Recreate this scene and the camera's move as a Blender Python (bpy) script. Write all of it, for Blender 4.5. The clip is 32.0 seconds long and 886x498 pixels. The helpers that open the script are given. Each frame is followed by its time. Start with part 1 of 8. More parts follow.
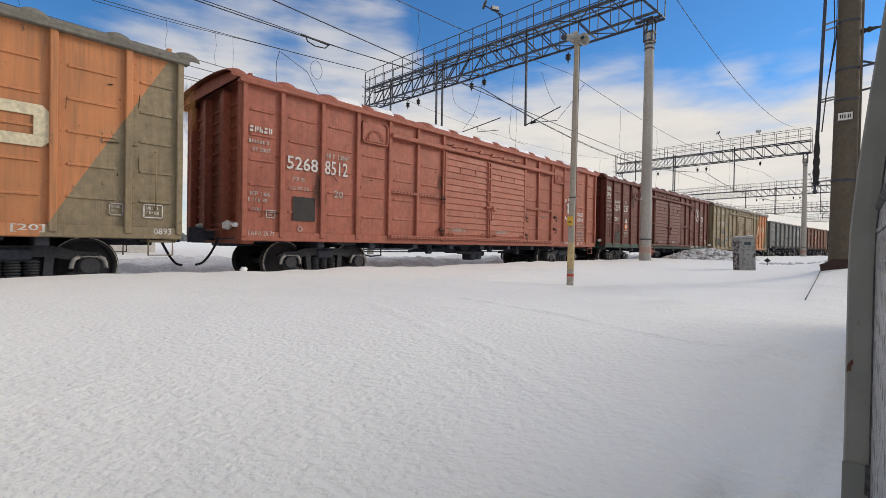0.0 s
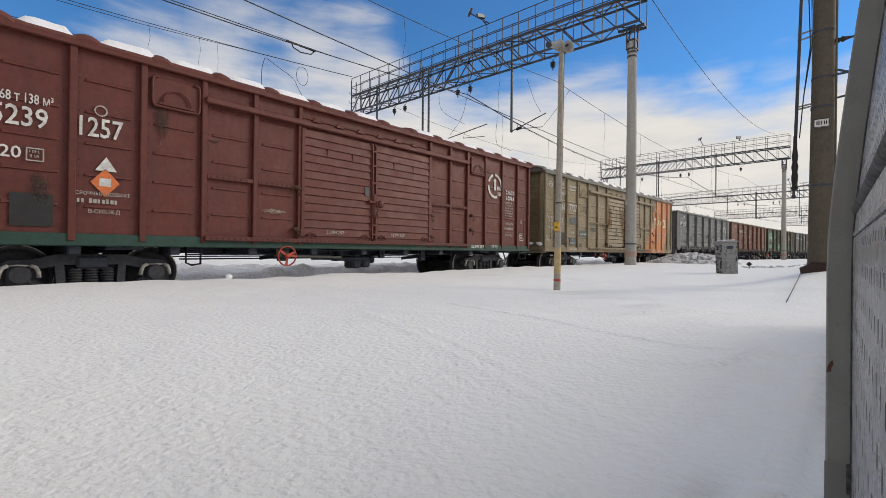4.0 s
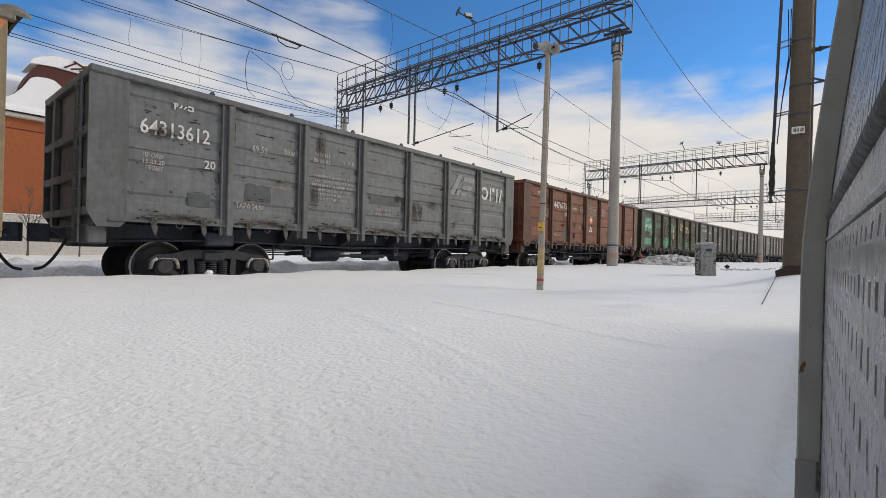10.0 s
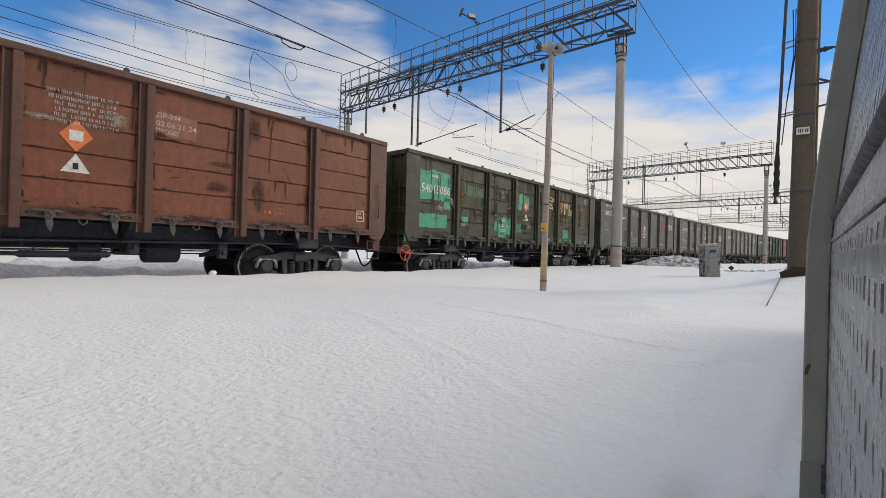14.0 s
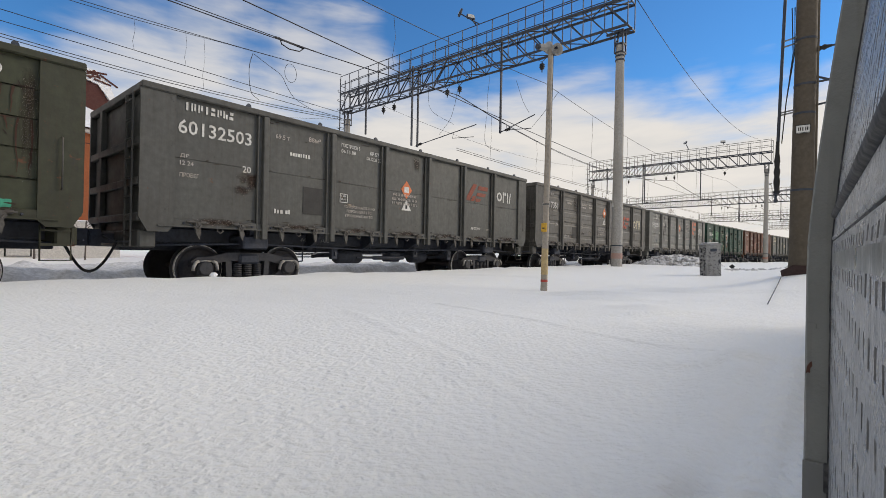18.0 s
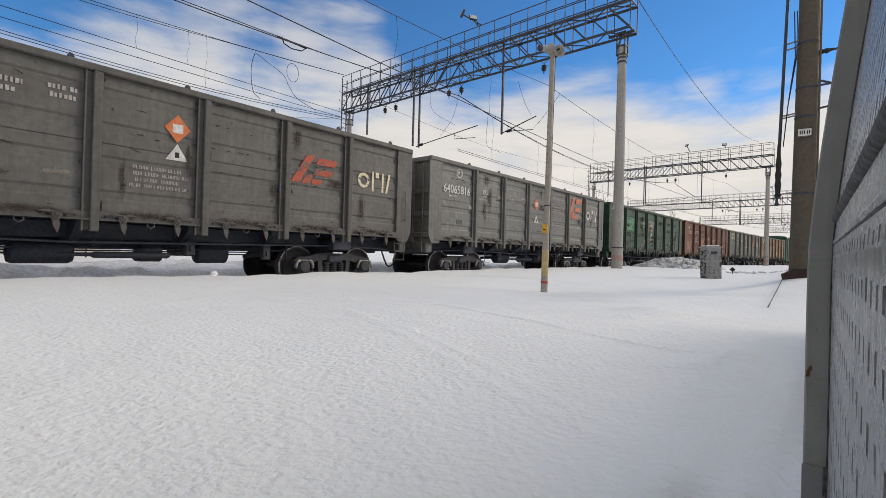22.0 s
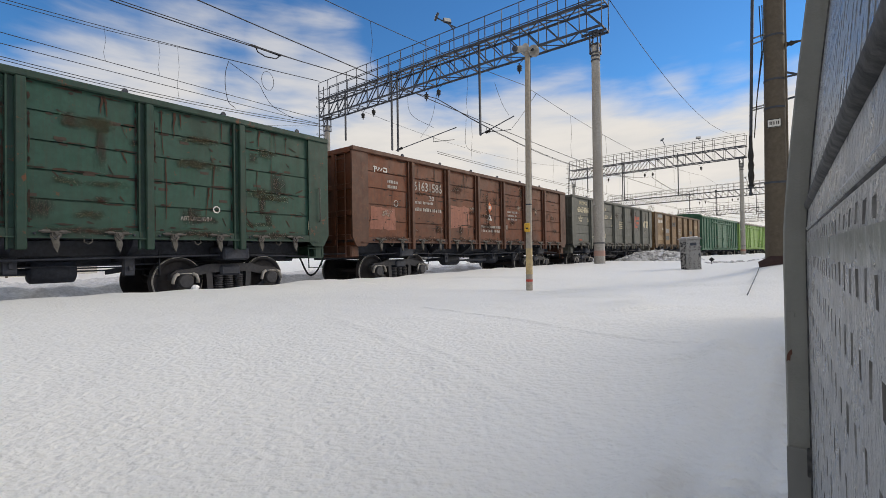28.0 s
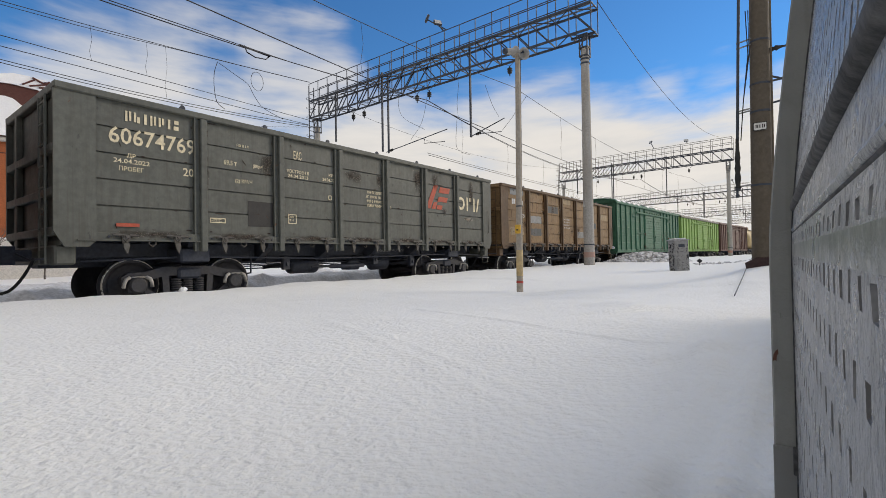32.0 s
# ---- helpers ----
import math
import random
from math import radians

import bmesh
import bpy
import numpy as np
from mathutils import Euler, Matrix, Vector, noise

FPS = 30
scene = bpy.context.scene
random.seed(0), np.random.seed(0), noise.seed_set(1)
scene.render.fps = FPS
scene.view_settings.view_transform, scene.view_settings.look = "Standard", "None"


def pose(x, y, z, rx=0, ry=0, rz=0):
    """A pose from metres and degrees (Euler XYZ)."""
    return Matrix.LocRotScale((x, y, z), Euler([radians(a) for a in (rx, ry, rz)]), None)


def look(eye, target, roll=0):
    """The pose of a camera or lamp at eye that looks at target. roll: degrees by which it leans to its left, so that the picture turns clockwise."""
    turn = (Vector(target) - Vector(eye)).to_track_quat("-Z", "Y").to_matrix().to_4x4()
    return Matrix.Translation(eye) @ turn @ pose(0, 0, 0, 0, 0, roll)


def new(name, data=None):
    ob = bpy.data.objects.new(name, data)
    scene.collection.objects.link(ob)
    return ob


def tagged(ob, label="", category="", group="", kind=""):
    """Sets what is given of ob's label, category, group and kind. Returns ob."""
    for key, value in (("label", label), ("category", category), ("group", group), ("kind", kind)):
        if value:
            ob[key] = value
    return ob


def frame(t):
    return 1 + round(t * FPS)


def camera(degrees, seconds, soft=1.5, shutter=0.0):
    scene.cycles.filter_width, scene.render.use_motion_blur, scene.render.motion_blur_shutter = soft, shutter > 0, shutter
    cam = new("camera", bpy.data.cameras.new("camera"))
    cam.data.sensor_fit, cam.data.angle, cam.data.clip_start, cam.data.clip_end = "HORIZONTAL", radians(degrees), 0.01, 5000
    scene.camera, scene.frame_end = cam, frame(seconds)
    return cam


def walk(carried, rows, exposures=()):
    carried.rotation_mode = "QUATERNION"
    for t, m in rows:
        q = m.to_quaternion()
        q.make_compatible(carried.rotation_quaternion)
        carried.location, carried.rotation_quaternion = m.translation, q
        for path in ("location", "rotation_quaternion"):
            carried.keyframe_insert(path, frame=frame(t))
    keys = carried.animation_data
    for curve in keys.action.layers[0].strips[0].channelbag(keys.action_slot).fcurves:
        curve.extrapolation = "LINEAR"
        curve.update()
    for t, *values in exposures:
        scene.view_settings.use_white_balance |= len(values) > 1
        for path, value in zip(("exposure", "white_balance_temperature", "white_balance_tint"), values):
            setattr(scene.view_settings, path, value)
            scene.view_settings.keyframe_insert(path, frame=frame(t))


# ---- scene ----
import collections

# ---- camera and its walk ----
EYE_Z = 0.92          # above the rail heads


def aim(yaw, pitch, roll):
    """Camera pose: degrees left of the track, up, and lean."""
    return pose(0, 0, EYE_Z, 0, 0, yaw) @ pose(0, 0, 0, 90 + pitch) @ pose(0, 0, 0, 0, 0, roll)


cam = camera(87.3, 32.0, soft=0.35)
walk(cam, [
    (0.0, aim(42.17, -0.48, 0.97)),
    (0.5, aim(41.82, -0.37, 0.89)),
    (1.0, aim(41.95, -0.36, 0.82)),
    (1.5, aim(41.67, -0.40, 0.89)),
    (2.0, aim(41.50, -0.42, 1.12)),
    (2.5, aim(41.18, -0.11, 1.19)),
    (3.0, aim(40.76, 0.22, 0.98)),
    (3.5, aim(40.69, 0.27, 0.54)),
    (5.5, aim(40.38, 0.18, 1.03)),
    (6.0, aim(40.56, 0.00, 1.05)),
    (6.5, aim(40.52, -0.02, 1.05)),
    (7.0, aim(40.50, -0.11, 1.12)),
    (7.5, aim(40.41, -0.13, 1.02)),
    (8.0, aim(40.35, -0.22, 1.01)),
    (8.5, aim(40.26, -0.20, 1.02)),
    (9.0, aim(40.09, -0.21, 1.04)),
    (9.5, aim(38.14, 0.11, 0.64)),
    (10.0, aim(38.70, 0.12, 1.43)),
    (10.5, aim(38.82, 0.05, 1.36)),
    (11.0, aim(38.80, 0.10, 1.47)),
    (11.5, aim(38.87, 0.14, 1.55)),
    (12.0, aim(39.02, 0.16, 1.85)),
    (12.5, aim(39.00, 0.16, 1.86)),
    (13.0, aim(39.00, 0.17, 1.95)),
    (13.5, aim(39.09, 0.17, 1.71)),
    (14.0, aim(39.08, 0.21, 1.50)),
    (14.5, aim(39.07, 0.20, 1.53)),
    (16.5, aim(38.94, 0.25, 1.64)),
    (17.0, aim(39.01, 0.20, 1.51)),
    (17.5, aim(39.12, 0.24, 1.07)),
    (18.0, aim(39.14, 0.27, 1.14)),
    (18.5, aim(39.04, 0.29, 1.27)),
    (19.0, aim(39.20, 0.37, 1.31)),
    (19.5, aim(39.16, 0.39, 1.36)),
    (20.0, aim(39.09, 0.37, 1.55)),
    (20.5, aim(39.00, 0.38, 1.75)),
    (21.0, aim(39.08, 0.35, 1.75)),
    (21.5, aim(39.21, 0.38, 1.60)),
    (22.0, aim(39.20, 0.34, 1.61)),
    (22.5, aim(38.49, 0.37, 1.48)),
    (23.0, aim(38.65, 0.41, 1.55)),
    (23.5, aim(38.70, 0.37, 1.55)),
    (24.0, aim(39.39, -0.17, 0.10)),
    (24.5, aim(39.68, -0.01, -1.97)),
    (25.0, aim(38.98, 0.44, -1.58)),
    (25.5, aim(37.95, 0.54, -1.07)),
    (27.5, aim(37.21, 0.59, -0.67)),
    (28.0, aim(37.25, 0.68, -0.93)),
    (28.5, aim(37.29, 0.65, -1.12)),
    (29.0, aim(37.40, 0.63, -1.31)),
    (29.5, aim(37.43, 0.64, -1.32)),
    (30.0, aim(37.13, 0.64, -1.46)),
    (30.5, aim(36.93, 0.72, -1.33)),
    (31.0, aim(36.86, 0.63, -1.27)),
    (31.5, aim(36.03, 0.90, -0.81)),
    (32.0, aim(36.11, 0.86, -0.99)),
], exposures=[(0.0, -0.20, 7900, 10), (32.0, -0.20, 7900, 10)])

# ---- the line of the track and the train's run ----
CURVE = 8.3e-4        # the line bends to the right ahead of the camera
CENTRE = -10.66       # middle of the near track beside the camera


def track_x(y, offset=0.0):
    return CENTRE + offset + CURVE * max(y, 0.0) ** 2


def on_track(y, offset=0.0):
    return pose(track_x(y, offset), y, 0, 0, 0, -math.degrees(math.atan(2 * CURVE * max(y, 0.0))))


def travelled(t):
    """Metres that the train has run at t seconds."""
    return 5.1913 * t + 8.6e-5 * t * t - 9.33e-5 * t ** 3 - 0.17 * max(0.0, 1.0 - t / 2.2) ** 1.2


# ---- world and sun ----
def make_world():
    world = bpy.data.worlds.new("sky")
    scene.world = world
    world.use_nodes = True
    nt = world.node_tree
    nt.nodes.clear()
    N, K = nt.nodes.new, nt.links.new
    out, bg = N("ShaderNodeOutputWorld"), N("ShaderNodeBackground")
    sky = N("ShaderNodeTexSky")
    sky.sky_type, sky.sun_disc = "NISHITA", False
    sky.sun_elevation, sky.sun_rotation = radians(SUN_UP), radians(SUN_TURN)
    sky.air_density, sky.dust_density, sky.ozone_density = 1.0, 0.05, 3.0
    tint = N("ShaderNodeMix")
    tint.data_type, tint.blend_type = "RGBA", "MULTIPLY"
    tint.inputs[0].default_value = 1.0
    tint.inputs[7].default_value = (SKY * 0.36, SKY * 0.95, SKY * 1.52, 1)
    K(sky.outputs[0], tint.inputs[6])
    co = N("ShaderNodeTexCoord")
    xyz = N("ShaderNodeSeparateXYZ")
    K(co.outputs["Generated"], xyz.inputs[0])

    def op(kind, a, b=None, clamp=False):
        n = N("ShaderNodeMath")
        n.operation, n.use_clamp = kind, clamp
        for i, v in enumerate((a, b)):
            if v is None:
                continue
            if isinstance(v, (int, float)):
                n.inputs[i].default_value = v
            else:
                K(v, n.inputs[i])
        return n.outputs[0]

    noises = []
    for scale, detail, off, stretch in ((2.0, 5, CLOUD_A, (1, 1, 4.2)), (5.5, 9, CLOUD_B, (1, 1, 4.5))):
        mp = N("ShaderNodeMapping")
        mp.inputs[1].default_value = off
        mp.inputs[3].default_value = stretch
        K(co.outputs["Generated"], mp.inputs[0])
        nz = N("ShaderNodeTexNoise")
        nz.inputs["Scale"].default_value, nz.inputs["Detail"].default_value = scale, detail
        nz.inputs["Roughness"].default_value, nz.inputs["Distortion"].default_value = 0.55, 0.25
        K(mp.outputs[0], nz.inputs["Vector"])
        noises.append(nz.outputs["Fac"])
    mass = op("ADD", op("MULTIPLY", op("ADD", op("MULTIPLY", noises[0], 0.60), op("MULTIPLY", noises[1], 0.40)), 0.8), 0.09)

    def ramp(src, lo, hi, a, c):
        r = N("ShaderNodeMapRange")
        for i, v in enumerate((lo, hi, a, c)):
            r.inputs[i + 1].default_value = v
        K(src, r.inputs[0])
        return r.outputs[0]

    # a bank of cloud lies round the horizon; behind and overhead the sky is mostly overcast
    low = ramp(xyz.outputs[2], 0.24, 0.42, 0.20, -0.15)
    back = ramp(xyz.outputs[1], 0.05, -0.3, 0.0, 0.24)
    top = ramp(xyz.outputs[2], 0.62, 0.85, 0.0, 0.30)
    mass = op("ADD", op("ADD", mass, low), op("MAXIMUM", back, top))
    # cloud masses: direction, cosine at the rim, gain
    for way, rim, gain in CLOUD_MASSES:
        lean = N("ShaderNodeVectorMath")
        lean.operation = "DOT_PRODUCT"
        K(co.outputs["Generated"], lean.inputs[0])
        lean.inputs[1].default_value = way
        mass = op("ADD", mass, ramp(lean.outputs["Value"], rim, 1.0, 0.0, gain))
    cover = N("ShaderNodeMapRange")
    cover.interpolation_type = "SMOOTHSTEP"
    cover.inputs[1].default_value, cover.inputs[2].default_value = 0.40, 0.67
    K(mass, cover.inputs[0])
    # greyer folds inside the cloud, paler towards the horizon
    folds = N("ShaderNodeMix")
    folds.data_type = "RGBA"
    folds.inputs[6].default_value = (CLOUD * 0.78, CLOUD * 0.85, CLOUD * 0.98, 1)
    folds.inputs[7].default_value = (CLOUD * 0.95, CLOUD * 1.0, CLOUD * 1.10, 1)
    K(op("ADD", ramp(noises[1], 0.36, 0.58, 0.0, 0.55), ramp(xyz.outputs[2], 0.34, 0.10, 0.0, 0.6), True), folds.inputs[0])
    mix = N("ShaderNodeMix")
    mix.data_type = "RGBA"
    K(folds.outputs[2], mix.inputs[7])
    # the streaks above the bank are thin and let the blue through
    thin = op("ADD", ramp(xyz.outputs[2], 0.24, 0.36, 1.0, 0.76), op("ADD", ramp(xyz.outputs[2], 0.52, 0.70, 0.0, 0.32), ramp(xyz.outputs[1], 0.05, -0.2, 0.0, 0.32)), True)
    K(op("MULTIPLY", cover.outputs[0], thin), mix.inputs[0])
    K(tint.outputs[2], mix.inputs[6])
    K(mix.outputs[2], bg.inputs[0])
    bg.inputs[1].default_value = 1.0
    K(bg.outputs[0], out.inputs[0])


SUN_UP, SUN_TURN = 27.0, 36.0      # elevation; turn clockwise from the track's direction
SKY, CLOUD = 0.130, 0.91
CLOUD_A, CLOUD_B = (2.3, 0.7, 0.0), (5.1, 3.3, 0.0)
CLOUD_MASSES = (((-0.880, 0.285, 0.380), 0.988, 0.17), ((-0.813, 0.433, 0.389), 0.991, 0.17), ((-0.731, 0.562, 0.389), 0.993, 0.17), ((-0.66, 0.63, 0.41), 0.998, 0.04), ((-0.92, 0.24, 0.31), 0.980, 0.03),
                ((-0.80, 0.52, 0.30), 0.985, -0.10), ((-0.94, 0.20, 0.27), 0.95, -0.10), ((-0.5, 0.76, 0.42), 0.96, -0.08), ((-0.12, 0.92, 0.38), 0.98, -0.17),
                ((-0.164, 0.929, 0.332), 0.9985, 0.12), ((-0.081, 0.938, 0.336), 0.998, 0.12), ((-0.40, 0.85, 0.34), 0.990, 0.04))
make_world()
sun = new("sun", bpy.data.lights.new("sun", "SUN"))
sun.data.energy, sun.data.angle, sun.data.color = 2.18, radians(26.0), (1.0, 0.95, 0.875)
_a, _e = radians(SUN_TURN), radians(SUN_UP)
sun.matrix_basis = look((math.sin(_a) * math.cos(_e) * 60, math.cos(_a) * math.cos(_e) * 60, math.sin(_e) * 60), (0, 0, 0))


# ---- materials ----
MATS = {}


def surface(name, color, rough=0.6, metal=0.0, dirt=None, dirt_amount=0.35, rust=0.0, grain=18.0, patch=0.8,
            streak=0.0, bump=0.15, shade=0.25, bump_scale=60.0, spec=0.4, split=None, chips=0.0, frost=0.0):
    """A worn surface: base colour with broad and fine variation, dirt, downward streaks, rust spots and fine relief."""
    if name in MATS:
        return MATS[name]
    m = bpy.data.materials.new(name)
    MATS[name] = m
    m.use_nodes = True
    nt = m.node_tree
    N, K = nt.nodes.new, nt.links.new
    b = nt.nodes["Principled BSDF"]
    b.inputs["Roughness"].default_value, b.inputs["Metallic"].default_value = rough, metal
    b.inputs["Specular IOR Level"].default_value = spec
    co, info = N("ShaderNodeTexCoord"), N("ShaderNodeObjectInfo")
    add = N("ShaderNodeVectorMath")
    add.operation = "MULTIPLY_ADD"
    K(info.outputs["Random"], add.inputs[0])
    add.inputs[1].default_value = (7.0, 13.0, 5.0)
    K(co.outputs["Object"], add.inputs[2])

    def noise_of(scale, detail=5.0, stretch=None, rough_=0.6):
        n = N("ShaderNodeTexNoise")
        n.inputs["Scale"].default_value, n.inputs["Detail"].default_value = scale, detail
        n.inputs["Roughness"].default_value = rough_
        src = add.outputs[0]
        if stretch:
            mp = N("ShaderNodeMapping")
            mp.inputs[3].default_value = stretch
            K(src, mp.inputs[0])
            src = mp.outputs[0]
        K(src, n.inputs["Vector"])
        return n.outputs["Fac"]

    def ramp(fac, lo, hi, a=0.0, c=1.0):
        r = N("ShaderNodeMapRange")
        r.inputs[1].default_value, r.inputs[2].default_value = lo, hi
        r.inputs[3].default_value, r.inputs[4].default_value = a, c
        K(fac, r.inputs[0])
        return r.outputs[0]

    def blend(fac, a, c):
        x = N("ShaderNodeMix")
        x.data_type = "RGBA"
        if isinstance(fac, float):
            x.inputs[0].default_value = fac
        else:
            K(fac, x.inputs[0])
        for i, v in ((6, a), (7, c)):
            if isinstance(v, tuple):
                x.inputs[i].default_value = (*v, 1)
            else:
                K(v, x.inputs[i])
        return x.outputs[2]

    dark = tuple(c * (1 - shade) for c in color)
    light = tuple(min(1.0, c * (1 + shade * 0.7)) for c in color)
    fine = noise_of(grain, 6)
    col = blend(ramp(fine, 0.3, 0.7), dark, light)
    if split:
        # a second paint between two slanted lines: y = a + b z
        second, a1, s1, a2, s2 = split
        xyz = N("ShaderNodeSeparateXYZ")
        K(co.outputs["Object"], xyz.inputs[0])
        mask = None
        for a0, k, sign in ((a1, s1, 1.0), (a2, s2, -1.0)):
            lin, cut = N("ShaderNodeMath"), N("ShaderNodeMath")
            lin.operation, cut.operation, cut.use_clamp = "MULTIPLY_ADD", "MULTIPLY_ADD", True
            K(xyz.outputs[2], lin.inputs[0])
            lin.inputs[1].default_value, lin.inputs[2].default_value = -k, -a0
            sub = N("ShaderNodeMath")
            sub.operation = "ADD"
            K(xyz.outputs[1], sub.inputs[0])
            K(lin.outputs[0], sub.inputs[1])
            K(sub.outputs[0], cut.inputs[0])
            cut.inputs[1].default_value, cut.inputs[2].default_value = sign * 80.0, 0.5
            if mask is None:
                mask = cut.outputs[0]
            else:
                mul = N("ShaderNodeMath")
                mul.operation = "MULTIPLY"
                K(mask, mul.inputs[0])
                K(cut.outputs[0], mul.inputs[1])
                mask = mul.outputs[0]
        col = blend(mask, col, second)
    if dirt:
        col = blend(ramp(noise_of(patch, 6), 0.42, 0.72, 0.0, dirt_amount), col, dirt)
        if streak:
            col = blend(ramp(noise_of(3.0, 5, (4.0, 4.0, 0.25)), 0.45, 0.75, 0.0, streak), col, dirt)
    if chips:
        col = blend(ramp(noise_of(6.5, 8, (1.0, 1.0, 0.6), 0.68), 0.665 - chips * 0.05, 0.70 - chips * 0.05, 0.0, 0.8), col, tuple(0.30 * c + 0.02 for c in color))
        col = blend(ramp(noise_of(5.0, 6, (5.0, 5.0, 0.16), 0.6), 0.54, 0.72, 0.0, 0.25 + 0.45 * min(1.0, chips)), col, tuple(0.35 * c + e for c, e in zip(color, (0.03, 0.018, 0.011))))
        col = blend(ramp(noise_of(1.6, 7, (1.0, 1.0, 1.8), 0.7), 0.56, 0.66, 0.0, 0.30 * chips), col, tuple(min(1.0, c * 1.4 + 0.004) for c in color))
    if frost:
        col = blend(ramp(noise_of(75.0, 5, (1.0, 1.0, 0.45), 0.7), 0.50, 0.66, 0.0, frost), col, (0.70, 0.72, 0.74))
        col = blend(ramp(noise_of(190.0, 3), 0.62, 0.68, 0.0, frost), col, (0.12, 0.12, 0.12))
    if rust:
        spots = noise_of(5.0, 9, None, 0.72)
        col = blend(ramp(spots, 0.66 - rust * 0.3, 0.70 - rust * 0.28), col, (0.11, 0.042, 0.02))
    K(col, b.inputs["Base Color"])
    K(ramp(noise_of(grain * 0.4), 0.3, 0.7, rough - 0.1, min(1.0, rough + 0.12)), b.inputs["Roughness"])
    if bump:
        bp = N("ShaderNodeBump")
        bp.inputs["Strength"].default_value, bp.inputs["Distance"].default_value = bump, 0.01
        K(noise_of(bump_scale, 4), bp.inputs["Height"])
        K(bp.outputs[0], b.inputs["Normal"])
    return m


def snow_material():
    m = bpy.data.materials.new("snow")
    m.use_nodes = True
    nt = m.node_tree
    N, K = nt.nodes.new, nt.links.new
    b = nt.nodes["Principled BSDF"]
    b.inputs["Roughness"].default_value = 0.55
    b.inputs["Specular IOR Level"].default_value = 0.25
    b.inputs["Sheen Weight"].default_value = 0.1
    co = N("ShaderNodeTexCoord")
    mp = N("ShaderNodeMapping")
    turn = N("ShaderNodeMapping")
    turn.inputs[2].default_value = (0, 0, radians(-39))
    mp.inputs[3].default_value = (0.9, 1.0, 1.0)
    K(co.outputs["Object"], turn.inputs[0])
    K(turn.outputs[0], mp.inputs[0])
    big, fine, rip = N("ShaderNodeTexNoise"), N("ShaderNodeTexNoise"), N("ShaderNodeTexNoise")
    for n, s, d in ((big, 0.7, 4), (fine, 95.0, 3), (rip, 34.0, 3)):
        n.inputs["Scale"].default_value, n.inputs["Detail"].default_value = s, d
    K(co.outputs["Object"], big.inputs["Vector"])
    K(co.outputs["Object"], fine.inputs["Vector"])
    K(mp.outputs[0], rip.inputs["Vector"])
    x = N("ShaderNodeMix")
    x.data_type = "RGBA"
    x.inputs[6].default_value, x.inputs[7].default_value = (0.852, 0.860, 0.845, 1), (0.895, 0.902, 0.882, 1)
    K(big.outputs["Fac"], x.inputs[0])
    K(x.outputs[2], b.inputs["Base Color"])
    swell = N("ShaderNodeTexNoise")
    swell.inputs["Scale"].default_value, swell.inputs["Detail"].default_value = 2.6, 2
    K(co.outputs["Object"], swell.inputs["Vector"])
    last = None
    for n, strength, depth in ((swell, 0.5, 0.05), (rip, 1.0, 0.0155), (fine, 0.4, 0.004)):
        bp = N("ShaderNodeBump")
        bp.inputs["Strength"].default_value, bp.inputs["Distance"].default_value = strength, depth
        K(n.outputs["Fac"], bp.inputs["Height"])
        if last:
            K(last.outputs[0], bp.inputs["Normal"])
        last = bp
    K(last.outputs[0], b.inputs["Normal"])
    return m


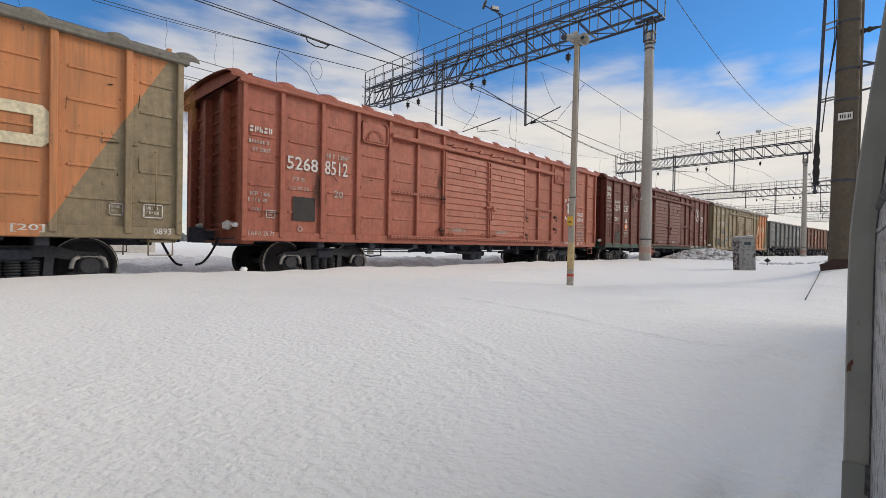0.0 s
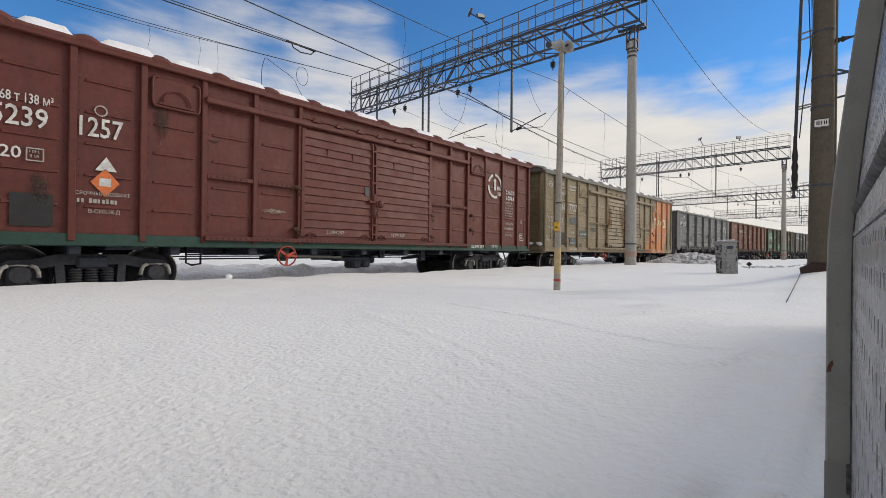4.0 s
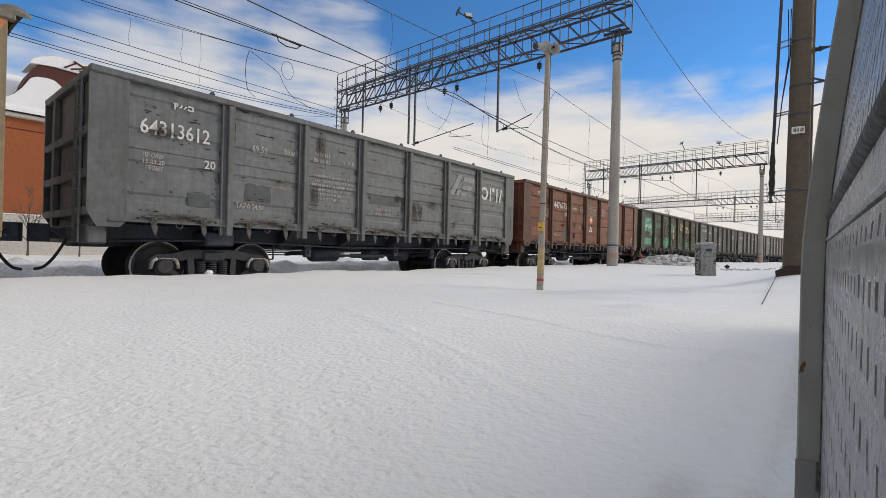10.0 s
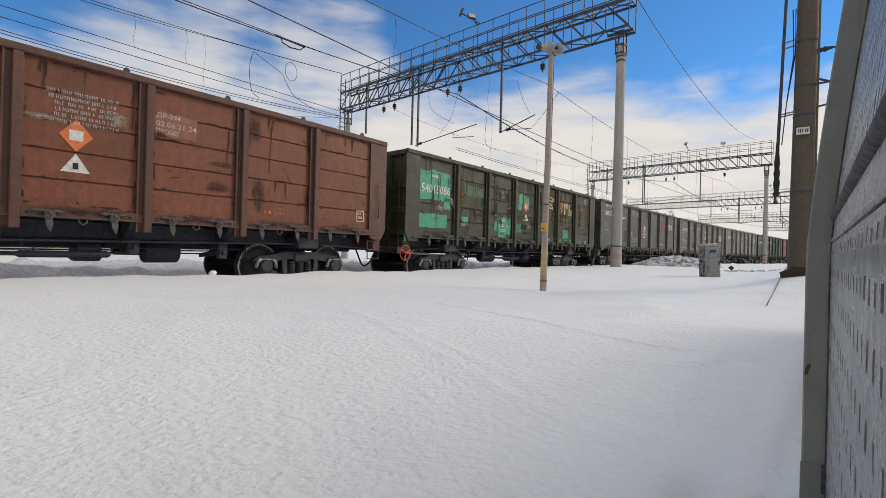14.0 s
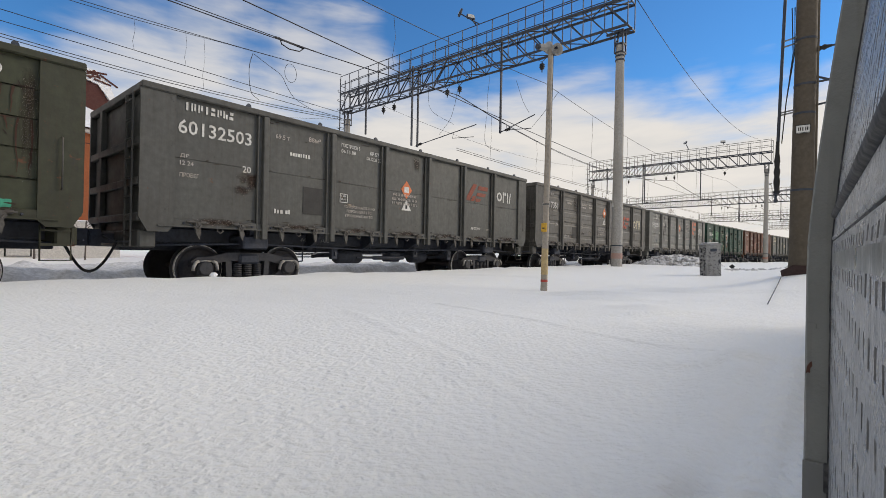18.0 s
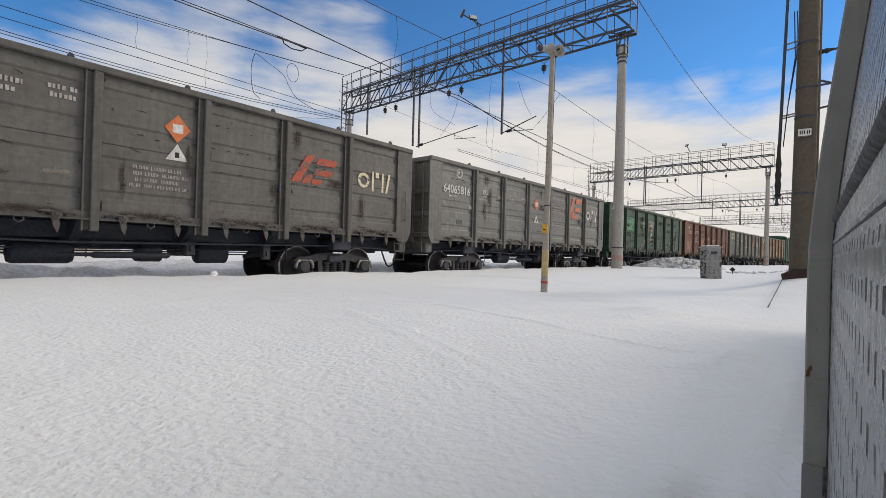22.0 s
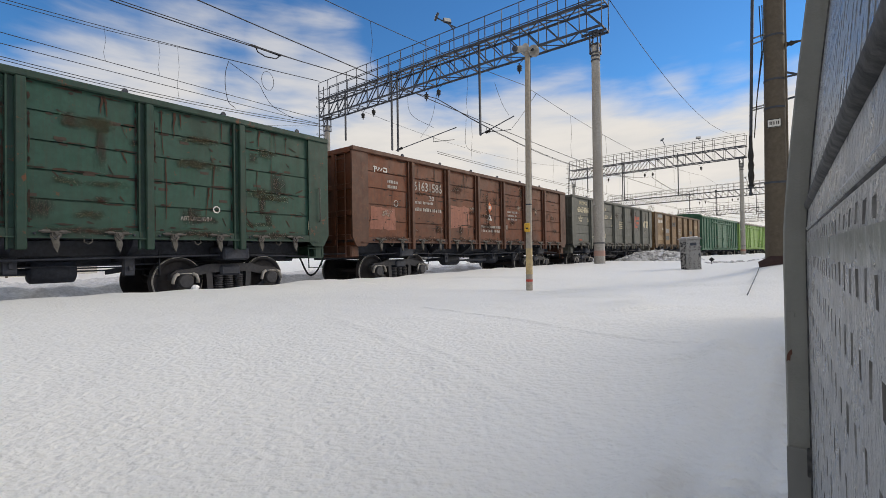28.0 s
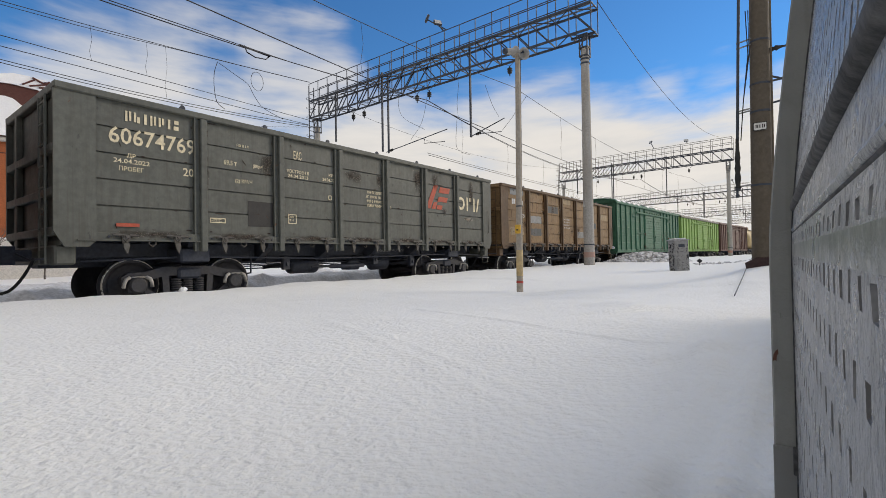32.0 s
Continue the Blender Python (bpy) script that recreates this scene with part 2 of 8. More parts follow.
def stain_material(name, color, drip=True):
    """A see-through stain with ragged edges; drips fade downwards."""
    m = bpy.data.materials.new(name)
    m.use_nodes = True
    nt = m.node_tree
    N, K = nt.nodes.new, nt.links.new
    b = nt.nodes["Principled BSDF"]
    b.inputs["Roughness"].default_value = 0.8
    b.inputs["Specular IOR Level"].default_value = 0.2
    co, info, xyz = N("ShaderNodeTexCoord"), N("ShaderNodeObjectInfo"), N("ShaderNodeSeparateXYZ")
    add, mp, nz, nz2 = N("ShaderNodeVectorMath"), N("ShaderNodeMapping"), N("ShaderNodeTexNoise"), N("ShaderNodeTexNoise")
    add.operation = "MULTIPLY_ADD"
    K(info.outputs["Random"], add.inputs[0])
    add.inputs[1].default_value = (31.0, 17.0, 23.0)
    K(co.outputs["Object"], add.inputs[2])
    K(add.outputs[0], mp.inputs[0])
    mp.inputs[3].default_value = (9.0, 9.0, 1.0) if drip else (2.5, 2.5, 5.0)
    for n, s in ((nz, 2.2), (nz2, 30.0)):
        n.inputs["Scale"].default_value, n.inputs["Detail"].default_value, n.inputs["Roughness"].default_value = s, 7.0, 0.65
    K(mp.outputs[0], nz.inputs["Vector"])
    K(add.outputs[0], nz2.inputs["Vector"])
    K(co.outputs["Generated"], xyz.inputs[0])

    def op(kind, a, c=None):
        n = N("ShaderNodeMath")
        n.operation = kind
        for i, v in enumerate((a, c)):
            if isinstance(v, (int, float)):
                n.inputs[i].default_value = v
            elif v is not None:
                K(v, n.inputs[i])
        return n.outputs[0]

    gy, gz = xyz.outputs[1], xyz.outputs[2]
    across = op("MULTIPLY", op("MULTIPLY", gy, op("SUBTRACT", 1.0, gy)), 4.0)
    along = op("MULTIPLY", op("MULTIPLY", gz, op("SUBTRACT", 1.06 if drip else 1.0, gz)), 4.0)
    if drip:
        along = op("MULTIPLY", along, op("ADD", gz, 0.35))
    total = op("ADD", op("MULTIPLY", op("MULTIPLY", across, along), 0.45), op("ADD", nz.outputs["Fac"], op("MULTIPLY", nz2.outputs["Fac"], 0.25)))
    r = N("ShaderNodeMapRange")
    r.inputs[1].default_value, r.inputs[2].default_value, r.inputs[4].default_value = 0.79, 1.16, 0.75
    K(total, r.inputs[0])
    K(op("MULTIPLY", r.outputs[0], op("MINIMUM", 1.0, op("MULTIPLY", op("MULTIPLY", across, along), 5.0))), b.inputs["Alpha"])
    x = N("ShaderNodeMix")
    x.data_type = "RGBA"
    x.inputs[6].default_value, x.inputs[7].default_value = (*[c * 0.55 for c in color], 1), (*[c * 1.4 for c in color], 1)
    K(nz2.outputs["Fac"], x.inputs[0])
    K(x.outputs[2], b.inputs["Base Color"])
    return m


SNOW = snow_material()
RUST_RUN = stain_material("rust_run", (0.17, 0.078, 0.026))
GRIME_RUN = stain_material("grime_run", (0.05, 0.038, 0.03))
BROWN_HAZE = stain_material("brown_haze", (0.050, 0.050, 0.030), False)
SCUFF = stain_material("bare_scuff", (0.05, 0.03, 0.022), False)
PALE_SCUFF = stain_material("pale_scuff", (0.32, 0.27, 0.22), False)
DIRT = (0.06, 0.052, 0.045)
STEEL = surface("galvanised_steel", (0.21, 0.22, 0.24), 0.5, 0.5, DIRT, 0.3)
DARK_STEEL = surface("dark_weathered_steel", (0.046, 0.056, 0.076), 0.6, 0.25, (0.06, 0.046, 0.04), 0.3)
UNDER = surface("bogie_grime", (0.041, 0.048, 0.066), 0.6, 0.1, (0.055, 0.05, 0.046), 0.4, shade=0.35)
FRAME = surface("cast_frame_grime", (0.046, 0.048, 0.056), 0.6, 0.1, (0.075, 0.066, 0.058), 0.45, shade=0.35, patch=3.0)
WHEEL = surface("wheel_steel", (0.05, 0.05, 0.056), 0.6, 0.4, (0.09, 0.07, 0.06), 0.5)
TREAD = surface("worn_tread", (0.62, 0.60, 0.57), 0.3, 0.7, None)
BLACK = surface("black_rubber", (0.018, 0.018, 0.019), 0.7)
CONCRETE = surface("concrete", (0.36, 0.345, 0.32), 0.85, 0.0, (0.2, 0.18, 0.16), 0.4, bump=0.4, streak=0.3)
CONCRETE_DARK = surface("brown_concrete", (0.095, 0.078, 0.058), 0.85, 0.0, (0.08, 0.065, 0.05), 0.5, bump=0.4, streak=0.4)
WHITE = surface("white_stencil", (0.62, 0.61, 0.58), 0.7, 0, (0.3, 0.27, 0.24), 0.55, patch=6.0, bump=0.05)
PALE = surface("worn_stencil", (0.42, 0.39, 0.36), 0.75, 0, (0.2, 0.15, 0.12), 0.7, patch=7.0, bump=0.05)
CREAM = surface("cream_stencil", (0.68, 0.60, 0.42), 0.7, 0, (0.35, 0.3, 0.22), 0.4, patch=6.0, bump=0.05)
ORANGE = surface("hazard_orange", (0.62, 0.16, 0.05), 0.6, 0, (0.3, 0.12, 0.07), 0.3, bump=0.05)
RED_MARK = surface("faded_red_mark", (0.42, 0.075, 0.04), 0.65, 0, (0.2, 0.09, 0.07), 0.45, patch=4.0, bump=0.05)
YELLOW = surface("yellow_paint", (0.62, 0.36, 0.05), 0.6)
ICE = surface("packed_snow", (0.82, 0.83, 0.85), 0.6, 0, (0.62, 0.61, 0.60), 0.2, shade=0.06, bump=0.2, bump_scale=18.0)


# ---- mesh building ----
class Mesh:
    """Collects boxes, bars, lathes and prisms into one mesh."""

    def __init__(self):
        self.v, self.f, self.smooth = [], [], []

    def add(self, verts, faces, smooth=False):
        n = len(self.v)
        self.v += [tuple(p) for p in verts]
        self.f += [tuple(i + n for i in f) for f in faces]
        self.smooth += [smooth] * len(faces)
        return self

    def box(self, x0, x1, y0, y1, z0, z1, c=0.0, m=None):
        """A box, with its edges chamfered by c."""
        if c <= 0:
            v = [Vector((x, y, z)) for z in (z0, z1) for y in (y0, y1) for x in (x0, x1)]
            f = [(0, 2, 3, 1), (4, 5, 7, 6), (0, 1, 5, 4), (2, 6, 7, 3), (0, 4, 6, 2), (1, 3, 7, 5)]
        else:
            v, idx = [], {}
            X, Y, Z = (x0, x1), (y0, y1), (z0, z1)
            for i in (0, 1):
                for j in (0, 1):
                    for k in (0, 1):
                        sx, sy, sz = (c, -c)[i], (c, -c)[j], (c, -c)[k]
                        for a, d in enumerate(((0, sy, sz), (sx, 0, sz), (sx, sy, 0))):
                            idx[i, j, k, a] = len(v)
                            v.append(Vector((X[i] + d[0], Y[j] + d[1], Z[k] + d[2])))
            f = []
            q = lambda *t: f.append(tuple(idx[a] for a in t))
            for i in (0, 1):
                r = (lambda s: s) if i else (lambda s: s[::-1])
                q(*r([(i, 0, 0, 0), (i, 1, 0, 0), (i, 1, 1, 0), (i, 0, 1, 0)]))
                q(*r([(0, i, 0, 1), (0, i, 1, 1), (1, i, 1, 1), (1, i, 0, 1)]))
                q(*r([(0, 0, i, 2), (1, 0, i, 2), (1, 1, i, 2), (0, 1, i, 2)]))
            for i in (0, 1):
                for j in (0, 1):
                    s = [(i, j, 0, 0), (i, j, 1, 0), (i, j, 1, 1), (i, j, 0, 1)]
                    q(*(s if i == j else s[::-1])[::-1])
                    s = [(i, 0, j, 0), (i, 1, j, 0), (i, 1, j, 2), (i, 0, j, 2)]
                    q(*(s if i == j else s[::-1]))
                    s = [(0, i, j, 1), (1, i, j, 1), (1, i, j, 2), (0, i, j, 2)]
                    q(*(s if i == j else s[::-1])[::-1])
                    for k in (0, 1):
                        s = [(i, j, k, 0), (i, j, k, 1), (i, j, k, 2)]
                        q(*(s if (i + j + k) % 2 else s[::-1]))
        if m is not None:
            v = [m @ p for p in v]
        return self.add(v, f)

    def bar(self, a, b, w, h=None, up=(0, 0, 1), sides=4):
        """A straight bar from a to b: square, or round with more sides."""
        a, b = Vector(a), Vector(b)
        d = (b - a).normalized()
        s = d.cross(Vector(up))
        if s.length < 1e-4:
            s = d.cross(Vector((1, 0, 0)))
        s.normalize()
        u = s.cross(d)
        h = w if h is None else h
        if sides == 4:
            ring = [s * x * w / 2 + u * y * h / 2 for x, y in ((-1, -1), (1, -1), (1, 1), (-1, 1))]
        else:
            ring = [s * math.cos(k * math.tau / sides) * w / 2 + u * math.sin(k * math.tau / sides) * h / 2 for k in range(sides)]
        n = len(ring)
        v = [a + r for r in ring] + [b + r for r in ring]
        f = [(i, (i + 1) % n, n + (i + 1) % n, n + i) for i in range(n)]
        self.add(v, f, n > 4)
        self.add([a + r for r in ring], [tuple(range(n))[::-1]])
        return self.add([b + r for r in ring], [tuple(range(n))])

    def tube(self, pts, w, sides=6):
        """A bent tube along points."""
        pts = [Vector(p) for p in pts]
        v, n = [], sides
        for i, p in enumerate(pts):
            d = (pts[min(i + 1, len(pts) - 1)] - pts[max(i - 1, 0)]).normalized()
            s = d.cross(Vector((0.03, 0.02, 1)))
            s = s.normalized() if s.length > 1e-3 else Vector((1, 0, 0))
            u = s.cross(d)
            v += [p + (s * math.cos(k * math.tau / n) + u * math.sin(k * math.tau / n)) * w / 2 for k in range(n)]
        f = [(i * n + k, i * n + (k + 1) % n, (i + 1) * n + (k + 1) % n, (i + 1) * n + k) for i in range(len(pts) - 1) for k in range(n)]
        f += [tuple(range(n))[::-1], tuple(range((len(pts) - 1) * n, len(pts) * n))]
        return self.add(v, f, True)

    def lathe(self, profile, m=None, sides=20, smooth=True, caps=True):
        """Turns (radius, height) points about the z axis, then places by m."""
        m = m or Matrix()
        v = [m @ Vector((r * math.cos(k * math.tau / sides), r * math.sin(k * math.tau / sides), z)) for r, z in profile for k in range(sides)]
        f = [(i * sides + k, i * sides + (k + 1) % sides, (i + 1) * sides + (k + 1) % sides, (i + 1) * sides + k)
             for i in range(len(profile) - 1) for k in range(sides)]
        self.add(v, f, smooth)
        if caps and profile[0][0] > 1e-4:
            self.add(v[:sides], [tuple(range(sides))[::-1]])
        if caps and profile[-1][0] > 1e-4:
            self.add(v[-sides:], [tuple(range(sides))])
        return self

    def prism(self, outline, t, m=None):
        """A flat plate: outline in x, y, thickness t along z, placed by m."""
        m = m or Matrix()
        n = len(outline)
        v = [m @ Vector((x, y, z)) for z in (-t / 2, t / 2) for x, y in outline]
        f = [tuple(range(n))[::-1], tuple(range(n, 2 * n))] + [(i, (i + 1) % n, n + (i + 1) % n, n + i) for i in range(n)]
        return self.add(v, f)

    def done(self, name, material):
        """Mesh data with one material."""
        me = bpy.data.meshes.new(name)
        me.from_pydata([tuple(p) for p in self.v], [], self.f)
        me.polygons.foreach_set("use_smooth", self.smooth)
        me.materials.append(material)
        me.update()
        return me


def curve_through(pts, n=5):
    """Points on a smooth curve through the given ones."""
    p = [Vector(q) for q in pts]
    p = [2 * p[0] - p[1]] + p + [2 * p[-1] - p[-2]]
    out = []
    for i in range(1, len(p) - 2):
        a, b, c, d = p[i - 1:i + 3]
        for k in range(n):
            t = k / n
            out.append(0.5 * (2 * b + (c - a) * t + (2 * a - 5 * b + 4 * c - d) * t * t + (3 * b - a - 3 * c + d) * t ** 3))
    return out + [p[-2]]


def part(name, mesh, material, parent, label="", at=None):
    """Links a Mesh, or mesh data that is already made, as one object under a thing or a part."""
    data = mesh.done(name, material) if isinstance(mesh, Mesh) else mesh
    ob = new(name, data)
    ob.parent = parent
    if at is not None:
        ob.matrix_basis = at
    return tagged(ob, label)


def thing(name, label, category, group="", at=None, kind=""):
    ob = new(name)
    ob.empty_display_size = 0.2
    if at is not None:
        ob.matrix_basis = at
    return tagged(ob, label, category, group, kind)


# ---- ground ----
def smooth(a, b, x):
    x = min(1.0, max(0.0, (x - a) / (b - a)))
    return x * x * (3 - 2 * x)


# snow ridges, most shaped after streaks of light: start, end, half width, height
RIDGES = (((-3.3, 2.70), (-0.95, 1.60), 0.045, 0.008), ((-0.95, 1.60), (-0.35, 1.36), 0.040, 0.008), ((-2.2, 2.32), (-0.45, 1.52), 0.035, 0.006),
          ((-3.1, 3.76), (-1.33, 3.12), 0.035, 0.016), ((-1.33, 3.12), (-0.45, 2.90), 0.030, 0.016),
          ((-0.30, 2.75), (-0.27, 2.0), 0.085, 0.050), ((-0.27, 2.0), (-0.29, 1.0), 0.075, 0.045), ((-0.06, 2.75), (-0.12, 1.2), 0.045, 0.030))


def ridges(x, y):
    top = 0.0
    for (ax, ay), (bx, by), wd, h in RIDGES:
        ux, uy = bx - ax, by - ay
        k = min(1.0, max(0.0, ((x - ax) * ux + (y - ay) * uy) / (ux * ux + uy * uy)))
        q = ((x - ax - k * ux) ** 2 + (y - ay - k * uy) ** 2) / (wd * wd)
        if q < 9:
            top = max(top, h * math.exp(-q) * (0.75 + 0.5 * noise.noise((x * 5, y * 5, 3.0))))
    # ripples shaped after light reflected onto the drift beside the wall
    u = x + 0.085 + 0.04 * (2.5 - y)
    if abs(u) < 0.12 and 1.1 < y < 2.7:
        top += 0.007 * math.exp(-(u / 0.045) ** 2) * math.cos(math.tau * (y + 0.3 * u) / 0.085) * smooth(2.7, 2.4, y)
    return top


def finer(a, lo, hi, n):
    """Splits the steps between lo and hi into n."""
    out = []
    for p, q in zip(a, a[1:]):
        out += [p + (q - p) * i / n for i in range(n)] if lo < p < hi else [p]
    return out + a[-1:]


def snow_z(x, y):
    """Height of the snow: a bank along the near track, drifts beside the wall, a cleared track bed."""
    d = x - track_x(y)
    near = smooth(60, 20, abs(y)) * smooth(-14, -9, x) * smooth(12, 4, x)
    n = noise.noise((x * 0.35, y * 0.35, 0.3)) * 0.05 + noise.noise((x * 1.1, y * 0.9, 4.0)) * 0.018
    bank = 0.37 + 0.05 * smooth(8, 20, y) + n * (0.4 + 0.6 * near) + 0.34 * math.exp(-((x - 0.3) / 1.3) ** 2) * smooth(6.3, 10.0, y)
    bank += 0.08 * math.exp(-((x + 0.10) / 0.30) ** 2 - ((y - 2.5) / 0.7) ** 2)
    # wind-cut drifts: steep towards the camera, tapering away
    for cx, cy, rx, h in ((-2.0, 5.9, 0.5, 0.05), (-2.85, 6.7, 0.7, 0.07), (-0.32, 2.5, 0.34, 0.035), (-5.6, 9.0, 1.4, 0.05), (-1.3, 7.6, 0.9, 0.05)):
        v = y - cy - 0.12 * math.sin((x - cx) * 2.2)
        bank += h * math.exp(-((x - cx) / rx) ** 2) * smooth(-0.10, 0.08, v) * math.exp(-max(0.0, v) / 0.9)
    # a low wind lip with a small mound behind it
    u, v = (x + 1.05) * 0.585 + (y - 4.5) * 0.811, (x + 1.05) * -0.811 + (y - 4.5) * 0.585
    bank += 0.055 * math.exp(-(u / 0.55) ** 2) * smooth(-0.05, 0.06, v) * math.exp(-max(0.0, v) / 0.35)
    bank += 0.05 * math.exp(-((u - 0.12) / 0.22) ** 2 - ((v - 0.42) / 0.26) ** 2)
    if -3.6 < x < 0.3 and 0.1 < y < 4.1:
        bank += ridges(x, y)
    bank -= 0.10 * math.exp(-((x + 3.6) / 1.3) ** 2 - ((y - 7.2) / 2.0) ** 2)
    edge = 1.78 + 0.10 * noise.noise((y * 0.8, 2.0, 0.0))
    crest = 0.03 * noise.noise((y * 1.7, 7.0, 0.0))
    bed = -0.14 + 0.03 * noise.noise((x * 2.2, y * 1.3, 1.0))
    far = -0.05 + 0.25 * smooth(-2.0, -3.2, d) + 0.12 * noise.noise((x * 0.25, y * 0.25, 9.0))
    if d > -1.6:
        k = smooth(edge - 0.5, edge + 0.25, d)
        return bed * (1 - k) + (bank + crest * math.exp(-(d - edge) ** 2)) * k
    k = smooth(-1.6, -2.6, d)
    return bed * (1 - k) + far * k


def axis(fine0, fine1, step, lo, hi, grow=1.22):
    out, s = [], step
    n = int(round((fine1 - fine0) / step))
    out = [fine0 + (fine1 - fine0) * i / n for i in range(n + 1)]
    x = fine1
    while x < hi:
        s *= grow
        x += s
        out.append(x)
    x, s = fine0, step
    while x > lo:
        s *= grow
        x -= s
        out.insert(0, x)
    return out


def ground():
    xs, ys = axis(-13.5, 1.5, 0.10, -2500, 2500), axis(0.2, 26, 0.11, -2500, 2500)
    xs, ys = finer(xs, -3.5, 0.2, 4), finer(ys, 0.5, 4.0, 6)
    v = [(x, y, snow_z(x, y)) for y in ys for x in xs]
    n = len(xs)
    f = [(j * n + i, j * n + i + 1, (j + 1) * n + i + 1, (j + 1) * n + i) for j in range(len(ys) - 1) for i in range(n - 1)]
    m = Mesh()
    m.add(v, f, True)
    ob = new("ground", m.done("ground", SNOW))
    tagged(ob, "white wind-smoothed snow over the railway yard", "snow", kind="structure")


ground()


def ploughed_snow():
    """Soiled, broken snow lying between and beyond the rails."""
    dirty = surface("ploughed_snow", (0.76, 0.76, 0.77), 0.8, 0, (0.30, 0.28, 0.26), 0.45, patch=1.6, grain=14.0, shade=0.25, bump=0.6, bump_scale=22.0)
    ds = [-8.2 + 0.1 * i for i in range(96)]
    ys = [-8 + 0.13 * j for j in range(480)]
    v = []
    for y in ys:
        for d in ds:
            x = track_x(y) + d
            big, small = noise.noise((x * 0.55, y * 0.38, 12.0)), noise.noise((x * 2.1, y * 1.5, 5.0))
            rail = min(abs(d - 0.79), abs(d + 0.79), abs(d + 4.5), abs(d + 6.1))
            lump = max(0.0, 0.18 * big + 0.13 * small + 0.16 * max(0.0, noise.noise((x * 3.6, y * 2.7, 2.0)) - 0.12)) * smooth(0.1, 0.5, rail)
            ridge = 0.16 * math.exp(-((d + 2.7) / 0.45) ** 2) * (0.7 + 0.6 * small)
            edge = smooth(1.25, 0.9, d) * smooth(-8.2, -7.4, d)
            low = -0.165 if d > -1.9 else snow_z(x, y)
            v.append((x, y, low - 0.02 + (0.045 + (lump + ridge) * (0.35 if abs(d) < 0.7 else 1.0)) * edge))
    n = len(ds)
    f = [(j * n + i, j * n + i + 1, (j + 1) * n + i + 1, (j + 1) * n + i) for j in range(len(ys) - 1) for i in range(n - 1)]
    m = Mesh()
    m.add(v, f, True)
    tagged(new("ploughed_snow", m.done("ploughed_snow", dirty)), "soiled, broken snow between the rails", "snow", kind="stuff")


ploughed_snow()


# ---- track ----
def rails():
    rail_mat = surface("rail_steel", (0.16, 0.12, 0.10), 0.5, 0.6, (0.10, 0.06, 0.04), 0.5)
    sleeper = surface("sleeper_concrete", (0.25, 0.24, 0.22), 0.9, 0, (0.1, 0.09, 0.08), 0.5)
    for k, off in enumerate((0.0, -5.3, -10.6)):
        t = thing("railway_track", "steel rails on concrete sleepers half buried in snow", "track", "tracks of the yard", kind="structure")
        ys = [-60 + 6 * i for i in range(36)]
        for side in (-0.79, 0.79):
            m = Mesh()
            prof = [(-0.07, -0.18), (0.07, -0.18), (0.07, -0.165), (0.012, -0.14), (0.012, -0.045), (0.036, -0.035), (0.036, 0), (-0.036, 0), (-0.036, -0.035), (-0.012, -0.045), (-0.012, -0.14), (-0.07, -0.165)]
            v = [(track_x(y, off) + side + px, y, pz) for y in ys for px, pz in prof]
            n = len(prof)
            m.add(v, [(i * n + j, i * n + (j + 1) % n, (i + 1) * n + (j + 1) % n, (i + 1) * n + j) for i in range(len(ys) - 1) for j in range(n)])
            part("rail", m, rail_mat, t)
        if k == 0:
            m = Mesh()
            for i in range(60):
                y = 0.55 * i - 2
                m.box(track_x(y) - 1.35, track_x(y) + 1.35, y - 0.13, y + 0.13, -0.38, -0.12, 0.02)
            tagged(part("sleepers", m, sleeper, t, "snow-covered concrete sleepers"), kind="stuff")


rails()


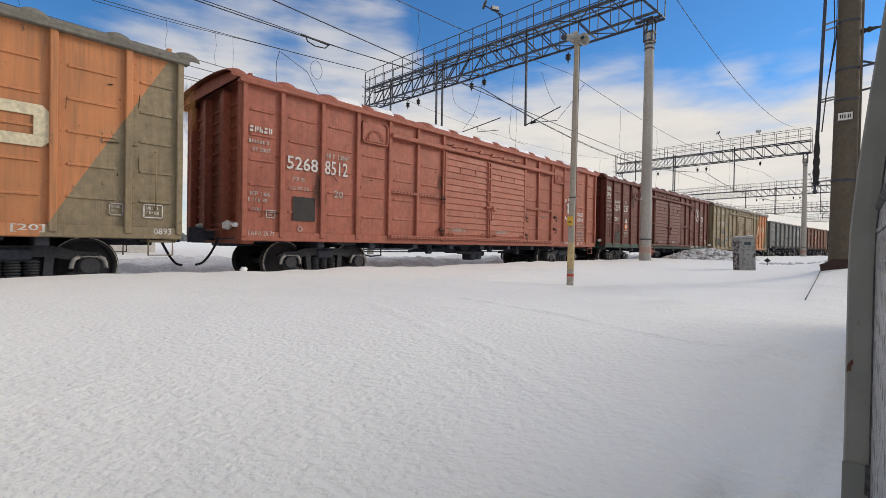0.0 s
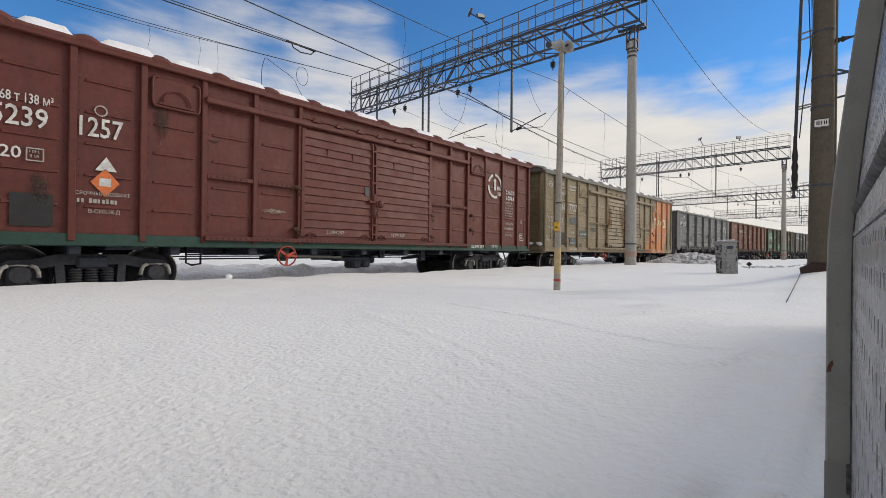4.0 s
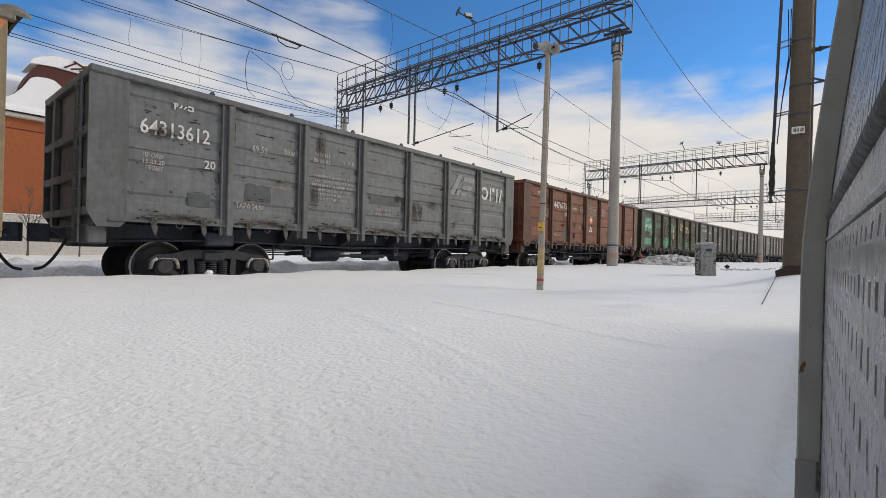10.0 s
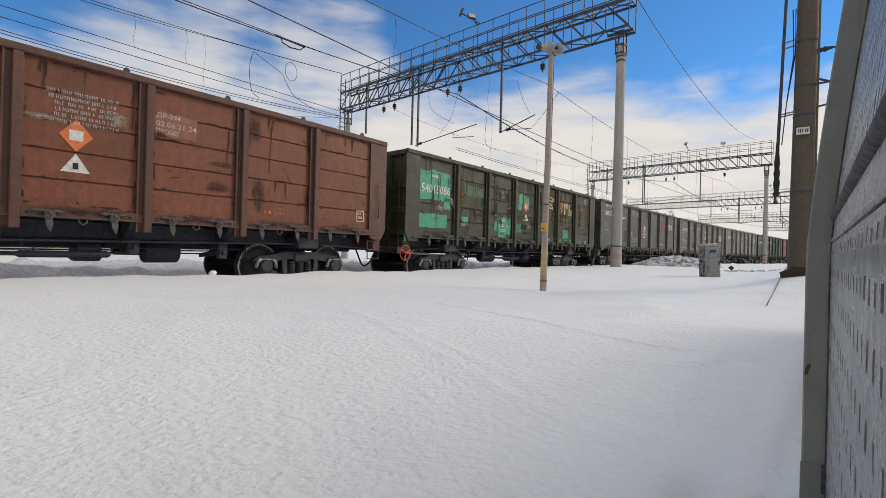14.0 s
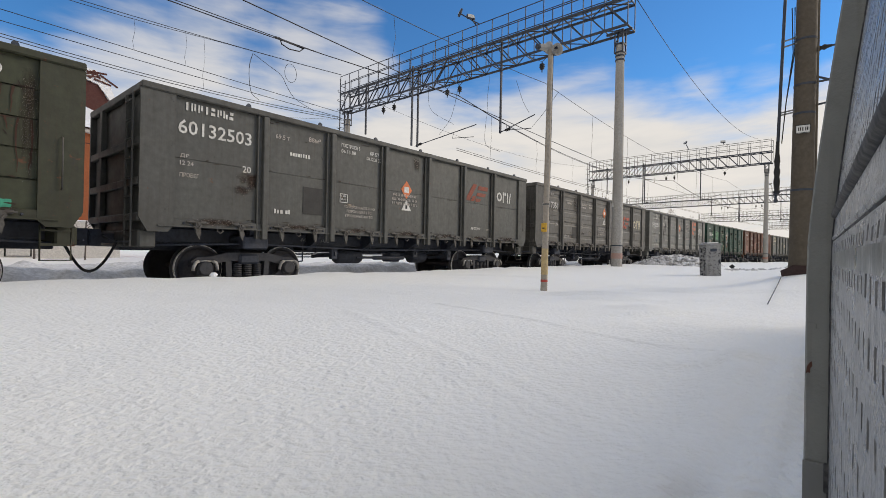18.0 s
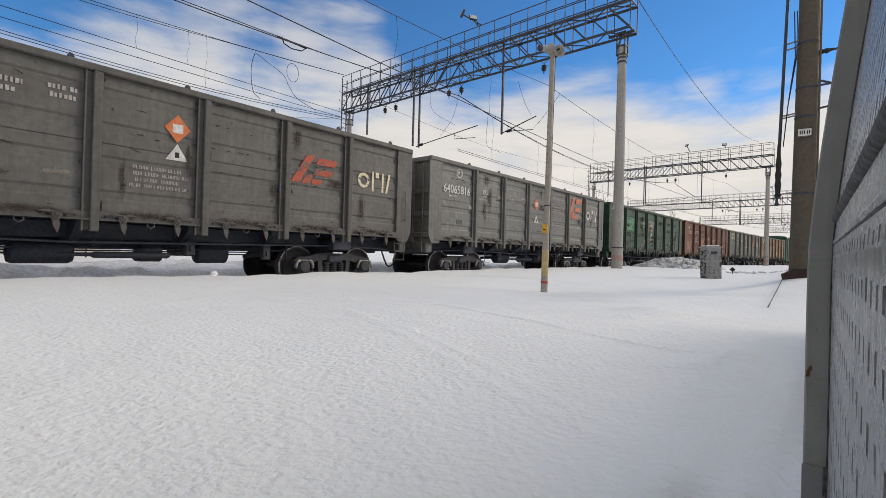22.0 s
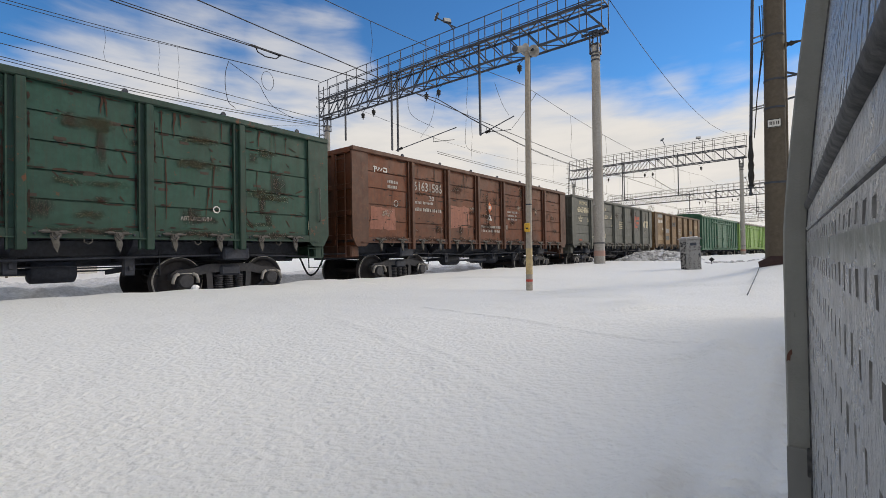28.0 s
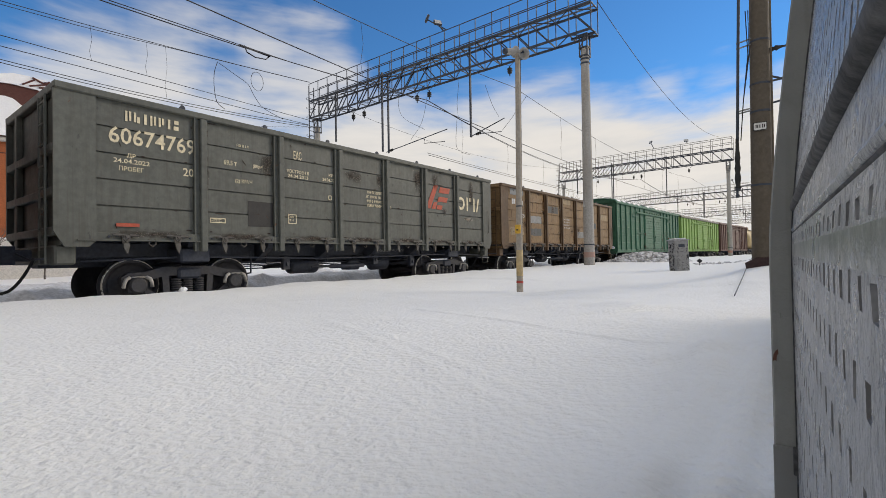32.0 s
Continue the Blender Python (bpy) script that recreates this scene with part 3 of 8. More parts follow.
# ---- overhead line ----
def gantry(y, full, lamps=True, x0=-15.6):
    """A rigid cross-beam over the yard: two concrete masts, a lattice beam with walkway rails, hanging struts."""
    g = thing("overhead_gantry", "grey lattice steel gantry on concrete masts over the tracks", "gantry", "gantries along the yard", on_track(y))
    x1, z0, z1, w = 4.0, 10.5, 11.65, 0.42
    xr, xl = 3.55, x0 + 0.3
    for xm, base in ((xr, 0.2), (xl, -0.3)):
        m = Mesh().lathe([(0.235, base - 0.6), (0.235, base), (0.17, z0 - 0.55)], pose(xm, 0, 0), 24)
        mast = part("mast", m, CONCRETE, g, "round tapered concrete mast")
        hd = Mesh()
        for a, b in ((-0.17, -0.17), (0.17, -0.17), (0.17, 0.17), (-0.17, 0.17)):
            hd.bar((xm + a, b, z0 - 1.0), (xm + a, b, z0), 0.05)
        for zz in (z0 - 0.98, z0 - 0.62, z0 - 0.06):
            hd.box(xm - 0.2, xm + 0.2, -0.2, 0.2, zz, zz + 0.055)
        hd.bar((xm - 0.17, -0.18, z0 - 0.6), (xm + 0.17, -0.18, z0 - 0.08), 0.035)
        hd.bar((xm - 0.6, 0, z0 - 0.03), (xm + 0.5, 0, z0 - 0.03), 0.09)
        part("mast_head", hd, DARK_STEEL, mast, "dark steel mast head frame")
        if full and xm == xr:
            part("painted_band", Mesh().lathe([(0.2375, 0.75), (0.2375, 0.98)], pose(xm, 0, 0), 24), surface("faded_pink_band", (0.42, 0.2, 0.16), 0.8, 0, (0.36, 0.33, 0.3), 0.6), mast)
            part("white_triangle", Mesh().prism([(-0.09, 2.95), (0.09, 2.95), (0, 3.18)], 0.004, Matrix(((0.82, 0, -0.57, xm - 0.13), (-0.57, 0, -0.82, -0.186), (0, 1, 0, 0), (0, 0, 0, 1)))), WHITE, mast, "faded white triangle")
            part("steel_band", Mesh().lathe([(0.239, 1.28), (0.239, 1.33)], pose(xm, 0, 0), 24), DARK_STEEL, mast)
    if full:
        for zz in (z0 - 1.12, z0 - 1.3):
            part("clamp", Mesh().lathe([(0.2, zz), (0.2, zz + 0.06)], pose(xr, 0, 0), 16), DARK_STEEL, g)
    for yy in (-w, w):
        for zz in (z0, z1):
            part("chord", Mesh().bar((x0, yy, zz), (x1, yy, zz), 0.085), DARK_STEEL, g)
    n = round((x1 - x0) / 0.98)
    rest = Mesh()
    for i in range(n + 1):
        xa = x0 + (x1 - x0) * i / n
        xb = x0 + (x1 - x0) * (i + 1) / n
        bars = []
        for yy in (-w, w):
            bars.append(("upright", (xa, yy, z0), (xa, yy, z1), 0.035))
            if i < n:
                bars.append(("diagonal", (xa, yy, z0 if i < n / 2 else z1), (xb, yy, z1 if i < n / 2 else z0), 0.05))
        bars.append(("cross_tie", (xa, -w, z0), (xa, w, z0), 0.04))
        bars.append(("cross_tie", (xa, -w, z1), (xa, w, z1), 0.04))
        if i < n:
            bars.append(("wind_brace", (xa, -w if i % 2 else w, z1), (xb, w if i % 2 else -w, z1), 0.035))
            bars.append(("wind_brace", (xa, -w if i % 2 else w, z0), (xb, w if i % 2 else -w, z0), 0.035))
        for yy in (-w - 0.02, w + 0.02):
            bars.append(("rail_post", (xa, yy, z1), (xa, yy, z1 + 1.2), 0.035))
        for nm, a, b, s in bars:
            if full:
                part(nm, Mesh().bar(a, b, s), DARK_STEEL, g)
            else:
                rest.bar(a, b, s)
    if not full:
        tagged(part("lattice", rest, DARK_STEEL, g), kind="stuff")
    for yy in (-w - 0.02, w + 0.02):
        for zz in (z1 + 0.6, z1 + 1.2):
            part("handrail", Mesh().bar((x0, yy, zz), (x1, yy, zz), 0.045, sides=6), DARK_STEEL, g)
    for yy in (-0.2, 0.12):
        part("walkway_plank", Mesh().box(x0, x1, yy, yy + 0.09, z1 + 0.05, z1 + 0.08), STEEL, g)
    # struts that carry the registration arms
    for xs_, zb, double in ((-8.75, 7.2, True), (-2.55, 7.05, False), (-13.35, 8.6, False)):
        for o in ((-0.25, 0.25) if double else (0.0,)):
            part("hanging_strut", Mesh().bar((xs_, o, zb), (xs_, o, z1 + 0.3), 0.09), DARK_STEEL, g)
            part("strut_tip", Mesh().bar((xs_, o, zb - 0.02), (xs_, o, zb + 1.6), 0.055, sides=8), STEEL, g)
    for xa, za, xb, zb in ((-8.7, 7.2, -4.1, 7.75), (-2.5, 7.1, -0.55, 7.65)):
        part("registration_arm", Mesh().bar((xa, 0, za), (xb, 0, zb), 0.05, sides=6), DARK_STEEL, g)
        part("arm_insulator", Mesh().lathe([(0.03, 0), (0.075, 0.05), (0.04, 0.1), (0.085, 0.15), (0.04, 0.2), (0.085, 0.25), (0.03, 0.32)],
             pose(xa + 0.25, 0, za + 0.04, 0, 83, 0), 10), BLACK, g)
        part("steady_arm", Mesh().tube([(xb - 1.6, 0, zb - 0.24), (xb - 1.65, 0, zb - 0.5), (xb - 0.2, 0.05, zb - 0.62)], 0.035), DARK_STEEL, g)
    for xi in (-0.2, -5.3, -6.2, -10.6, -11.6):
        part("suspension_insulator", Mesh().lathe([(0.02, 0.42), (0.03, 0.34), (0.11, 0.30), (0.13, 0.25), (0.07, 0.22), (0.14, 0.16), (0.07, 0.12), (0.12, 0.07), (0.03, 0.02), (0.02, -0.1)],
             pose(xi, 0, 9.72), 12), BLACK, g)
        for dx in (-0.55, 0.55):
            part("hanger_wire", Mesh().bar((xi, 0, 10.12), (xi + dx, 0, z0), 0.018), DARK_STEEL, g)
    if lamps:
        for xl_, turn in ((-3.9, -35), (-0.2, 20)) if y > 30 else ((-4.6, -40), (-3.9, 60)):
            f = part("floodlight", Mesh().box(-0.22, 0.22, -0.06, 0.06, -0.15, 0.15, 0.03), DARK_STEEL, g, "square grey floodlight head", pose(xl_, -w - 0.5, z1 + 1.9 if turn < 0 else z1 + 1.45, -25, 0, turn))
            part("lens", Mesh().box(-0.18, 0.18, -0.075, -0.062, -0.12, 0.12), surface("lamp_glass", (0.5, 0.5, 0.48), 0.15), f)
            part("bracket", Mesh().bar((xl_, -w - 0.48, z1 + 1.85 if turn < 0 else z1 + 1.4), (-3.7 if turn < 0 else xl_, -w, z1 + 1.2), 0.05), DARK_STEEL, g)
    # ladder at the far mast
    lad = Mesh()
    for o in (-0.2, 0.2):
        lad.bar((x0 - 0.35, o, 8.4), (x0 - 0.35, o, z1 + 1.2), 0.05)
    for i in range(13):
        lad.bar((x0 - 0.35, -0.2, 8.5 + 0.32 * i), (x0 - 0.35, 0.2, 8.5 + 0.32 * i), 0.035)
        if i % 2:
            lad.tube([(x0 - 0.35 - 0.35 * math.sin(a), -0.35 * math.cos(a), 8.5 + 0.32 * i) for a in [math.pi * k / 6 for k in range(7)]], 0.038, 4)
    part("ladder", lad, DARK_STEEL, g, "caged steel ladder")
    return g


for i, (y, reach) in enumerate(((20.2, -15.6), (57.6, -15.6), (97.0, -29.5), (140.0, -33.0), (182.0, -33.0), (225.0, -33.0))):
    gantry(y, i < 2, i < 4, reach)


# ---- wagons ----
R_WHEEL = 0.4785
TRAIN = []            # (wagon, place of its middle on the train)
AXLES = []            # (wheelset, y on its bogie)
CACHE = {}


def cached(key, make):
    if key not in CACHE:
        CACHE[key] = make()
    return CACHE[key]


def wheelset_mesh():
    m = Mesh()
    for s in (-1, 1):
        at = pose(s * 0.72, 0, 0, 0, 90 * s, 0)
        m.lathe([(0.10, -0.02), (0.12, 0.0), (0.36, 0.02), (0.40, -0.005), (0.508, -0.005), (0.505, 0.03), (0.4785, 0.04), (0.472, 0.13), (0.462, 0.135),
                 (0.41, 0.135), (0.395, 0.10), (0.36, 0.075), (0.16, 0.10), (0.13, 0.14), (0.11, 0.145), (0.10, 0.16)], at, 32)
    m.lathe([(0.085, -1.15), (0.085, 1.15)], pose(0, 0, 0, 0, 90, 0), 14)
    return m


def rim_mesh():
    m = Mesh()
    for s in (-1, 1):
        m.lathe([(0.456, 0.13), (0.463, 0.138), (0.474, 0.1345), (0.4805, 0.10)], pose(s * 0.72, 0, 0, 0, 90 * s, 0), 40, True, False)
    return m


def joined(a, b, name, ma, mb):
    """Two Meshes as one part with two materials."""
    n = len(a.f)
    a.add(b.v, b.f, True)
    me = a.done(name, ma)
    me.materials.append(mb)
    for i in range(n, len(me.polygons)):
        me.polygons[i].material_index = 1
    return me


def side_frame_mesh(x):
    """Cast side frame of a three-piece bogie with two openings, in the plane x."""
    m = Mesh()
    M = Matrix(((0, 0, 1, x), (1, 0, 0, 0), (0, 1, 0, 0), (0, 0, 0, 1)))
    t = 0.15
    top = [(-1.17, 0.50), (-1.17, 0.62), (-1.06, 0.70), (-0.78, 0.72), (-0.48, 0.80), (0.48, 0.80), (0.78, 0.72), (1.06, 0.70), (1.17, 0.62), (1.17, 0.50),
           (1.06, 0.50), (1.06, 0.57), (0.80, 0.54), (0.44, 0.63), (-0.44, 0.63), (-0.80, 0.54), (-1.06, 0.57), (-1.06, 0.50)]
    m.prism(top, t, M)
    for s in (-1, 1):
        m.prism([(s * 0.82, 0.63), (s * 0.74, 0.66), (s * 0.74, 0.40), (s * 0.44, 0.20), (s * 0.50, 0.14), (s * 0.84, 0.36)][::s], t, M)
        m.prism([(s * 0.50, 0.75), (s * 0.38, 0.75), (s * 0.34, 0.20), (s * 0.46, 0.20)][::s], t * 0.9, M)
    m.prism([(-0.52, 0.14), (0.52, 0.14), (0.48, 0.25), (-0.48, 0.25)], t * 1.3, M)
    return m


def axlebox_mesh(s):
    m = Mesh()
    m.box(s * 1.02 - 0.13, s * 1.02 + 0.13, -0.15, 0.15, 0.33, 0.60, 0.03)
    m.lathe([(0.15, 0), (0.15, 0.05), (0.12, 0.075)], pose(s * 1.13, 0, R_WHEEL, 0, 90 * s, 0), 14)
    return m


def spring_mesh():
    m = Mesh()
    for y in (-0.22, 0.0, 0.22):
        for k in range(7):
            z = 0.26 + k * 0.045
            m.lathe([(0.085, 0), (0.105, 0.014), (0.105, 0.026), (0.085, 0.036)], pose(0, y, z), 10)
        m.lathe([(0.07, 0), (0.07, 0.32)], pose(0, y, 0.26), 8)
    return m


def crust_mesh():
    m = Mesh()
    for q in (-1, 1):
        m.tube([(0, q * 0.235, 0.44), (0.012, q * 0.225, 0.52), (0.012, q * 0.195, 0.595), (0, q * 0.13, 0.625)], 0.066, 7)
    m.tube([(0, -0.13, 0.625), (0.005, -0.02, 0.632), (0, 0.13, 0.625)], 0.03, 6)
    return m


def bogie(wagon, y):
    b = new("bogie")
    b.parent = wagon
    b.matrix_basis = pose(0, y, 0)
    bol = Mesh().box(-1.15, 1.15, -0.22, 0.22, 0.56, 0.78, 0.04)
    bol.lathe([(0.32, 0.78), (0.32, 0.86)], None, 16)
    part("bolster", cached("bolster", lambda: bol.done("bolster", UNDER)), None, b)
    for s in (-1, 1):
        part("side_frame", cached(("sf", s), lambda: side_frame_mesh(s * 1.02).done("side_frame", FRAME)), None, b)
        part("spring_set", cached("spring", lambda: spring_mesh().done("spring_set", FRAME)), None, b, "", pose(s * 1.02, 0, 0))
        for a in (-0.925, 0.925):
            part("axlebox", cached(("ab", s), lambda: axlebox_mesh(s).done("axlebox", FRAME)), None, b, "", pose(0, a, 0))
    for a in (-0.925, 0.925):
        part("snow_crust", cached("crust", lambda: crust_mesh().done("snow_crust", surface("dirty_ice", (0.46, 0.44, 0.41), 0.8, 0, (0.10, 0.095, 0.09), 0.85, patch=9.0, bump=0.6, bump_scale=30.0))), None, b, "dirty snow caked on the axle arches", pose(1.165, a, 0))
    # dark plates added behind the springs to keep their gaps dark
    for s in (-1, 1):
        part("friction_plate", cached(("fp", s), lambda: Mesh().box(s * 0.92 - 0.03, s * 0.92 + 0.03, -0.42, 0.42, 0.22, 0.62, 0.01).done("friction_plate", UNDER)), None, b)
    beams = Mesh()
    for a in (-0.35, 0.35):
        beams.bar((-0.9, a, 0.42), (0.9, a, 0.42), 0.09)
    part("brake_beam", cached("beams", lambda: beams.done("brake_beam", UNDER)), None, b)
    for a in (-0.925, 0.925):
        w = part("wheelset", cached("wheelset", lambda: joined(wheelset_mesh(), rim_mesh(), "wheelset", WHEEL, TREAD)), None, b, "steel wheels with worn bright rims", pose(0, a, R_WHEEL))
        AXLES.append((w, a))
    return b


def underframe(wagon, hl, pivot, paint, valve=False):
    """Centre sill, couplers, hoses, brake gear and rods."""
    part("centre_sill", Mesh().box(-0.25, 0.25, -hl + 0.1, hl - 0.1, 0.82, 1.12, 0.02), UNDER, wagon)
    for s in (-1, 1):
        part("end_beam", Mesh().box(-1.45, 1.45, s * (hl - 0.18) - 0.14, s * (hl - 0.18) + 0.14, 0.88, 1.2, 0.03), paint, wagon)
        c = Mesh()
        c.box(-0.11, 0.11, s * (hl + 0.14) - 0.26, s * (hl + 0.14) + 0.26, 0.95, 1.15, 0.03)
        c.prism([(-0.2, -0.14), (0.16, -0.14), (0.2, 0.05), (0.08, 0.12), (-0.14, 0.16), (-0.22, 0.02)], 0.32, pose(0.02 * s, s * (hl + 0.33), 1.05, 0, 0, 0 if s > 0 else 180))
        part("coupler", c, UNDER, wagon, "grimy knuckle coupler")
        h = curve_through([(0.35, s * (hl - 0.02), 1.0), (0.38, s * (hl + 0.06), 0.82), (0.37, s * (hl + 0.18), 0.60), (0.34, s * (hl + 0.30), 0.46), (0.32, s * (hl + 0.42), 0.42)])
        part("brake_hose", Mesh().tube(h, 0.048, 8), BLACK, wagon, "hanging black brake hose")
        part("uncoupling_rod", Mesh().tube([(1.35, s * (hl + 0.06), 0.98), (0.5, s * (hl + 0.08), 0.98), (0.3, s * (hl + 0.2), 1.08)], 0.035), UNDER, wagon)
        # step hung from the end of the side
        for q in (-1, 1) if s > 0 else ():
            st = Mesh()
            y0, y1 = s * (hl - 0.12), s * (hl - 0.5)
            st.tube([(q * 1.44, y0, 1.2), (q * 1.46, y0, 0.66), (q * 1.46, y1, 0.66), (q * 1.44, y1, 1.2)], 0.034, 6)
            st.bar((q * 1.46, y0, 0.90), (q * 1.46, y1, 0.90), 0.04).bar((q * 1.45, y0, 1.12), (q * 1.45, y1, 1.12), 0.03)
            part("step_iron", st, paint, wagon)
    for y in (-pivot, pivot):
        part("bogie_bolster_beam", Mesh().box(-1.4, 1.4, y - 0.28, y + 0.28, 0.88, 1.16, 0.03), UNDER, wagon)
    if valve:
        part("air_reservoir", Mesh().lathe([(0.02, -0.75), (0.12, -0.72), (0.14, -0.66), (0.14, 0.66), (0.12, 0.72), (0.02, 0.75)], pose(0.55, -1.05, 0.86, 90, 0, 0), 16), UNDER, wagon)
        part("brake_cylinder", Mesh().lathe([(0.03, -0.8), (0.05, -0.3), (0.15, -0.28), (0.16, 0.3), (0.10, 0.34)], pose(-0.2, 1.6, 0.88, 90, 0, 0), 16), UNDER, wagon)
        va = Mesh().box(0.45, 0.9, -0.42, 0.12, 0.70, 0.98, 0.05).box(0.5, 0.95, 0.02, 0.28, 0.44, 0.86, 0.05).box(0.6, 0.95, 0.33, 0.60, 0.46, 0.76, 0.05)
        va.box(0.6, 0.9, 0.22, 0.40, 0.58, 0.68).lathe([(0.02, -0.06), (0.09, -0.05), (0.10, 0.0), (0.06, 0.05)], pose(0.85, 0.68, 0.66, 90, 0, 0), 10)
        va.tube([(0.9, 0.58, 0.74), (0.9, 0.66, 0.9), (0.95, 1.0, 0.86), (0.95, 1.1, 0.95)], 0.025)
        part("distributor_valve", va, UNDER, wagon)
    else:
        part("air_reservoir", Mesh().lathe([(0.02, -0.45), (0.15, -0.42), (0.18, -0.36), (0.18, 0.36), (0.15, 0.42), (0.02, 0.45)], pose(0.62, -1.3, 0.72, 90, 0, 0), 16), UNDER, wagon)
        part("brake_cylinder", Mesh().lathe([(0.17, -0.3), (0.2, -0.28), (0.2, 0.3), (0.17, 0.33), (0.06, 0.34), (0.05, 0.8)], pose(0.55, 1.5, 0.74, 90, 0, 0), 16), UNDER, wagon)
        part("distributor_valve", Mesh().box(0.5, 0.9, 0.05, 0.45, 0.58, 0.86, 0.04), UNDER, wagon)
    for x, z in ((0.75, 0.80), (0.35, 0.70), (-0.5, 0.74)):
        part("brake_rod", Mesh().bar((x, -pivot + 1.2, z), (x, pivot - 1.2, z + 0.03), 0.035, sides=6), UNDER, wagon)
    for x, z in ((1.22, 0.93), (-1.2, 0.9)):
        part("brake_pipe", Mesh().tube([(x, -hl + 0.3, z), (x, -pivot, z + 0.06), (x - 0.02, -1.0, z - 0.02), (x, 1.2, z + 0.01), (x, pivot, z + 0.06), (x, hl - 0.3, z)], 0.045, 6), UNDER, wagon)
    for y, dz in ((-2.2, 0.0), (0.75, 0.05), (2.35, -0.03)):
        lev = Mesh().bar((0.3, y, 0.72 + dz), (1.15, y + 0.12, 0.80 + dz), 0.05, 0.09)
        lev.box(1.0, 1.12, y + 0.02, y + 0.2, 0.66 + dz, 0.98, 0.015)
        part("brake_lever", lev, UNDER, wagon)
    part("auto_regulator", Mesh().lathe([(0.03, -0.9), (0.06, -0.85), (0.06, 0.3), (0.03, 0.35), (0.025, 0.9)], pose(0.95, -0.35, 0.70, 90, 0, 0), 10), UNDER, wagon)
    for y in (-pivot + 1.35, pivot - 1.35):
        part("safety_strap", Mesh().tube([(1.05, y, 1.1), (1.05, y, 0.62), (0.6, y, 0.58), (0.3, y, 0.62), (0.3, y, 1.0)], 0.04, 4), UNDER, wagon)
    for y in (-2.4, -0.6, 0.9, 2.6):
        part("rod_hanger", Mesh().bar((0.75, y, 0.8), (0.75, y, 1.1), 0.03), UNDER, wagon)


def text_mesh(body, size, material, bold=0.0):
    c = bpy.data.curves.new("lettering", "FONT")
    c.body, c.size, c.align_x, c.align_y = body, size, "LEFT", "BOTTOM"
    c.offset, c.resolution_u = bold, 2
    tmp = bpy.data.objects.new("tmp", c)
    me = bpy.data.meshes.new_from_object(tmp)
    bpy.data.objects.remove(tmp)
    bpy.data.curves.remove(c)
    me.name = "lettering"
    me.materials.clear()
    me.materials.append(material)
    return me


SIDE_X = 1.527
DOOR_X = 1.594


def plate(wagon, outline, material, name="painted_mark", x=None, label="", t=0.004):
    """A flat painted shape on the side: outline in metres from the near end, and height."""
    M = Matrix(((0, 0, 1, (x or SIDE_X - 0.002)), (1, 0, 0, -wagon["half"]), (0, 1, 0, 0), (0, 0, 0, 1)))
    return part(name, Mesh().prism(outline, t, M), material, wagon, label)


def rect(y, z, w, h):
    return [(y, z), (y + w, z), (y + w, z + h), (y, z + h)]


def bars(wagon, y, z, w, rows, h=0.05, gap=0.04, material=None, name="small_print"):
    """Rows of small writing that cannot be read."""
    rnd = random.Random(int(y * 100 + z * 10))
    m = Mesh()
    M = Matrix(((0, 0, 1, (1.5535 if z < 1.1 and wagon["half"] > 7 else SIDE_X - 0.001)), (1, 0, 0, -wagon["half"]), (0, 1, 0, 0), (0, 0, 0, 1)))
    for r in range(rows):
        zz = z - r * (h + gap)
        a = y + rnd.uniform(0, 0.12) * w
        end = y + w * rnd.uniform(0.82, 1.0)
        while a < end - 0.02:
            s = min(end - a, 0.72 * h)
            t = 0.17 * h
            two, level = rnd.random() < 0.6, rnd.choice((0.0, 0.42, 0.83))
            if h > 0.075:
                m.prism(rect(a, zz + 0.06 * h, s * rnd.choice((0.55, 0.75)), h * rnd.choice((0.8, 0.94))), 0.003, M)
                a += s + (0.5 * h if rnd.random() < 0.14 else 0)
                continue
            m.prism(rect(a, zz, t, h), 0.003, M)
            if two and s > 0.5 * h:
                m.prism(rect(a + s - t - 0.12 * h, zz, t, h), 0.003, M)
            m.prism(rect(a + t, zz + level * h, max(0.1 * h, s - 2 * t - 0.12 * h), t), 0.003, M)
            a += s + (0.6 * h if rnd.random() < 0.14 else 0.1 * h)
    return tagged(part(name, m, material or PALE, wagon), kind="stuff")


def diamond(y, z, r):
    return [(y - r, z), (y, z - r * 1.15), (y + r, z), (y, z + r * 1.15)]


def hazard(wagon, y, z, s=1.0, drop=0.06):
    plate(wagon, diamond(y, z, 0.22 * s), ORANGE, "hazard_diamond", label="orange warning diamond")
    plate(wagon, rect(y - 0.09 * s, z - 0.08 * s, 0.18 * s, 0.16 * s), WHITE, "diamond_mark", SIDE_X + 0.002)
    plate(wagon, [(y - 0.19 * s, z - drop - 0.52 * s), (y + 0.19 * s, z - drop - 0.52 * s), (y, z - drop - 0.22 * s)], WHITE, "warning_triangle", label="white warning triangle")
    plate(wagon, rect(y - 0.035 * s, z - drop - 0.47 * s, 0.07 * s, 0.1 * s), BLACK, "triangle_mark", SIDE_X + 0.002)


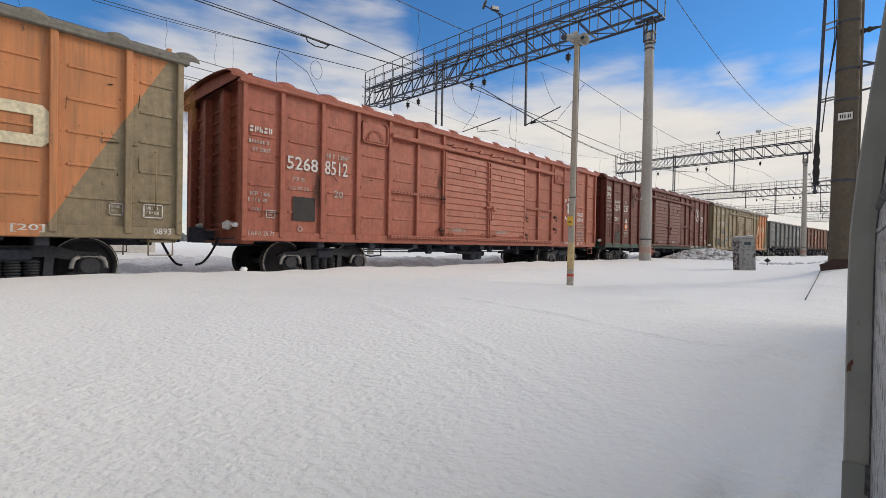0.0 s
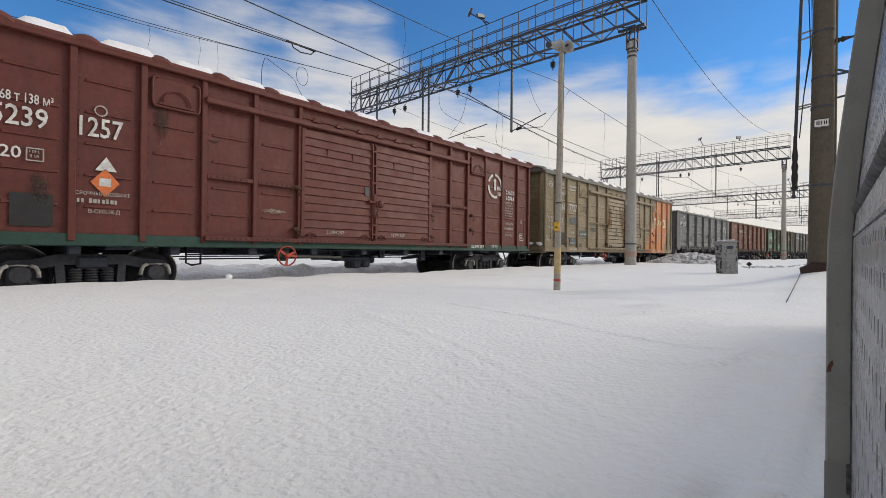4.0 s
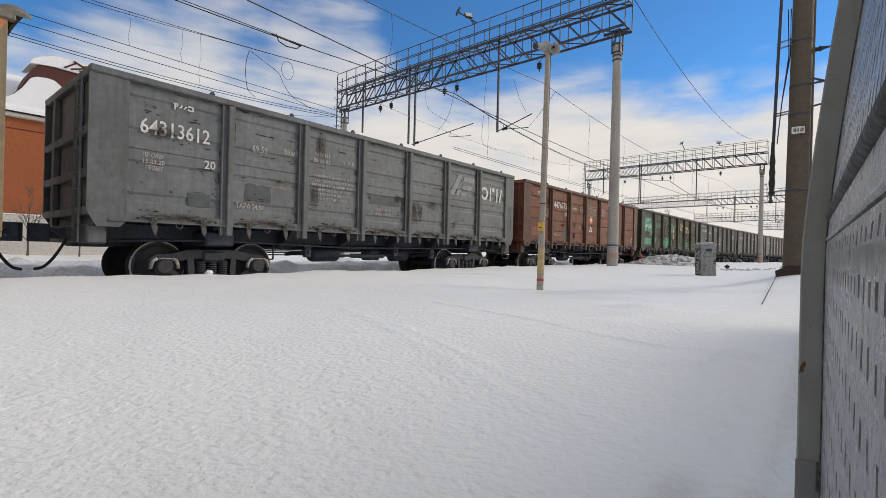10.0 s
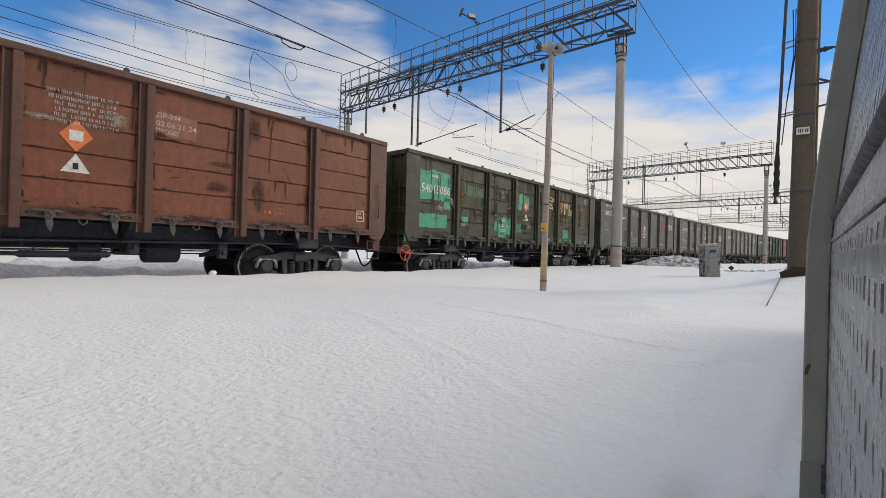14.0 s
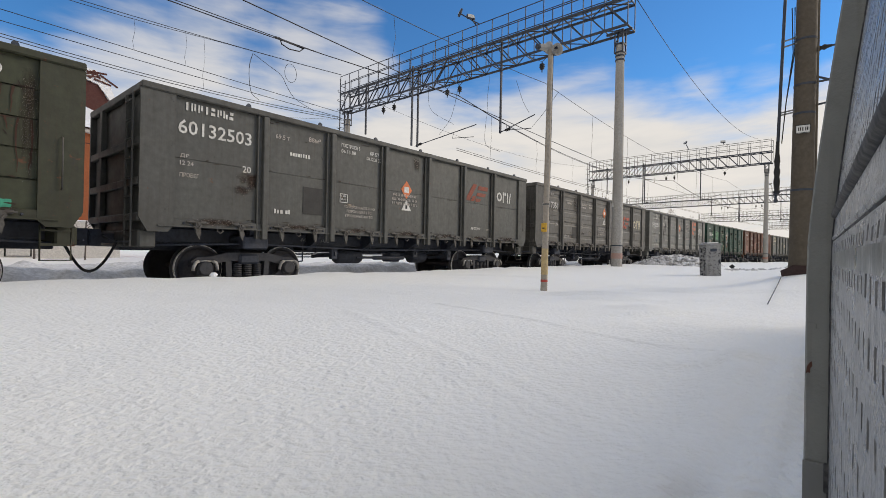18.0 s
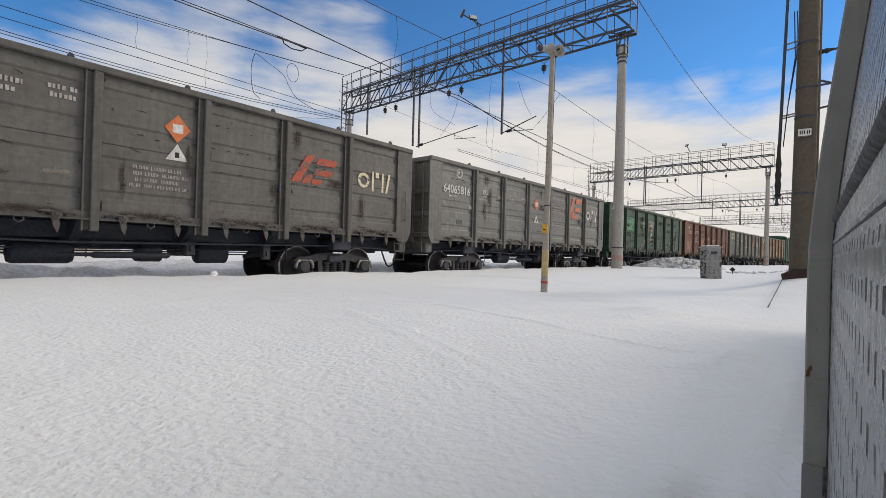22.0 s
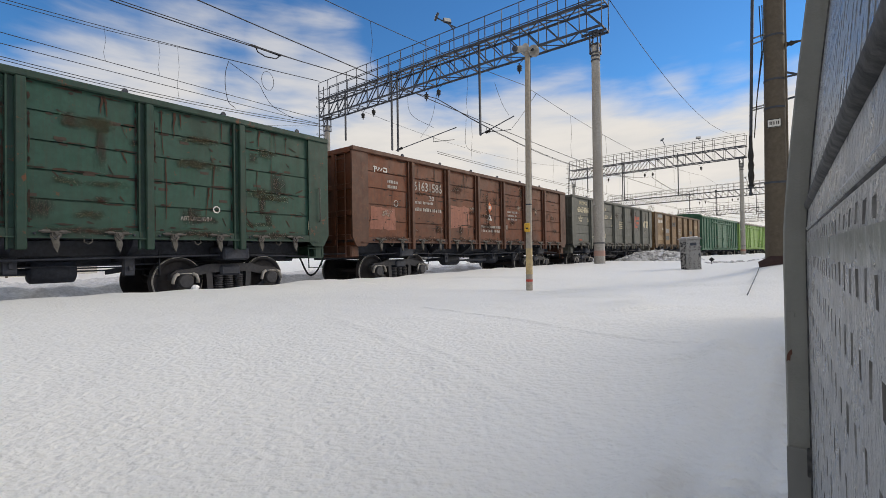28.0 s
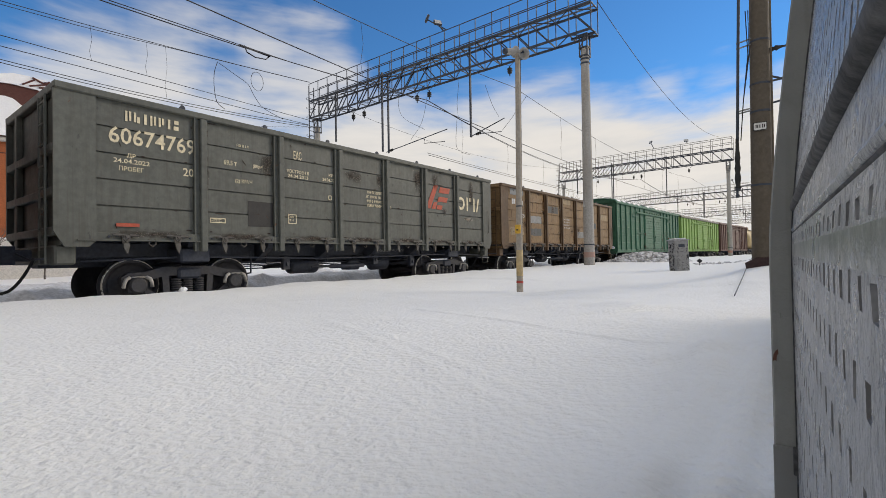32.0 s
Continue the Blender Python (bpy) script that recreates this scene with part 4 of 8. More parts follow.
def sheet_profile(z0, z1, style, x):
    """Outline of the side sheeting from foot to top: (x, z)."""
    p = [(x, z0)]
    if style == "smooth":
        z = z0 + (z1 - z0) * 0.5
        p += [(x, z - 0.008), (x - 0.012, z - 0.006), (x - 0.012, z + 0.004), (x, z + 0.006)]
    elif style == "plank":
        n = 5
        for i in range(1, n):
            z = z0 + (z1 - z0) * i / n
            p += [(x + 0.006, z - 0.03), (x + 0.006, z - 0.017), (x - 0.03, z - 0.015), (x - 0.03, z + 0.010), (x, z + 0.013)]
    else:
        n = 4
        for i in range(n):
            z = z0 + (z1 - z0) * (i + 0.5) / n
            p += [(x, z - 0.09), (x - 0.022, z - 0.05), (x - 0.022, z + 0.05), (x, z + 0.09)]
            if i == 1:
                zz = z0 + (z1 - z0) * 0.5
                p += [(x, zz - 0.01), (x - 0.014, zz - 0.004), (x - 0.014, zz + 0.006), (x, zz + 0.01)]
    return p + [(x, z1)]


def extrude_side(prof, y0, y1, s, margin=0.0):
    """A side sheet; with a margin its pressings end short of the posts."""
    m = Mesh()
    n = len(prof)
    base = prof[0][0]
    flat = [(base, z) for x, z in prof]
    rows = [(y0, prof), (y1, prof)]
    if margin:
        rows = [(y0, flat), (y0 + margin, flat), (y0 + margin + 0.03, prof), (y1 - margin - 0.03, prof), (y1 - margin, flat), (y1, flat)]
    k = len(rows)
    v = [(s * x, y, z) for y, p in rows for x, z in p] + [(s * (base - 0.06), y, z) for y in (y0, y1) for z in (prof[0][1], prof[-1][1])]
    f = [(r * n + i, r * n + i + 1, r * n + n + i + 1, r * n + n + i) for r in range(k - 1) for i in range(n - 1)]
    a, b, c, d = k * n, k * n + 1, k * n + 2, k * n + 3
    e0, e1, e2, e3 = 0, n - 1, (k - 1) * n, k * n - 1
    m.add(v, f + [(a, c, d, b), (a, e0, e2, c), (b, d, e3, e1)])
    return m


HOOK = surface("grimy_hook_steel", (0.105, 0.10, 0.092), 0.7, 0.1, (0.055, 0.042, 0.034), 0.6, patch=6.0, shade=0.35)


def hook_mesh():
    m = Mesh()
    M = Matrix(((0, 0, 1, 0), (1, 0, 0, 0), (0, 1, 0, 0), (0, 0, 0, 1)))
    m.prism([(-0.07, 0.13), (0.07, 0.15), (0.10, 0.07), (0.05, 0.0), (0.07, -0.09), (0.05, -0.16), (0.03, -0.25), (-0.03, -0.14), (-0.05, -0.03), (-0.08, 0.04)], 0.05, M)
    m.lathe([(0.035, -0.04), (0.035, 0.04)], pose(0.01, 0.02, 0.12, 0, 90, 0), 8)
    return m


def latch_mesh():
    m = Mesh().box(-0.02, 0.03, -0.16, -0.06, -0.02, 0.035, 0.01).box(-0.02, 0.035, 0.05, 0.15, -0.03, 0.03, 0.01)
    m.bar((0.03, -0.2, 0.01), (0.035, 0.19, -0.005), 0.03, sides=6)
    m.tube([(0.03, -0.03, 0.0), (0.06, -0.05, -0.06), (0.06, 0.0, -0.12), (0.04, 0.05, -0.05)], 0.025, 5)
    return m


def loop_mesh():
    return Mesh().tube([(0, -0.05, 0.09), (0.025, -0.055, 0.0), (0.03, 0.0, -0.045), (0.025, 0.055, 0.0), (0, 0.05, 0.09)], 0.022, 6)


def gondola(start, label, paint, sill=None, rib=None, style="plank", cap=True):
    """An open high-sided wagon, 13.12 m over its body."""
    hl, e, zt, zr = 6.56, 2.26, 3.78, 1.09
    rib = rib or paint
    sill = sill or rib
    w = thing("gondola_wagon", label, "wagon", "wagons of the freight train")
    w["half"] = hl
    step = (2 * hl - 2 * e) / 5
    posts = [-hl + e + i * step for i in range(6)]
    cuts = [-hl + 0.52] + posts + [hl - 0.52]
    for s in (-1, 1):
        for i in range(7):
            part("side_panel", extrude_side(sheet_profile(1.42, 3.66, style, 1.515), cuts[i], cuts[i + 1], s), paint, w)
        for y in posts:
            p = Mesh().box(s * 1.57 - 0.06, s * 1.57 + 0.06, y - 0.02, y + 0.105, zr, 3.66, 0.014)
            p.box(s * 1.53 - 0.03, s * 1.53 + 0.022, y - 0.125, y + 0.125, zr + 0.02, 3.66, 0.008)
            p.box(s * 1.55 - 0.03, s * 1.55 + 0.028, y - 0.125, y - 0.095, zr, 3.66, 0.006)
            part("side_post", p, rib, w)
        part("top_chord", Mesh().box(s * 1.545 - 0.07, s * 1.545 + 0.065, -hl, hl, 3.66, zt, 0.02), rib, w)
        part("bottom_sill", Mesh().box(s * 1.52 - 0.05, s * 1.52 + 0.05, -hl + 0.3, hl - 0.3, 1.27, 1.42, 0.015).box(s * 1.52 - 0.05, s * 1.52 + 0.085, -hl + 0.3, hl - 0.3, 1.27, 1.295), sill, w)
        for q in (-1, 1):
            y0, y1 = q * hl, q * (hl - 0.56)
            M = Matrix(((0, 0, 1, s * 1.545), (1, 0, 0, 0), (0, 1, 0, 0), (0, 0, 0, 1)))
            if q > 0:
                part("grab_rail", Mesh().tube([(s * 1.57, q * (hl - 0.28), 1.75), (s * 1.62, q * (hl - 0.28), 1.76), (s * 1.62, q * (hl - 0.28), 2.55), (s * 1.57, q * (hl - 0.28), 2.56)], 0.024, 6), HOOK, w)
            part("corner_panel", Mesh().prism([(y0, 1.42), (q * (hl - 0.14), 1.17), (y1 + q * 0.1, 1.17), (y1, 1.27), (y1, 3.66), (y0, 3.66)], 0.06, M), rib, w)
        bays = [(cuts[i] + cuts[i + 1]) / 2 for i in range(7)]
        hook = cached("hook", lambda: hook_mesh().done("hatch_hook", HOOK))
        latch = cached("latch", lambda: latch_mesh().done("hatch_latch", HOOK))
        loop = cached("loop", lambda: loop_mesh().done("tie_loop", HOOK))
        for y in bays:
            for o in (-0.42, 0.42):
                part("hatch_hook", hook, None, w, "", pose(s * 1.60, y + o, 1.25, 0, 0, 0 if s > 0 else 180) @ Matrix.Scale(0.82, 4))
                part("hatch_latch", latch, None, w, "", pose(s * 1.585, y + o, 1.365, 0, 0, 0 if s > 0 else 180))
            part("tie_loop", loop, None, w, "", pose(s * 1.57, y, 1.22, 0, 0, 0 if s > 0 else 180))
        bolt = cached("bolt", lambda: Mesh().lathe([(0.022, 0), (0.022, 0.012), (0.012, 0.018)], pose(0, 0, 0, 0, 90, 0), 7).done("sill_bolt", UNDER))
        if s > 0:
            for y in bays:
                for o in (-0.66, 0.66):
                    part("sill_bolt", bolt, None, w, "", pose(1.572, y + o, 1.34))
        if cap:
            for y in bays:
                k = cached(("cap", rib.name), lambda: Mesh().prism([(-0.065, 0), (0.065, 0), (0.06, 0.07), (0.025, 0.115), (-0.025, 0.12), (-0.055, 0.075)], 0.06, Matrix(((0, 0, 1, 0), (1, 0, 0, 0), (0, 1, 0, 0), (0, 0, 0, 1)))).done("top_eye", DARK_STEEL))
                part("top_eye", k, None, w, "", pose(s * 1.53, y + 0.55, zt - 0.01) @ Matrix.Scale(0.75, 4))
    for q in (-1, 1):
        part("end_wall", Mesh().box(-1.5, 1.5, q * (hl - 0.12) - 0.02, q * (hl - 0.12) + 0.02, 1.2, 3.7), paint, w)
        for z in (1.42, 2.05, 2.75, 3.7):
            part("end_rib", Mesh().box(-1.5, 1.5, q * (hl - 0.06) - 0.06, q * (hl - 0.06) + 0.06, z - 0.07, z + 0.07, 0.015), paint, w)
        for x in (-0.8, 0.8):
            part("end_post", Mesh().box(x - 0.07, x + 0.07, q * (hl - 0.05) - 0.05, q * (hl - 0.05) + 0.05, 1.2, 3.66, 0.012), paint, w)
    lad = Mesh()
    for x in (1.0, 1.35):
        lad.bar((x, -hl - 0.05, 0.9), (x, -hl - 0.05, 3.6), 0.025)
    for k in range(8):
        lad.bar((1.0, -hl - 0.05, 1.1 + 0.34 * k), (1.35, -hl - 0.05, 1.1 + 0.34 * k), 0.022)
    part("end_ladder", lad, rib, w)
    part("floor", Mesh().box(-1.48, 1.48, -hl + 0.1, hl - 0.1, 1.28, 1.36), UNDER, w)
    for s in (-1, 1):
        part("hatch_beam", Mesh().box(s * 0.66 - 0.12, s * 0.66 + 0.12, -hl + 0.25, hl - 0.25, 0.98, 1.28, 0.03), UNDER, w)
    for y in posts:
        part("cross_beam", Mesh().prism([(-1.36, 1.27), (-1.30, 1.16), (-0.8, 0.88), (0.8, 0.88), (1.30, 1.16), (1.36, 1.27)], 0.14, Matrix(((1, 0, 0, 0), (0, 0, 1, y - 0.07), (0, 1, 0, 0), (0, 0, 0, 1)))), UNDER, w)
    underframe(w, hl, 4.325, rib)
    for y in (-4.325, 4.325):
        bogie(w, y)
    TRAIN.append((w, start + hl))
    return w


CHIP = surface("chipped_edge", (0.032, 0.023, 0.018), 0.85, 0, (0.07, 0.036, 0.02), 0.6, patch=4.0)
# shade between the door boards, with grime, put into one dark brown
GROOVE = surface("shaded_groove", (0.055, 0.038, 0.026), 0.85, 0, (0.03, 0.02, 0.015), 0.5, patch=3.0)
LOCK_RUST = surface("rusted_lock", (0.10, 0.045, 0.028), 0.8, 0.2, (0.05, 0.03, 0.02), 0.6, patch=5.0)


def boxcar(start, label, paint, roof, sill=None, door=None, end_paint=None, hl=7.825, far=0.0, weathered=False):
    """A covered wagon with a domed roof and double sliding doors, 15.65 m over its body."""
    w = thing("covered_wagon", label, "wagon", "wagons of the freight train")
    w["half"] = hl
    sill, door, end_paint = sill or paint, door or paint, end_paint or paint
    z0, ze, zp = 1.0, 4.13, 4.40
    near = [0.0, 0.85, 1.83, 2.8, 3.8]
    cuts = [y - hl for y in near] + [4.8 - hl, 5.82 - hl, 7.9 - hl, 10.05 - hl, 10.95 - hl, 11.9 - far - hl, 12.85 - far - hl, 13.85 - far - hl, 14.82 - far - hl, hl]
    for s in (-1, 1):
        for i in range(14):
            a, b = cuts[i], cuts[i + 1]
            pt = end_paint if (i >= 11) else paint
            p = [(1.50, z0 + 0.08)]
            for k in range(1, 6):
                z = z0 + 0.08 + (ze - z0 - 0.1) * k / 6
                p += [(1.50, z - 0.03), (1.523, z - 0.022), (1.521, z), (1.50, z + 0.03)]
            p.append((1.50, ze))
            if i in (6, 7):
                part("side_panel", extrude_side([(1.50, 3.60), (1.50, 3.84), (1.518, 3.86), (1.518, 3.88), (1.50, 3.9), (1.50, ze)], a, b, s), pt, w)
                continue
            part("side_panel", extrude_side(p, a, b, s, 0.15), pt, w)
        for i, y in enumerate(cuts):
            if i == 7:
                continue
            yy = min(max(y, -hl + 0.05), hl - 0.05)
            part("side_post", Mesh().box(s * 1.53 - 0.03, s * 1.53 + 0.045, yy - 0.05, yy + 0.05, z0 + 0.02, ze, 0.012), end_paint if i > 11 else paint, w)
        # sliding doors, set proud, with a stack of pressed ribs
        for a, b in ((cuts[6], cuts[7]), (cuts[7], cuts[8])):
            d = part("door", Mesh().box(s * 1.545 - 0.03, s * 1.545 + 0.02, a + 0.03, b - 0.03, 1.14, 3.62, 0.012), GROOVE if weathered else door, w, "ribbed sliding door leaf")
            for k in range(13):
                z = 1.31 + k * 0.1835
                part("door_rib", Mesh().prism([(-0.082, 0), (0.081, 0), (0.079, 0.012), (-0.072, 0.030)], b - a - 0.16, Matrix(((0, s, 0, s * 1.562), (0, 0, 1, (a + b) / 2), (1, 0, 0, z), (0, 0, 0, 1)))), door, d)
            for yy in (a + 0.70, a + 1.42):
                part("door_cleat", Mesh().box(s * 1.585 - 0.02, s * 1.585 + 0.012, yy - 0.02, yy + 0.02, 3.06, 3.25, 0.006), door, d)
            for yy in (a + 0.28, b - 0.28):
                arch = [(s * 1.62, yy - 0.11 * math.cos(c), 1.20 + 0.10 * math.sin(c)) for c in [math.pi * i / 8 for i in range(9)]]
                part("door_roller", Mesh().tube(arch, 0.035), LOCK_RUST if weathered else paint, d)
            for yy in (a + 0.06, b - 0.06):
                part("door_stile", Mesh().box(s * 1.57 - 0.02, s * 1.57 + 0.03, yy - 0.045, yy + 0.045, 1.2, 3.62, 0.01), door, d)
        if s > 0:
            c = cuts[7]
            lk = Mesh().bar((1.61, c - 0.05, 1.2), (1.61, c - 0.05, 3.58), 0.035).bar((1.61, c + 0.06, 1.2), (1.61, c + 0.06, 3.58), 0.05)
            lk.box(1.58, 1.67, c - 0.20, c + 0.10, 2.10, 2.17, 0.02).box(1.58, 1.65, c - 0.05, c + 0.06, 1.75, 2.35, 0.02)
            lk.lathe([(0.02, -0.05), (0.085, -0.04), (0.10, 0.0), (0.085, 0.04), (0.02, 0.05)], pose(1.67, c + 0.17, 2.10, 0, 90, 0), 12)
            for zz in (1.32, 1.55, 2.62, 3.05, 3.42):
                lk.box(1.58, 1.64, c - 0.09, c + 0.09, zz - 0.025, zz + 0.025, 0.01)
            lk.tube([(1.67, c + 0.02, 2.16), (1.70, c + 0.05, 2.05), (1.69, c + 0.03, 1.85), (1.67, c + 0.06, 1.72)], 0.03, 6)
            part("door_lock", lk, LOCK_RUST if weathered else paint, w, "rusted door lock bar" if weathered else "painted door lock bar")
            for yy, zz in ((cuts[10] + 0.22, 2.07), (cuts[10] + 0.19, 1.61), (cuts[6] - 0.06, 2.28), (cuts[6] - 0.08, 1.36), (cuts[8] + 0.04, 1.95), (cuts[8] + 0.05, 1.34)):
                hd = Mesh().box(1.53, 1.6, yy - 0.06, yy + 0.06, zz - 0.05, zz + 0.05, 0.015)
                hd.bar((1.6, yy - 0.10, zz + 0.02), (1.6, yy + 0.11, zz - 0.03), 0.03).tube([(1.6, yy + 0.02, zz - 0.04), (1.63, yy - 0.05, zz - 0.14), (1.6, yy + 0.05, zz - 0.18), (1.6, yy + 0.09, zz - 0.08)], 0.022)
                part("latch", hd, LOCK_RUST, w, "rusted latch")
        part("door_track", Mesh().box(s * 1.60 - 0.05, s * 1.60 + 0.05, cuts[4], cuts[10], 3.66, 3.78, 0.02), paint, w)
        part("door_sill", Mesh().box(s * 1.58 - 0.06, s * 1.58 + 0.06, cuts[4], cuts[10], 1.07, 1.16, 0.015), paint, w)
        holes, heads = Mesh(), Mesh()
        for a, b in ((cuts[4], cuts[5]), (cuts[5], cuts[6]), (cuts[8], cuts[9]), (cuts[9], cuts[10])):
            part("rivet_strip", Mesh().box(s * 1.55 - 0.03, s * 1.55 + 0.03, a + 0.05, b - 0.05, 2.25, 2.33, 0.01), paint, w)
            k = a + 0.12
            while k < b - 0.08:
                holes.lathe([(0.019, -0.004), (0.019, 0.004)], pose(s * 1.581, k, 2.29, 0, 90, 0), 8)
                k += 0.115
        k = cuts[4] + 0.1
        while k < cuts[10]:
            holes.lathe([(0.019, -0.004), (0.019, 0.004)], pose(s * 1.641, k, 1.115, 0, 90, 0), 8)
            k += 0.115
        for y in cuts[1:6] + cuts[8:14]:
            for e in (-0.1, 0.1):
                for i in range(11):
                    heads.lathe([(0.013, -0.003), (0.009, 0.006)], pose(s * 1.503, y + e, 1.28 + i * 0.26, 0, 90 * s, 0), 6)
        tagged(part("hole_row", holes, CHIP, w), kind="stuff")
        tagged(part("rivet_row", heads, CHIP if weathered else paint, w), kind="stuff")
        for a in (2.87, 12.0 - far):
            pt = end_paint if a > 10 else paint
            y0, y1 = a - hl + 0.06, a - hl + 0.84
            part("loading_hatch", Mesh().box(s * 1.522 - 0.02, s * 1.522 + 0.014, y0, y1, 3.42, 3.93, 0.012), pt, w)
            rim = curve_through([(s * 1.55, y0 + 0.10, 3.93), (s * 1.55, y0 + 0.01, 3.90), (s * 1.55, y0, 3.6), (s * 1.55, y0 + 0.02, 3.44), (s * 1.55, y0 + 0.12, 3.42), (s * 1.55, y1 - 0.12, 3.42), (s * 1.55, y1 - 0.02, 3.44), (s * 1.55, y1, 3.6), (s * 1.55, y1 - 0.01, 3.90), (s * 1.55, y1 - 0.10, 3.93)], 3)
            part("hatch_rim", Mesh().tube(rim, 0.05, 6), pt, w)
            arch = [(s * 1.57, (y0 + y1) / 2 - 0.23 * math.cos(k), 3.50 + 0.24 * math.sin(k)) for k in [math.pi * i / 8 for i in range(9)]]
            part("hatch_handle", Mesh().tube(arch, 0.03), pt, w)
            part("hatch_bar", Mesh().box(s * 1.56 - 0.012, s * 1.56 + 0.012, y0 + 0.1, y1 - 0.1, 3.455, 3.485), pt, w)
        for q in (-1, 1):
            yy = q * (hl - 0.42)
            part("grab_rail", Mesh().tube([(s * 1.5, yy, 1.45), (s * 1.56, yy, 1.45), (s * 1.56, yy, 2.45), (s * 1.5, yy, 2.45)], 0.022, 6), paint if q < 0 else end_paint, w)
        part("side_sill", Mesh().box(s * 1.5 - 0.06, s * 1.5 + 0.05, -hl, hl, z0 - 0.06, z0 + 0.14, 0.015), sill, w)
        part("eave", Mesh().box(s * 1.56 - 0.09, s * 1.56 + 0.06, -hl - 0.08, hl + 0.08, ze - 0.06, ze + 0.03, 0.015), roof, w)
        for k in range(6):
            y = cuts[6] + 0.35 + k * 0.62
            cv = Mesh().prism([(-0.12, 0), (0.12, 0), (0.02, 0.09), (-0.04, 0.09)], 0.08, Matrix(((0, 0, s, s * 1.64), (1, 0, 0, y), (0, 1, 0, 3.78), (0, 0, 0, 1))))
            part("roller_cover", cv, paint, w)
    # ends with deep uprights
    for q in (-1, 1):
        part("end_wall", Mesh().box(-1.46, 1.46, q * (hl - 0.2) - 0.03, q * (hl - 0.2) + 0.03, z0, ze + 0.2), paint if q < 0 else end_paint, w)
        for x in (-1.38, -0.5, 0.5, 1.38):
            part("end_post", Mesh().box(x - 0.09, x + 0.09, q * (hl - 0.09) - 0.09, q * (hl - 0.09) + 0.09, z0, ze, 0.015), paint if q < 0 else end_paint, w)
        er = Mesh()
        for k in range(12):
            z = z0 + 0.25 + k * 0.23
            er.box(-1.4, 1.4, q * (hl - 0.155) - 0.02, q * (hl - 0.155) + 0.02, z, z + 0.07, 0.01)
        part("end_corrugation", er, paint if q < 0 else end_paint, w)
    # roof shell, ridged by seams
    n = 14
    prof = []
    for i in range(n + 1):
        a = math.pi * i / n
        prof.append((-1.62 * math.cos(a), ze + 0.02 + (zp - ze) * math.sin(a) ** 0.9))
    ys = [-hl - 0.1 + (2 * hl + 0.2) * k / 60 for k in range(61)]
    m = Mesh()
    m.add([(x, y, z) for y in ys for x, z in prof], [(k * (n + 1) + i, k * (n + 1) + i + 1, (k + 1) * (n + 1) + i + 1, (k + 1) * (n + 1) + i) for k in range(60) for i in range(n)], True)
    m.add([(x, ys[0], z) for x, z in prof], [tuple(range(n + 1))])
    m.add([(x, ys[-1], z) for x, z in prof], [tuple(range(n + 1))[::-1]])
    rf = part("roof", m, roof, w)
    for k in range(16):
        y = -hl - 0.08 + (2 * hl + 0.16) * k / 15
        sm = Mesh()
        v = []
        for q in range(9):
            up = 0.066 * math.sin(math.pi * q / 8) ** 0.7 - 0.005
            v += [(x * (1.0 + up * 0.12), y - 0.17 + 0.34 * q / 8, z + up) for x, z in prof]
        sm.add(v, [(q * (n + 1) + i, q * (n + 1) + i + 1, (q + 1) * (n + 1) + i + 1, (q + 1) * (n + 1) + i) for q in range(8) for i in range(n)], True)
        for i in (0, n):
            sm.add([v[q * (n + 1) + i] for q in range(9)], [tuple(range(9))])
        part("roof_seam", sm, roof, rf)
    for q in range(9):
        y = -hl + 1.9 + q * (2 * hl - 3.8) / 8
        part("cross_beam", Mesh().box(-1.42, 1.42, y - 0.09, y + 0.09, 0.80, 1.0, 0.02), UNDER, w)
    underframe(w, hl, hl - 2.6, sill, True)
    for y in (-hl + 2.2, hl - 2.2):
        bogie(w, y)
    TRAIN.append((w, start + hl))
    return w


def tank_wagon(start, label, paint):
    hl = 5.6
    w = thing("tank_wagon", label, "wagon", "wagons of the freight train")
    w["half"] = hl
    part("tank_barrel", Mesh().lathe([(0.02, -5.3), (0.8, -5.2), (1.3, -4.95), (1.5, -4.6), (1.5, 4.6), (1.3, 4.95), (0.8, 5.2), (0.02, 5.3)], pose(0, 0, 2.6, 90, 0, 0), 28), paint, w)
    part("dome", Mesh().lathe([(0.4, 4.0), (0.4, 4.35), (0.3, 4.42)], None, 16), paint, w)
    for y in (-2.6, 2.6):
        part("tank_band", Mesh().lathe([(1.51, -0.06), (1.51, 0.06)], pose(0, y, 2.6, 90, 0, 0), 28), DARK_STEEL, w)
    part("walkway", Mesh().box(-1.3, 1.3, -0.6, 0.6, 4.05, 4.1), DARK_STEEL, w)
    part("underframe", Mesh().box(-1.3, 1.3, -hl, hl, 0.95, 1.15, 0.03), UNDER, w)
    underframe(w, hl, 3.9, UNDER)
    for y in (-3.9, 3.9):
        bogie(w, y)
    TRAIN.append((w, start + hl))
    return w


def wagon_paint(name, color, rust=0.1, dirt=0.35, streak=0.25, rough=0.6, split=None):
    return surface(name, color, rough, 0.0, tuple(0.3 * c + g for c, g in zip(color, (0.016, 0.012, 0.009))), dirt, split=split, rust=rust, streak=streak + 0.1, chips=0.3 + rust * 2.0, shade=0.22, grain=9.0, bump=0.25, bump_scale=14.0)


